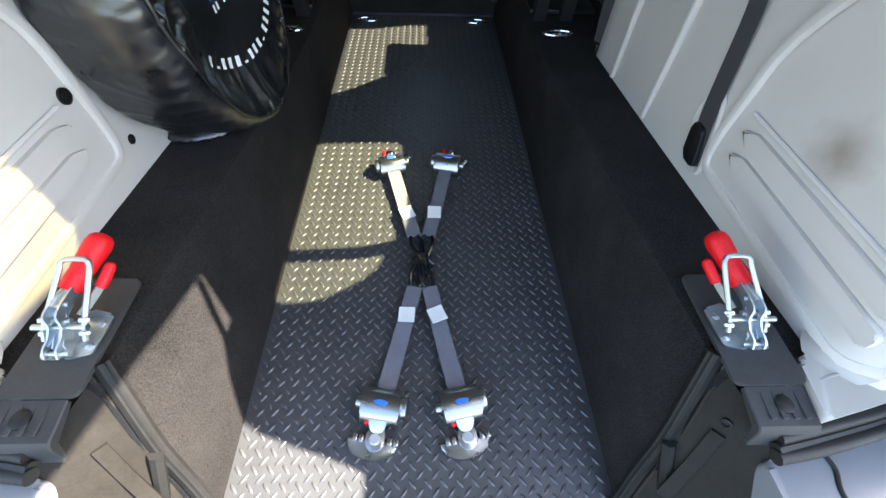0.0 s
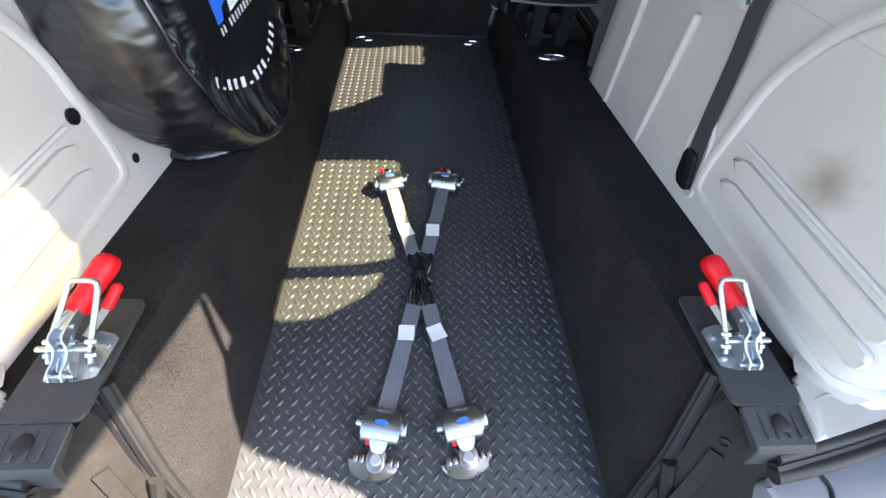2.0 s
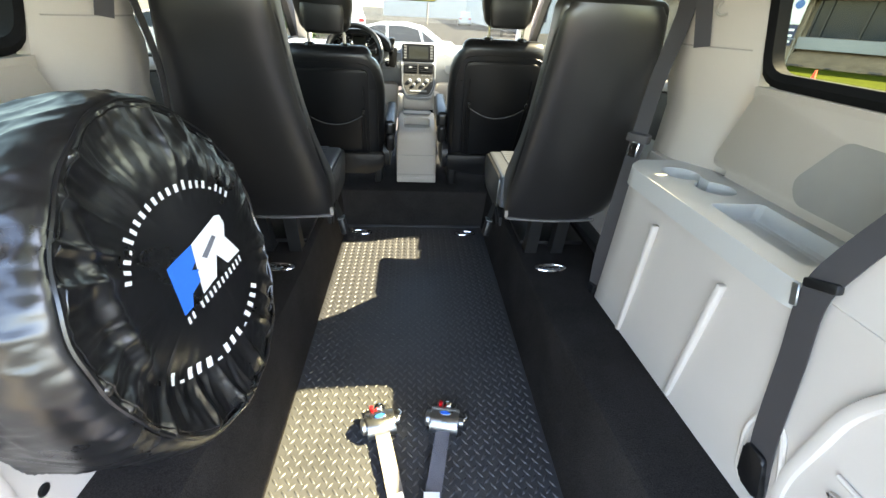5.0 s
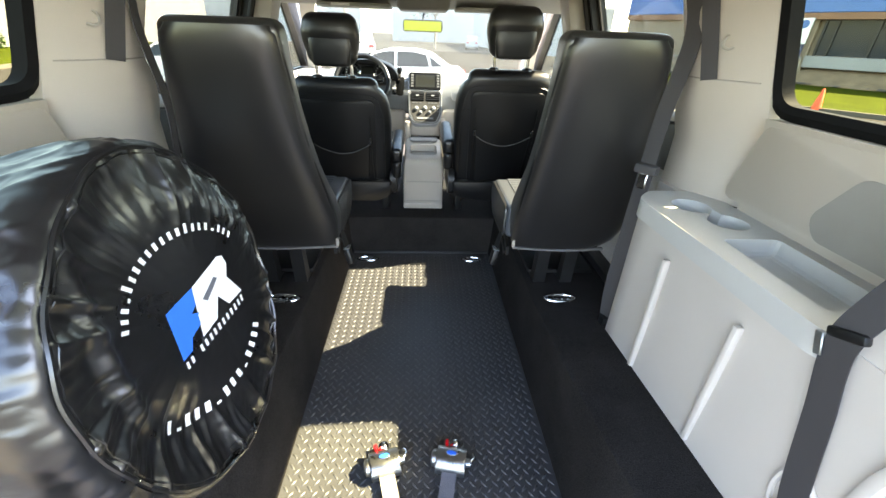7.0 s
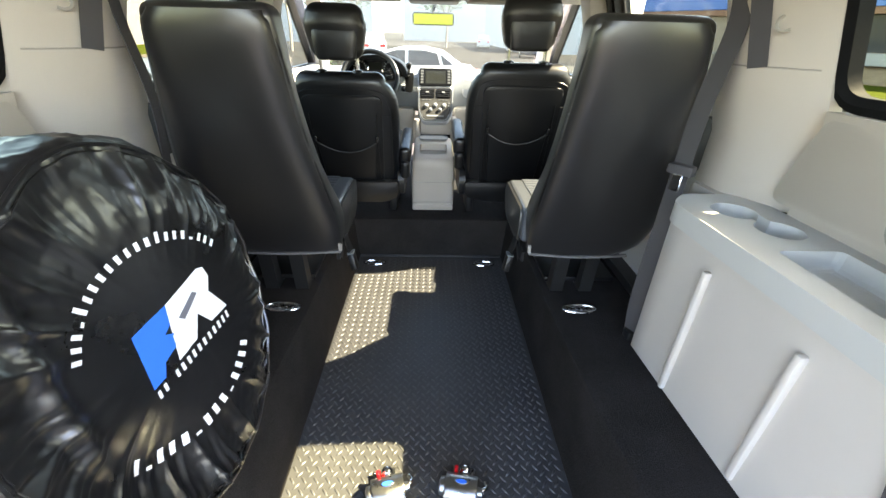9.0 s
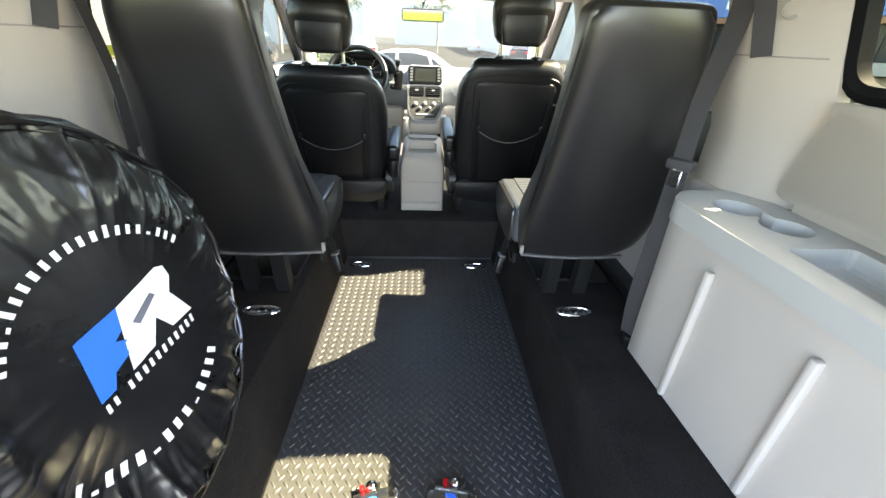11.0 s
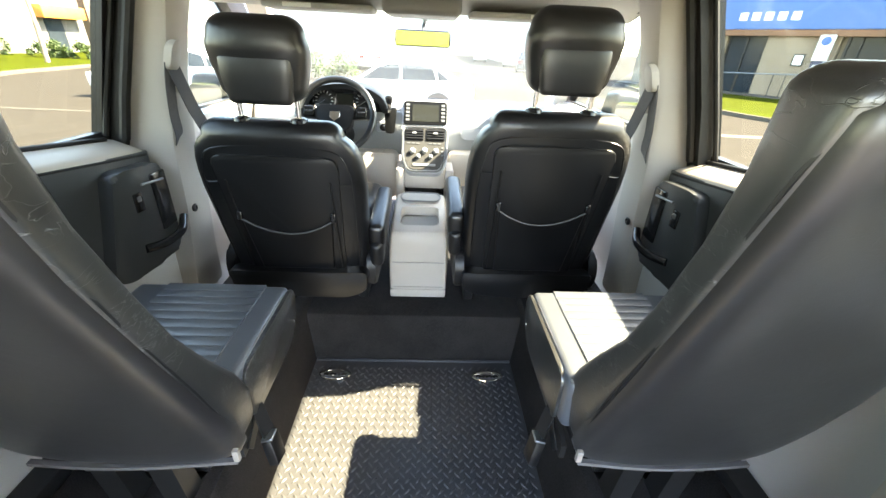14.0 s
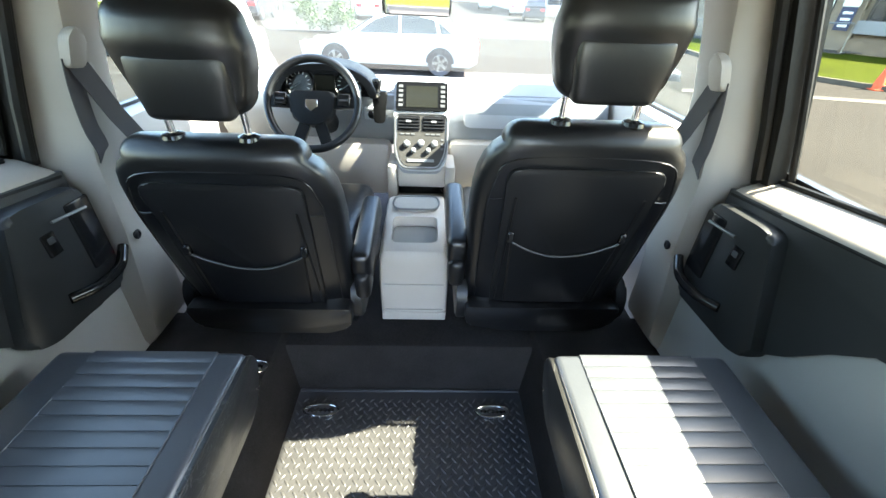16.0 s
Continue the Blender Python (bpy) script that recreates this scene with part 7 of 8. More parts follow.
# steering wheel
SW = Vector((-0.385, 3.50, 0.925))
wd = Vector((0, -0.86, 0.51)).normalized()
wm = Matrix.Translation(SW) @ wd.to_track_quat("Z", "Y").to_matrix().to_4x4()
bm = B()
tube(bm, [wm @ Vector((0.168 * math.cos(a), 0.168 * math.sin(a), 0)) for a in [2 * math.pi * i / 48 for i in range(48)]], 0.0150, 10, True, wd)
sw = part("steering_wheel", bm, M_LEATHER, da, "black leather steering wheel")
bm = B()
prism(bm, round_poly([(-0.088, 0.042), (0.088, 0.042), (0.072, -0.062), (0.0, -0.085), (-0.072, -0.062)], 0.025), lambda u, v, k: wm @ Vector((u, v, k)), -0.03, 0.02, 0.012, 3)
part("hub", bm, M_DASH, sw, "dark grey wheel hub")
for a in (0.05, math.pi - 0.05, -math.pi / 2 - 0.35, -math.pi / 2 + 0.35):
    bm = B()
    c, s_ = math.cos(a), math.sin(a)
    strip(bm, [wm @ Vector((0.06 * c, 0.06 * s_, -0.005)), wm @ Vector((0.165 * c, 0.165 * s_, -0.002))], 0.042, 0.014, wd)
    part("spoke", bm, M_BLACK, sw)
for u in (-0.116, 0.116):
    bm = B()
    box(bm, u - 0.024, u + 0.024, -0.012, 0.036, 0.004, 0.016, 0.004, 1, wm)
    pad = part("button_pad", bm, M_GLOSSBLACK, sw, "gloss black button pad with silver rim")
    bm = B()
    box(bm, u - 0.016, u + 0.016, 0.008, 0.014, 0.014, 0.019, 0.001, 1, wm)
    part("pad_button", bm, M_SILVER, pad)
bm = B()
prism(bm, [(-0.022, 0.020), (0.022, 0.020), (0.022, -0.006), (0.0, -0.024), (-0.022, -0.006)], lambda u, v, k: wm @ Vector((u, v - 0.01, k)), 0.019, 0.023, 0.001, 1)
part("emblem_plate", bm, M_CHROME, sw, "small chrome shield plate")
bm = B()
tube(bm, [SW + Vector((0, 0.02, -0.02)), SW + Vector((0, 0.22, -0.13))], 0.045, 14)
part("column_shroud", bm, M_DASH, sw)

# ---- mirror and overhead ----
mi = thing("rear_view_mirror", (0.0, 3.62, 1.30), "black framed rear view mirror hanging from the windscreen", "mirror")
bm = B()
mm = Matrix.Translation((-0.002, 3.605, 1.250)) @ Matrix.Rotation(radians(2.5), 4, "X") @ Matrix.Rotation(radians(-2), 4, "Z")
box(bm, -0.124, 0.124, -0.008, 0.03, -0.034, 0.034, 0.015, 3, mm)
part("mirror_housing", bm, M_GLOSSBLACK, mi)
bm = B()
box(bm, -0.116, 0.116, -0.0105, -0.0075, -0.027, 0.027, 0.0, 1, mm)
part("mirror_glass", bm, M_MIRROR, mi, "silver mirror glass")
bm = B()
tube(bm, curve_pts([(-0.002, 3.62, 1.265), (0.0, 3.64, 1.30), (0.02, 3.62, 1.345)], 5), 0.007, 8)
part("mirror_stem", bm, M_BLACK, mi)
oc = thing("overhead_console", (0.0, 3.36, 1.40), "grey overhead console on the headliner", "overhead console")
bm = B()
box(bm, -0.14, 0.14, 3.22, 3.475, 1.317, 1.40, 0.02, 3)
part("console_shell", bm, M_HEADPLASTIC, oc)
for s in (-1, 1):
    v = thing("sun_visor", (s * 0.38, 3.42, 1.385), "folded grey cloth sun visor against the headliner", "sun visor", "sun visors")
    bm = B()
    box(bm, s * 0.38 - 0.2, s * 0.38 + 0.2, 3.30, 3.46, 1.323, 1.345, 0.009, 3)
    part("visor_pad", bm, M_HEADLINER, v)
    bm = B()
    box(bm, s * 0.45 - 0.05, s * 0.45 + 0.05, 3.294, 3.302, 1.327, 1.341, 0.001, 1)
    part("warning_label", bm, M_LABEL, v, "pale warning label")
    # door mirror outside
    dm = thing("door_mirror", (s * 1.06, 3.80, 0.9), "black door mirror outside the front door", "door mirror", "door mirrors")
    bm = B()
    pillow(bm, rounded([(s * 1.064, 3.83, 0.866, 0.078, 0.072), (s * 1.068, 3.83, 0.945, 0.090, 0.080), (s * 1.064, 3.83, 1.022, 0.078, 0.072)], 3, 0.03), 28, 5.0)
    part("mirror_shell", bm, M_BLACK, dm)
    bm = B()
    prism(bm, round_poly([(-0.070, -0.066), (0.070, -0.066), (0.074, 0.064), (-0.070, 0.066)], 0.03), lambda u, vv, k: Vector((s * 1.066 + u, 3.745 + k - s * u * 0.04, 0.946 + vv)), -0.004, 0.012)
    part("mirror_glass", bm, M_MIRROR, dm, "silver mirror glass")
    bm = B()
    box(bm, min(s * 0.94, s * 1.06), max(s * 0.94, s * 1.06), 3.80, 3.87, 0.85, 0.90, 0.012)
    part("mirror_foot", bm, M_BLACK, dm)


# ---- outside: car park, lawns, buildings, cars ----
GZ = -0.60
FAR = 1.157                # the yard's plan is drawn about the van and enlarged by this


def fx(x):
    return x * FAR


def fy(y):
    return 1.74 + (y - 1.74) * FAR


def fz(z):
    return 1.30 + (z - 1.30) * FAR


def yard_box(bm, x0, x1, y0, y1, z0, z1, bevel=0.0, segs=2):
    return box(bm, fx(x0), fx(x1), fy(y0), fy(y1), z0 if z0 <= GZ + 0.01 else fz(z0), fz(z1), bevel, segs)
bm = B()
n = 48
c = [bm.verts.new((900 * math.cos(2 * math.pi * i / n), 900 * math.sin(2 * math.pi * i / n), GZ)) for i in range(n)]
bm.faces.new(c)
structure("ground", bm, M_ASPHALT, "sun bleached asphalt car park", "ground")


def bed(name, outline, material, h, label, kerb=True):
    bm = B()
    prism(bm, outline, lambda u, v, k: Vector((u, v, GZ + k)), 0.002, h)
    ob = structure(name, bm, material, label, name)
    if kerb:
        bm = B()
        sweep(bm, [Vector((u, v, GZ + h * 0.5)) for u, v in outline], [(-0.09, -h * 0.5), (0.09, -h * 0.5), (0.08, h * 0.5 + 0.015), (-0.09, h * 0.5 + 0.015)], True)
        part("kerb", bm, M_CONCRETE, ob, "pale concrete kerb")
    return ob


bed("lawn_right", round_poly([(10.9, 17.9), (11.8, 14.7), (15.0, 10.7), (23, 4.4), (31, 2), (31, 5), (15.6, 29.4), (12.6, 29.4)], 1.5, 6), M_GRASS, 0.12, "bright green mown lawn with a concrete kerb")
bed("lawn_left", round_poly([(-16.5, 18.3), (-17.1, 20.2), (-17.3, 22.4), (-17.8, 25.5), (-18.5, 50), (-46, 50), (-46, 5), (-25, 7), (-18, 13)], 1.0, 4), M_GRASS, 0.12, "green lawn with a concrete kerb")
bed("lawn_rear", [(-30, -40), (40, -40), (40, -9), (-30, -12)], M_GRASS, 0.12, "green lawn behind the van with a concrete kerb")
bm = B()
box(bm, -46, -6.0, 12.0, 12.2, GZ + 0.002, GZ + 0.006)
structure("road_marking_left", bm, M_LINE, "worn white line on the asphalt", "road marking")
bm = B()
prism(bm, [(5.0, 11.3), (8.0, 11.0), (11.0, 10.5), (16.0, 6.6), (22.0, 2.5), (22.0, 2.15), (16.0, 6.2), (11.0, 10.0), (8.0, 10.6), (5.0, 10.9)], lambda u, v, k: Vector((fx(u), fy(v), GZ + k)), 0.002, 0.008)
structure("road_marking_right", bm, M_CONCRETE, "pale concrete gutter strip beside the kerb", "gutter")

# traffic cone
cn = thing("traffic_cone", (12.7, 13.6, GZ), "orange traffic cone standing by the kerb", "traffic cone")
bm = B()
lathe(bm, [(0.17, 0.03), (0.15, 0.04), (0.03, 0.70), (0.02, 0.71)], Matrix.Translation((12.7, 13.6, GZ)), 20)
part("cone_body", bm, M_CONE, cn)
bm = B()
box(bm, 12.5, 12.9, 13.4, 13.8, GZ + 0.001, GZ + 0.035, 0.01)
part("cone_base", bm, M_CONE, cn)

# building to the right, its front turned to the van
FU, FN = Vector((0.534, -0.8455, 0)), Vector((0.8455, 0.534, 0))
FO = Vector((19.5, 24.95, 0))


def front(u, n_, z):
    """A place on the office front: u along it, n_ metres into the building, z."""
    return FO + FU * u + FN * n_ + Vector((0, 0, z))


def fbox(bm, u0, u1, n0, n1, z0, z1, bevel=0.0):
    return prism(bm, [(u0, z0), (u1, z0), (u1, z1), (u0, z1)], lambda u, v, k: front(u, k, v), n0, n1, bevel, 1)


bd = thing("office_building", front(4, 3, GZ), "tan stucco office front with blue fascia and dark glass", "building")
bm = B()
fbox(bm, -9, 24, 0.35, 9, GZ, 5.4)
part("wall", bm, M_FACADE, bd)
bm = B()
fbox(bm, -1.35, 1.85, 0.0, 0.36, GZ, 2.52, 0.02)
part("pier", bm, M_FACADE, bd)
bm = B()
fbox(bm, -9, -3.4, 0.0, 0.36, GZ, 2.52, 0.02)
part("pier", bm, M_FACADE, bd)
bm = B()
fbox(bm, -9, 24, -0.3, 0.4, 2.82, 5.5, 0.03)
fas = part("fascia", bm, M_AWNING, bd, "blue fascia panel")
bm = B()
fbox(bm, -9, 24, -0.26, 0.4, 2.52, 2.818)
part("soffit", bm, M_SOFFIT, bd, "brown soffit edge")
for k in range(5):
    bm = B()
    fbox(bm, -3.0 + 0.62 * k, -2.6 + 0.62 * k, -0.33, -0.305, 3.25, 3.65, 0.005)
    part("sign_bar", bm, M_WHITE, fas, "plain white sign bar")
bm = B()
fbox(bm, -3.35, -1.4, 0.28, 0.34, GZ + 0.1, 2.6)
dr = part("entrance_glass", bm, G_CAR, bd, "dark entrance glass")
for u in (-3.35, -2.4, -1.4):
    bm = B()
    fbox(bm, u - 0.04, u + 0.04, 0.2, 0.3, GZ + 0.1, 2.6)
    part("mullion", bm, M_STEEL, dr)
for k in range(5):
    u = 2.1 + 4.3 * k
    bm = B()
    fbox(bm, u, u + 3.7, 0.26, 0.34, 0.88, 2.6)
    wd_ = part("window", bm, G_CAR, bd, "dark office window")
    for uu in (u, u + 0.5, u + 2.1, u + 3.7):
        bm = B()
        fbox(bm, uu - 0.05, uu + 0.05, 0.16, 0.30, 0.86, 2.6)
        part("mullion", bm, M_STEEL, wd_)
    bm = B()
    fbox(bm, u - 0.28, u + 4.0, -0.06, 0.36, 0.30, 0.86, 0.01)
    part("sill_wall", bm, M_SILLWALL, wd_, "pale low sill wall")
bm = B()
fbox(bm, 0.14, 0.66, -0.05, -0.01, 1.08, 1.70, 0.005)
nb = part("notice_board", bm, M_STEEL, bd, "dark framed notice")
bm = B()
fbox(bm, 0.20, 0.60, -0.062, -0.045, 1.15, 1.63)
part("sheet", bm, M_LABEL, nb, "white sheet")
sg = thing("sign_panel", front(1.4, -0.3, GZ), "white and blue upright sign panel beside the entrance", "sign")
bm = B()
fbox(bm, 1.06, 1.70, -0.40, -0.32, 1.40, 2.58, 0.005)
part("panel", bm, M_LABEL, sg)
bm = B()
fbox(bm, 1.10, 1.68, -0.40, -0.32, 0.40, 1.38, 0.005)
part("lower_panel", bm, M_SIGNBLUE, sg, "blue lower panel")
bm = B()
lathe(bm, [(0.2, 0.0), (0.2, 0.02)], Matrix.Translation(front(1.38, -0.41, 2.3)) @ FN.to_track_quat("Z", "Y").to_matrix().to_4x4(), 24)
part("round_mark", bm, M_AWNING, sg, "round blue mark")
for k in range(3):
    bm = B()
    fbox(bm, 1.22, 1.60, -0.415, -0.395, 0.55 + 0.27 * k, 0.66 + 0.27 * k)
    part("printed_bar", bm, M_WHITE, sg)
# gravel slope between lawn and building
bm = B()
prism(bm, [(-1.15, GZ + 0.05), (-1.15, GZ + 0.15), (-0.6, GZ + 0.42), (0.34, 0.30), (0.34, GZ + 0.05)], lambda u, v, k: front(k, u, v), 1.9, 22)
structure("gravel_bed", bm, M_GRAVEL, "tan gravel slope along the office front", "gravel bed")
bm = B()
prism(bm, [(-9.0, -1.95), (2.3, -1.95), (2.3, -1.16), (1.88, -1.16), (1.88, 0.34), (-9.0, 0.34)], lambda u, v, k: front(u, v, k), GZ + 0.05, GZ + 0.14)
structure("pavement", bm, M_CONCRETE, "pale concrete ramp path along the office front", "pavement")
rnd = random.Random(8)
rk = thing("stones", front(5, -2.4, GZ), "loose pale stones along the gravel edge", "stones")
tagged(rk, "loose pale stones along the gravel edge", "stones", kind="stuff")
bm = B()
for k in range(60):
    c_ = front(rnd.uniform(1.5, 12), -1.15 + rnd.uniform(-0.2, 0.25), GZ + 0.17)
    r_ = rnd.uniform(0.05, 0.14)
    lathe(bm, [(r_ * 0.6, -r_ * 0.4), (r_, 0.0), (r_ * 0.5, r_ * 0.5)], Matrix.Translation(c_) @ Matrix.Rotation(rnd.uniform(0, 6), 4, "Z"), 6)
part("stone_row", bm, M_CONCRETE, rk)
rl = thing("handrail", front(0, -1.2, GZ), "grey tubular handrail beside the ramp", "handrail")
bm = B()
tube(bm, [front(-6.0, -1.6, 0.42), front(-2.0, -1.6, 0.60), front(2.15, -1.6, 0.76), front(2.2, -1.6, GZ + 0.12)], 0.032, 8)
part("rail", bm, M_ALU, rl)
for u in (-5.4, -3.6, -1.6, 0.1, 0.65):
    bm = B()
    tube(bm, [front(u, -1.6, GZ + 0.1), front(u, -1.6, 0.668 + u * 0.040)], 0.022, 8)
    part("rail_post", bm, M_STEEL, rl)

# building to the left
bl = thing("office_building", (-40, 40, GZ), "dark grey building with an orange awning behind the lawn", "building")
bm = B()
box(bm, -60, -27, 18, 60, GZ, 5.0)
part("wall", bm, M_STUCCODARK, bl)
bm = B()
box(bm, -27.02, -26.2, 33.6, 37.4, 1.72, 2.5, 0.03)
part("awning", bm, M_ORANGE, bl, "orange awning")
bm = B()
box(bm, -27.06, -26.96, 34.4, 35.9, GZ, 1.72)
part("door", bm, G_CAR, bl, "dark entrance")
bm = B()
box(bm, -27.05, -26.5, 38.0, 38.6, GZ, 4.9)
part("pier", bm, M_STUCCO, bl)
# far pale buildings ahead
for x0, x1, y0, h, lab in ((-40, -8, 62, 6.5, "pale building far across the car park"), (9.5, 16, 44, 6.0, "white building beside the car park lane"), (-6, 40, 95, 7.0, "pale building at the end of the lane")):
    b = thing("far_building", (fx((x0 + x1) / 2), fy(y0 + 6), GZ), lab, "building")
    bm = B()
    yard_box(bm, x0, x1, y0, y0 + (40 if x0 == 9.5 else 12), GZ, h)
    part("wall", bm, M_FARWALL, b)
    for k in range(int((x1 - x0) / 4) if x0 > 0 else 0):
        bm = B()
        yard_box(bm, x0 + 1 + 4 * k, x0 + 3.2 + 4 * k, y0 - 0.05, y0, 0.6, 2.6)
        part("window", bm, G_CAR, b)


def foliage(name, at, spread, count, size, seed, label, category, trunk=None):
    """Leaves as small bent quads scattered in uneven clumps."""
    rnd = random.Random(seed)
    at = (fx(at[0]), fy(at[1]), fz(at[2]))
    t = thing(name, (at[0], at[1], GZ), label, category)
    clumps = [(rnd.uniform(-1, 1) * spread[0], rnd.uniform(-1, 1) * spread[1], rnd.uniform(-0.9, 1) * spread[2]) for _ in range(26)]
    verts, faces = [], []
    for i in range(count):
        c = clumps[rnd.randrange(len(clumps))]
        rr = 0.33 * min(spread[2] * 1.4, spread[0])
        p = [at[k] + c[k] + rnd.gauss(0, rr * 0.6) for k in range(3)]
        p[2] = max(p[2], GZ + 0.12)
        a, b = Vector((rnd.gauss(0, 1), rnd.gauss(0, 1), rnd.gauss(0, 1))).normalized(), Vector((rnd.gauss(0, 1), rnd.gauss(0, 1), rnd.gauss(0, 1))).normalized()
        k = len(verts)
        pv = Vector(p)
        sz = size * rnd.uniform(0.6, 1.3)
        verts += [pv - a * sz, pv + b * sz * 0.6, pv + a * sz, pv - b * sz * 0.6]
        faces.append((k, k + 1, k + 2, k + 3))
    me = bpy.data.meshes.new("crown")
    me.from_pydata(verts, [], faces)
    me.materials.append(M_LEAF)
    ob = new("crown", me)
    link_parent(ob, t)
    if trunk:
        r, hgt = trunk
        bm = B()
        P = [Vector((at[0], at[1], GZ)), Vector((at[0] + 0.1, at[1], GZ + hgt * 0.5)), Vector((at[0], at[1] + 0.1, GZ + hgt))]
        for i, (p0, p1) in enumerate(zip(P, P[1:])):
            tube(bm, [p0, p1], r * (1 - 0.25 * i), 10)
        part("trunk", bm, M_BARK, t)
        for j in range(5):
            bm = B()
            a = j * 1.3
            tube(bm, [P[2] - Vector((0, 0, 0.3)), P[2] + Vector((math.cos(a) * spread[0] * 0.6, math.sin(a) * spread[1] * 0.6, spread[2] * 0.8))], r * 0.35, 6)
            part("limb", bm, M_BARK, t)
    return t


foliage("hedge", (-4.2, 21.0, 0.30), (1.5, 0.5, 0.45), 2600, 0.075, 1, "clipped green hedge beyond the white car", "hedge")
foliage("hedge", (-19.3, 25.3, 0.10), (1.7, 0.5, 0.38), 3000, 0.085, 2, "green hedge in front of the dark building", "hedge")
foliage("hedge", (-23.3, 25.2, 0.10), (1.6, 0.5, 0.38), 2200, 0.085, 3, "green hedge in front of the dark building", "hedge")
foliage("tree", (-17.2, 21.97, 4.6), (1.8, 1.8, 1.3), 2600, 0.10, 4, "slim pale-barked tree on the lawn", "tree", (0.11, 4.0))
foliage("tree", (-6.5, 40.0, 5.0), (2.4, 2.4, 1.8), 2600, 0.13, 5, "leafy tree behind the parked cars", "tree", (0.14, 4.0))
foliage("tree", (-11.0, 36.0, 4.6), (2.2, 2.2, 1.7), 2400, 0.13, 6, "leafy tree behind the parked cars", "tree", (0.14, 3.8))
foliage("tree", (1.5, 52.0, 5.0), (2.6, 2.4, 1.8), 2200, 0.15, 7, "leafy tree at the end of the lane", "tree", (0.14, 4.0))


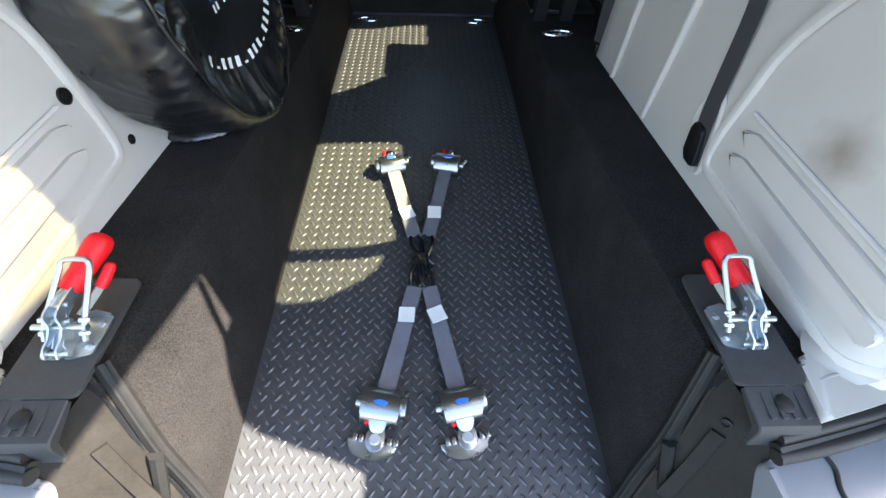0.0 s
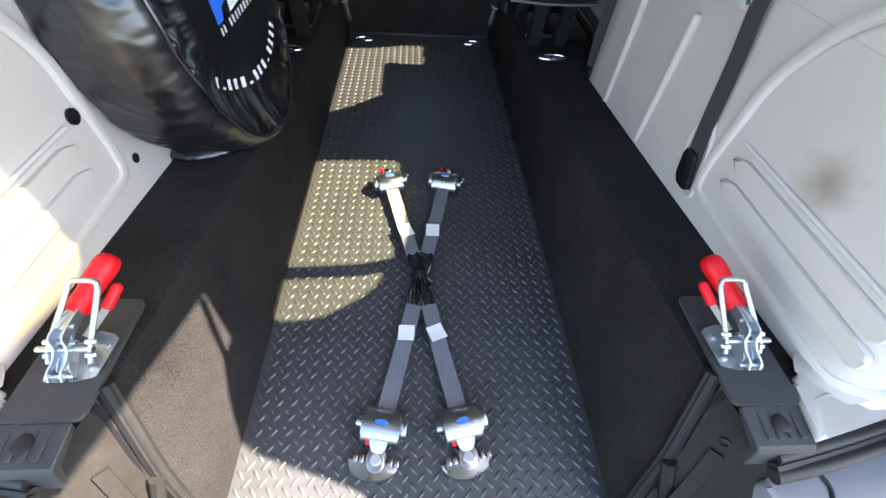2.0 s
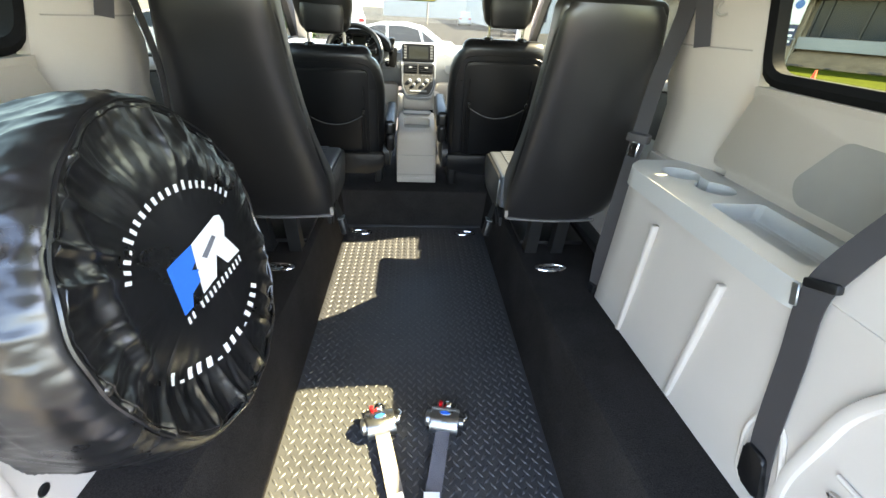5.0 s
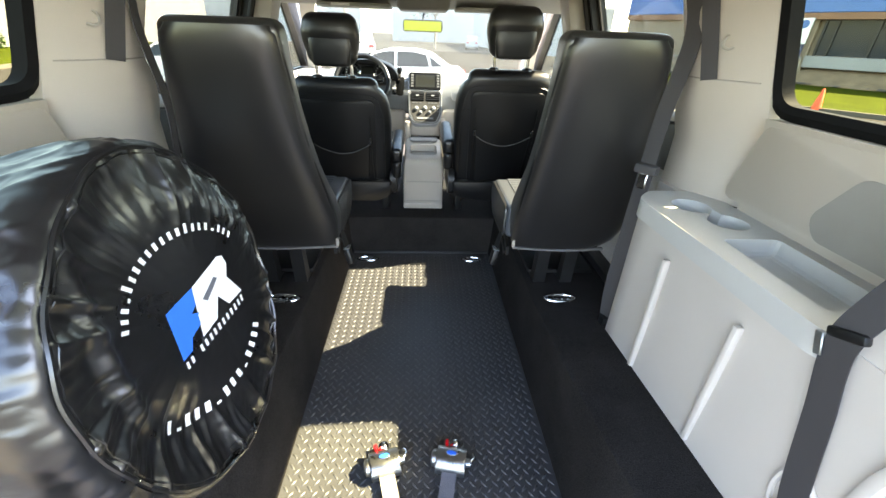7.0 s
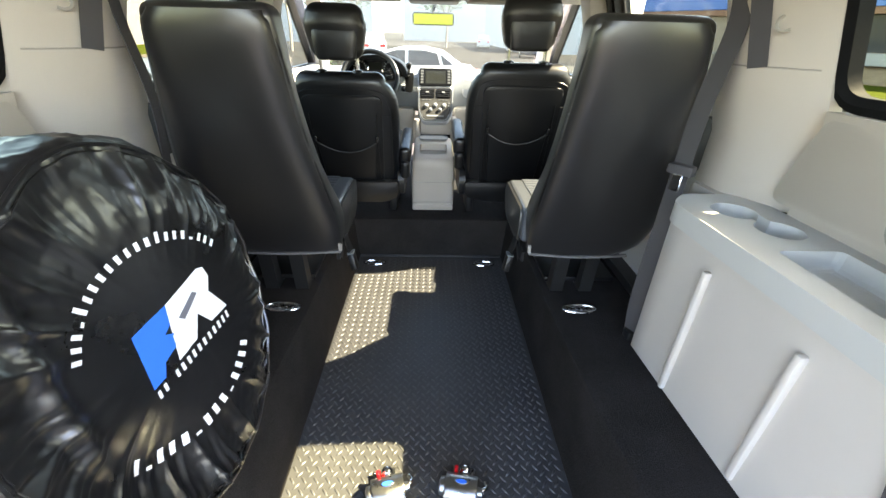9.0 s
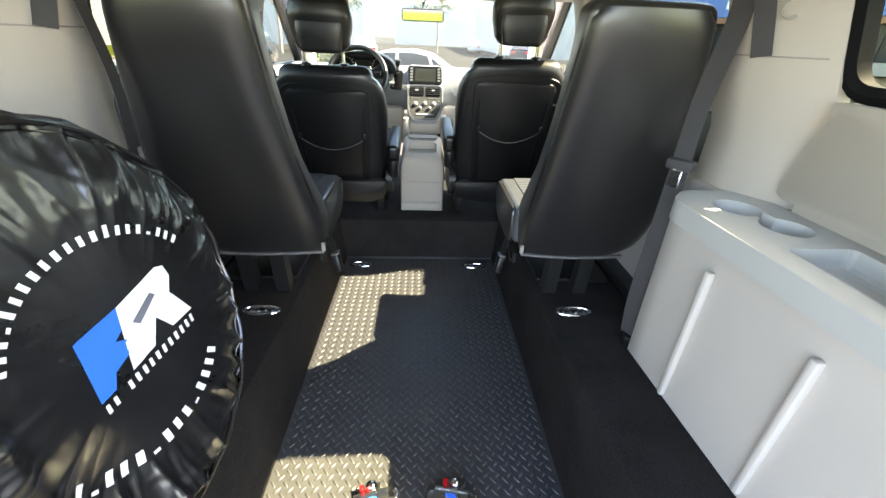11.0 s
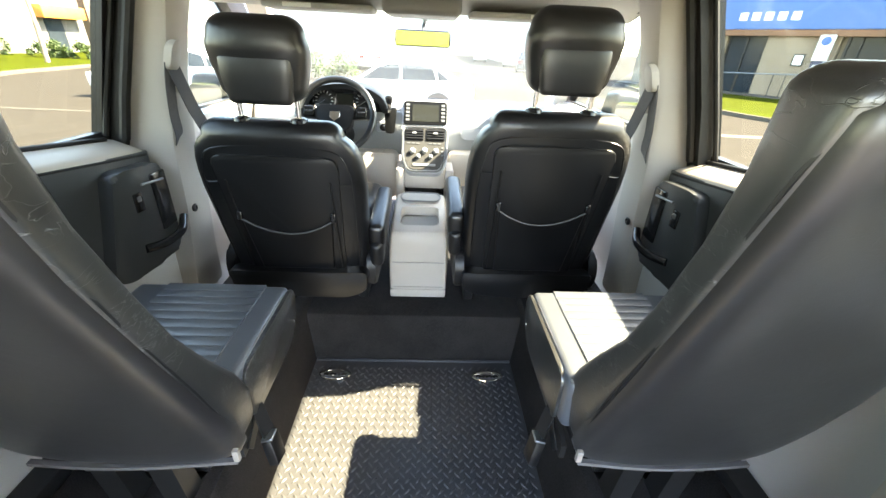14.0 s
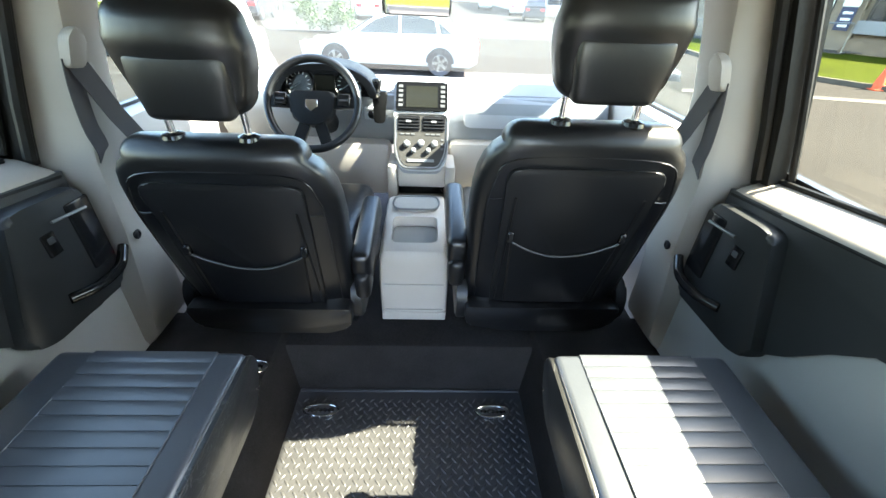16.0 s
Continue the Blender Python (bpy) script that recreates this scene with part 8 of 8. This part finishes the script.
def car(at, yaw, paint, label, suv=False, group="parked cars"):
    """A parked car, its nose along +x before turning."""
    t = thing("car", at, label, "car", group)
    m = Matrix.Translation(at) @ Matrix.Rotation(radians(yaw), 4, "Z")
    h = 1.70 if suv else 1.42
    k = h / 1.42
    body = [(2.25, 0.30), (2.28, 0.52), (2.15, 0.68), (1.35, 0.84), (0.95, 0.90), (-1.45, 0.94), (-2.10, 0.93), (-2.28, 0.80), (-2.28, 0.35), (-2.1, 0.22), (2.1, 0.22)]
    cab = [(1.05, 0.88), (0.35, 1.30), (-0.05, 1.40), (-0.75, 1.41), (-1.25, 1.32), (-1.85, 0.93)] if not suv else [(1.05, 0.88), (0.55, 1.30), (0.2, 1.40), (-1.4, 1.41), (-2.0, 1.35), (-2.22, 0.93)]
    bm = B()
    prism(bm, [(u, v * k) for u, v in body], lambda u, v, w: m @ Vector((u, w, v)), -0.86, 0.86, 0.07, 3)
    part("body", bm, paint, t)
    bm = B()
    prism(bm, [(u, v * k) for u, v in cab], lambda u, v, w: m @ Vector((u, w * (1 - 0.16 * max(0, (v / k - 0.9) / 0.5)), v)), -0.80, 0.80, 0.05, 3)
    part("cabin", bm, paint, t)
    sides = [[(0.78, 0.94), (0.33, 1.24), (0.02, 1.33), (-0.25, 1.34), (-0.25, 0.95)], [(-0.33, 0.95), (-0.33, 1.34), (-0.78, 1.34), (-1.15, 1.27), (-1.25, 0.97)], [(-1.32, 0.97), (-1.24, 1.25), (-1.62, 0.99)]]
    for w0 in (-1, 1):
        for poly in sides:
            bm = B()
            prism(bm, [(u, v * k) for u, v in poly], lambda u, v, w: m @ Vector((u, w0 * (w + 0.80 * (1 - 0.16 * max(0, (v / k - 0.9) / 0.5))), v)), -0.02, 0.004)
            part("window", bm, G_CAR, t, "dark car window")
    bm = B()
    prism(bm, [(1.02, 0.93 * k), (0.40, 1.30 * k), (0.37, 1.28 * k), (0.98, 0.91 * k)], lambda u, v, w: m @ Vector((u + 0.012, w, v)), -0.68, 0.68)
    part("windscreen", bm, G_CAR, t)
    for u in (1.38, -1.32):
        for w0 in (-1, 1):
            bm = B()
            mw = m @ Matrix.Translation((u, w0 * 0.80, 0.32)) @ Matrix.Rotation(radians(-90 * w0), 4, "X")
            lathe(bm, [(0.20, -0.09), (0.30, -0.09), (0.32, -0.06), (0.32, 0.05), (0.30, 0.075), (0.21, 0.08)], mw, 28)
            wh = part("wheel", bm, M_TYRE, t, "black tyre")
            bm = B()
            lathe(bm, [(0.205, 0.0), (0.21, 0.078), (0.19, 0.082), (0.17, 0.06)], mw, 24)
            part("rim", bm, M_ALU, wh, "silver rim")
            for j in range(5):
                bm = B()
                a = j * 2 * math.pi / 5
                strip(bm, [mw @ Vector((0.02 * math.cos(a), 0.02 * math.sin(a), 0.078)), mw @ Vector((0.19 * math.cos(a), 0.19 * math.sin(a), 0.082))], 0.07, 0.02, (mw.to_3x3() @ Vector((0, 0, 1))))
                part("spoke", bm, M_ALU, wh)
            bm = B()
            prism(bm, [(0.37 * math.cos(a), 0.37 * math.sin(a)) for a in [math.pi * i / 10 for i in range(11)]], lambda uu, vv, w: m @ Vector((u + uu, w0 * w, 0.32 + vv)), 0.80, 0.866)
            part("wheel_arch", bm, M_TYRE, t)
    for w0 in (-0.6, 0.6):
        bm = B()
        box(bm, 2.18, 2.27, w0 - 0.18, w0 + 0.18, 0.56 * k, 0.66 * k, 0.02, 2, m)
        part("headlight", bm, M_LABEL, t)
        bm = B()
        box(bm, -2.29, -2.20, w0 - 0.16, w0 + 0.16, 0.66 * k, 0.80 * k, 0.02, 2, m)
        part("tail_light", bm, M_RED, t, "red tail light")
    return t


car(Vector((-0.97, 14.1, GZ)), 176, M_CARWHITE, "white sedan parked side-on across the lane")
car(Vector((fx(-6.6), fy(13.4), GZ)), 178, M_CARWHITE, "white sedan parked behind the first white car")
car(Vector((fx(7.6), fy(36.0), GZ)), 80, M_CARDARK, "dark parked hatchback beside the white building", True)
car(Vector((fx(7.9), fy(44.0), GZ)), 80, M_CARWHITE, "white parked van along the lane", True)
car(Vector((fx(6.2), fy(56.0), GZ)), 85, M_CARWHITE, "white parked car far down the lane", True)
car(Vector((fx(-4.0), fy(31.0), GZ)), 100, M_CARWHITE, "pale parked car behind the hedge", True)
car(Vector((fx(-9.5), fy(27.0), GZ)), 95, M_CARDARK, "dark parked car beside the trees", True)
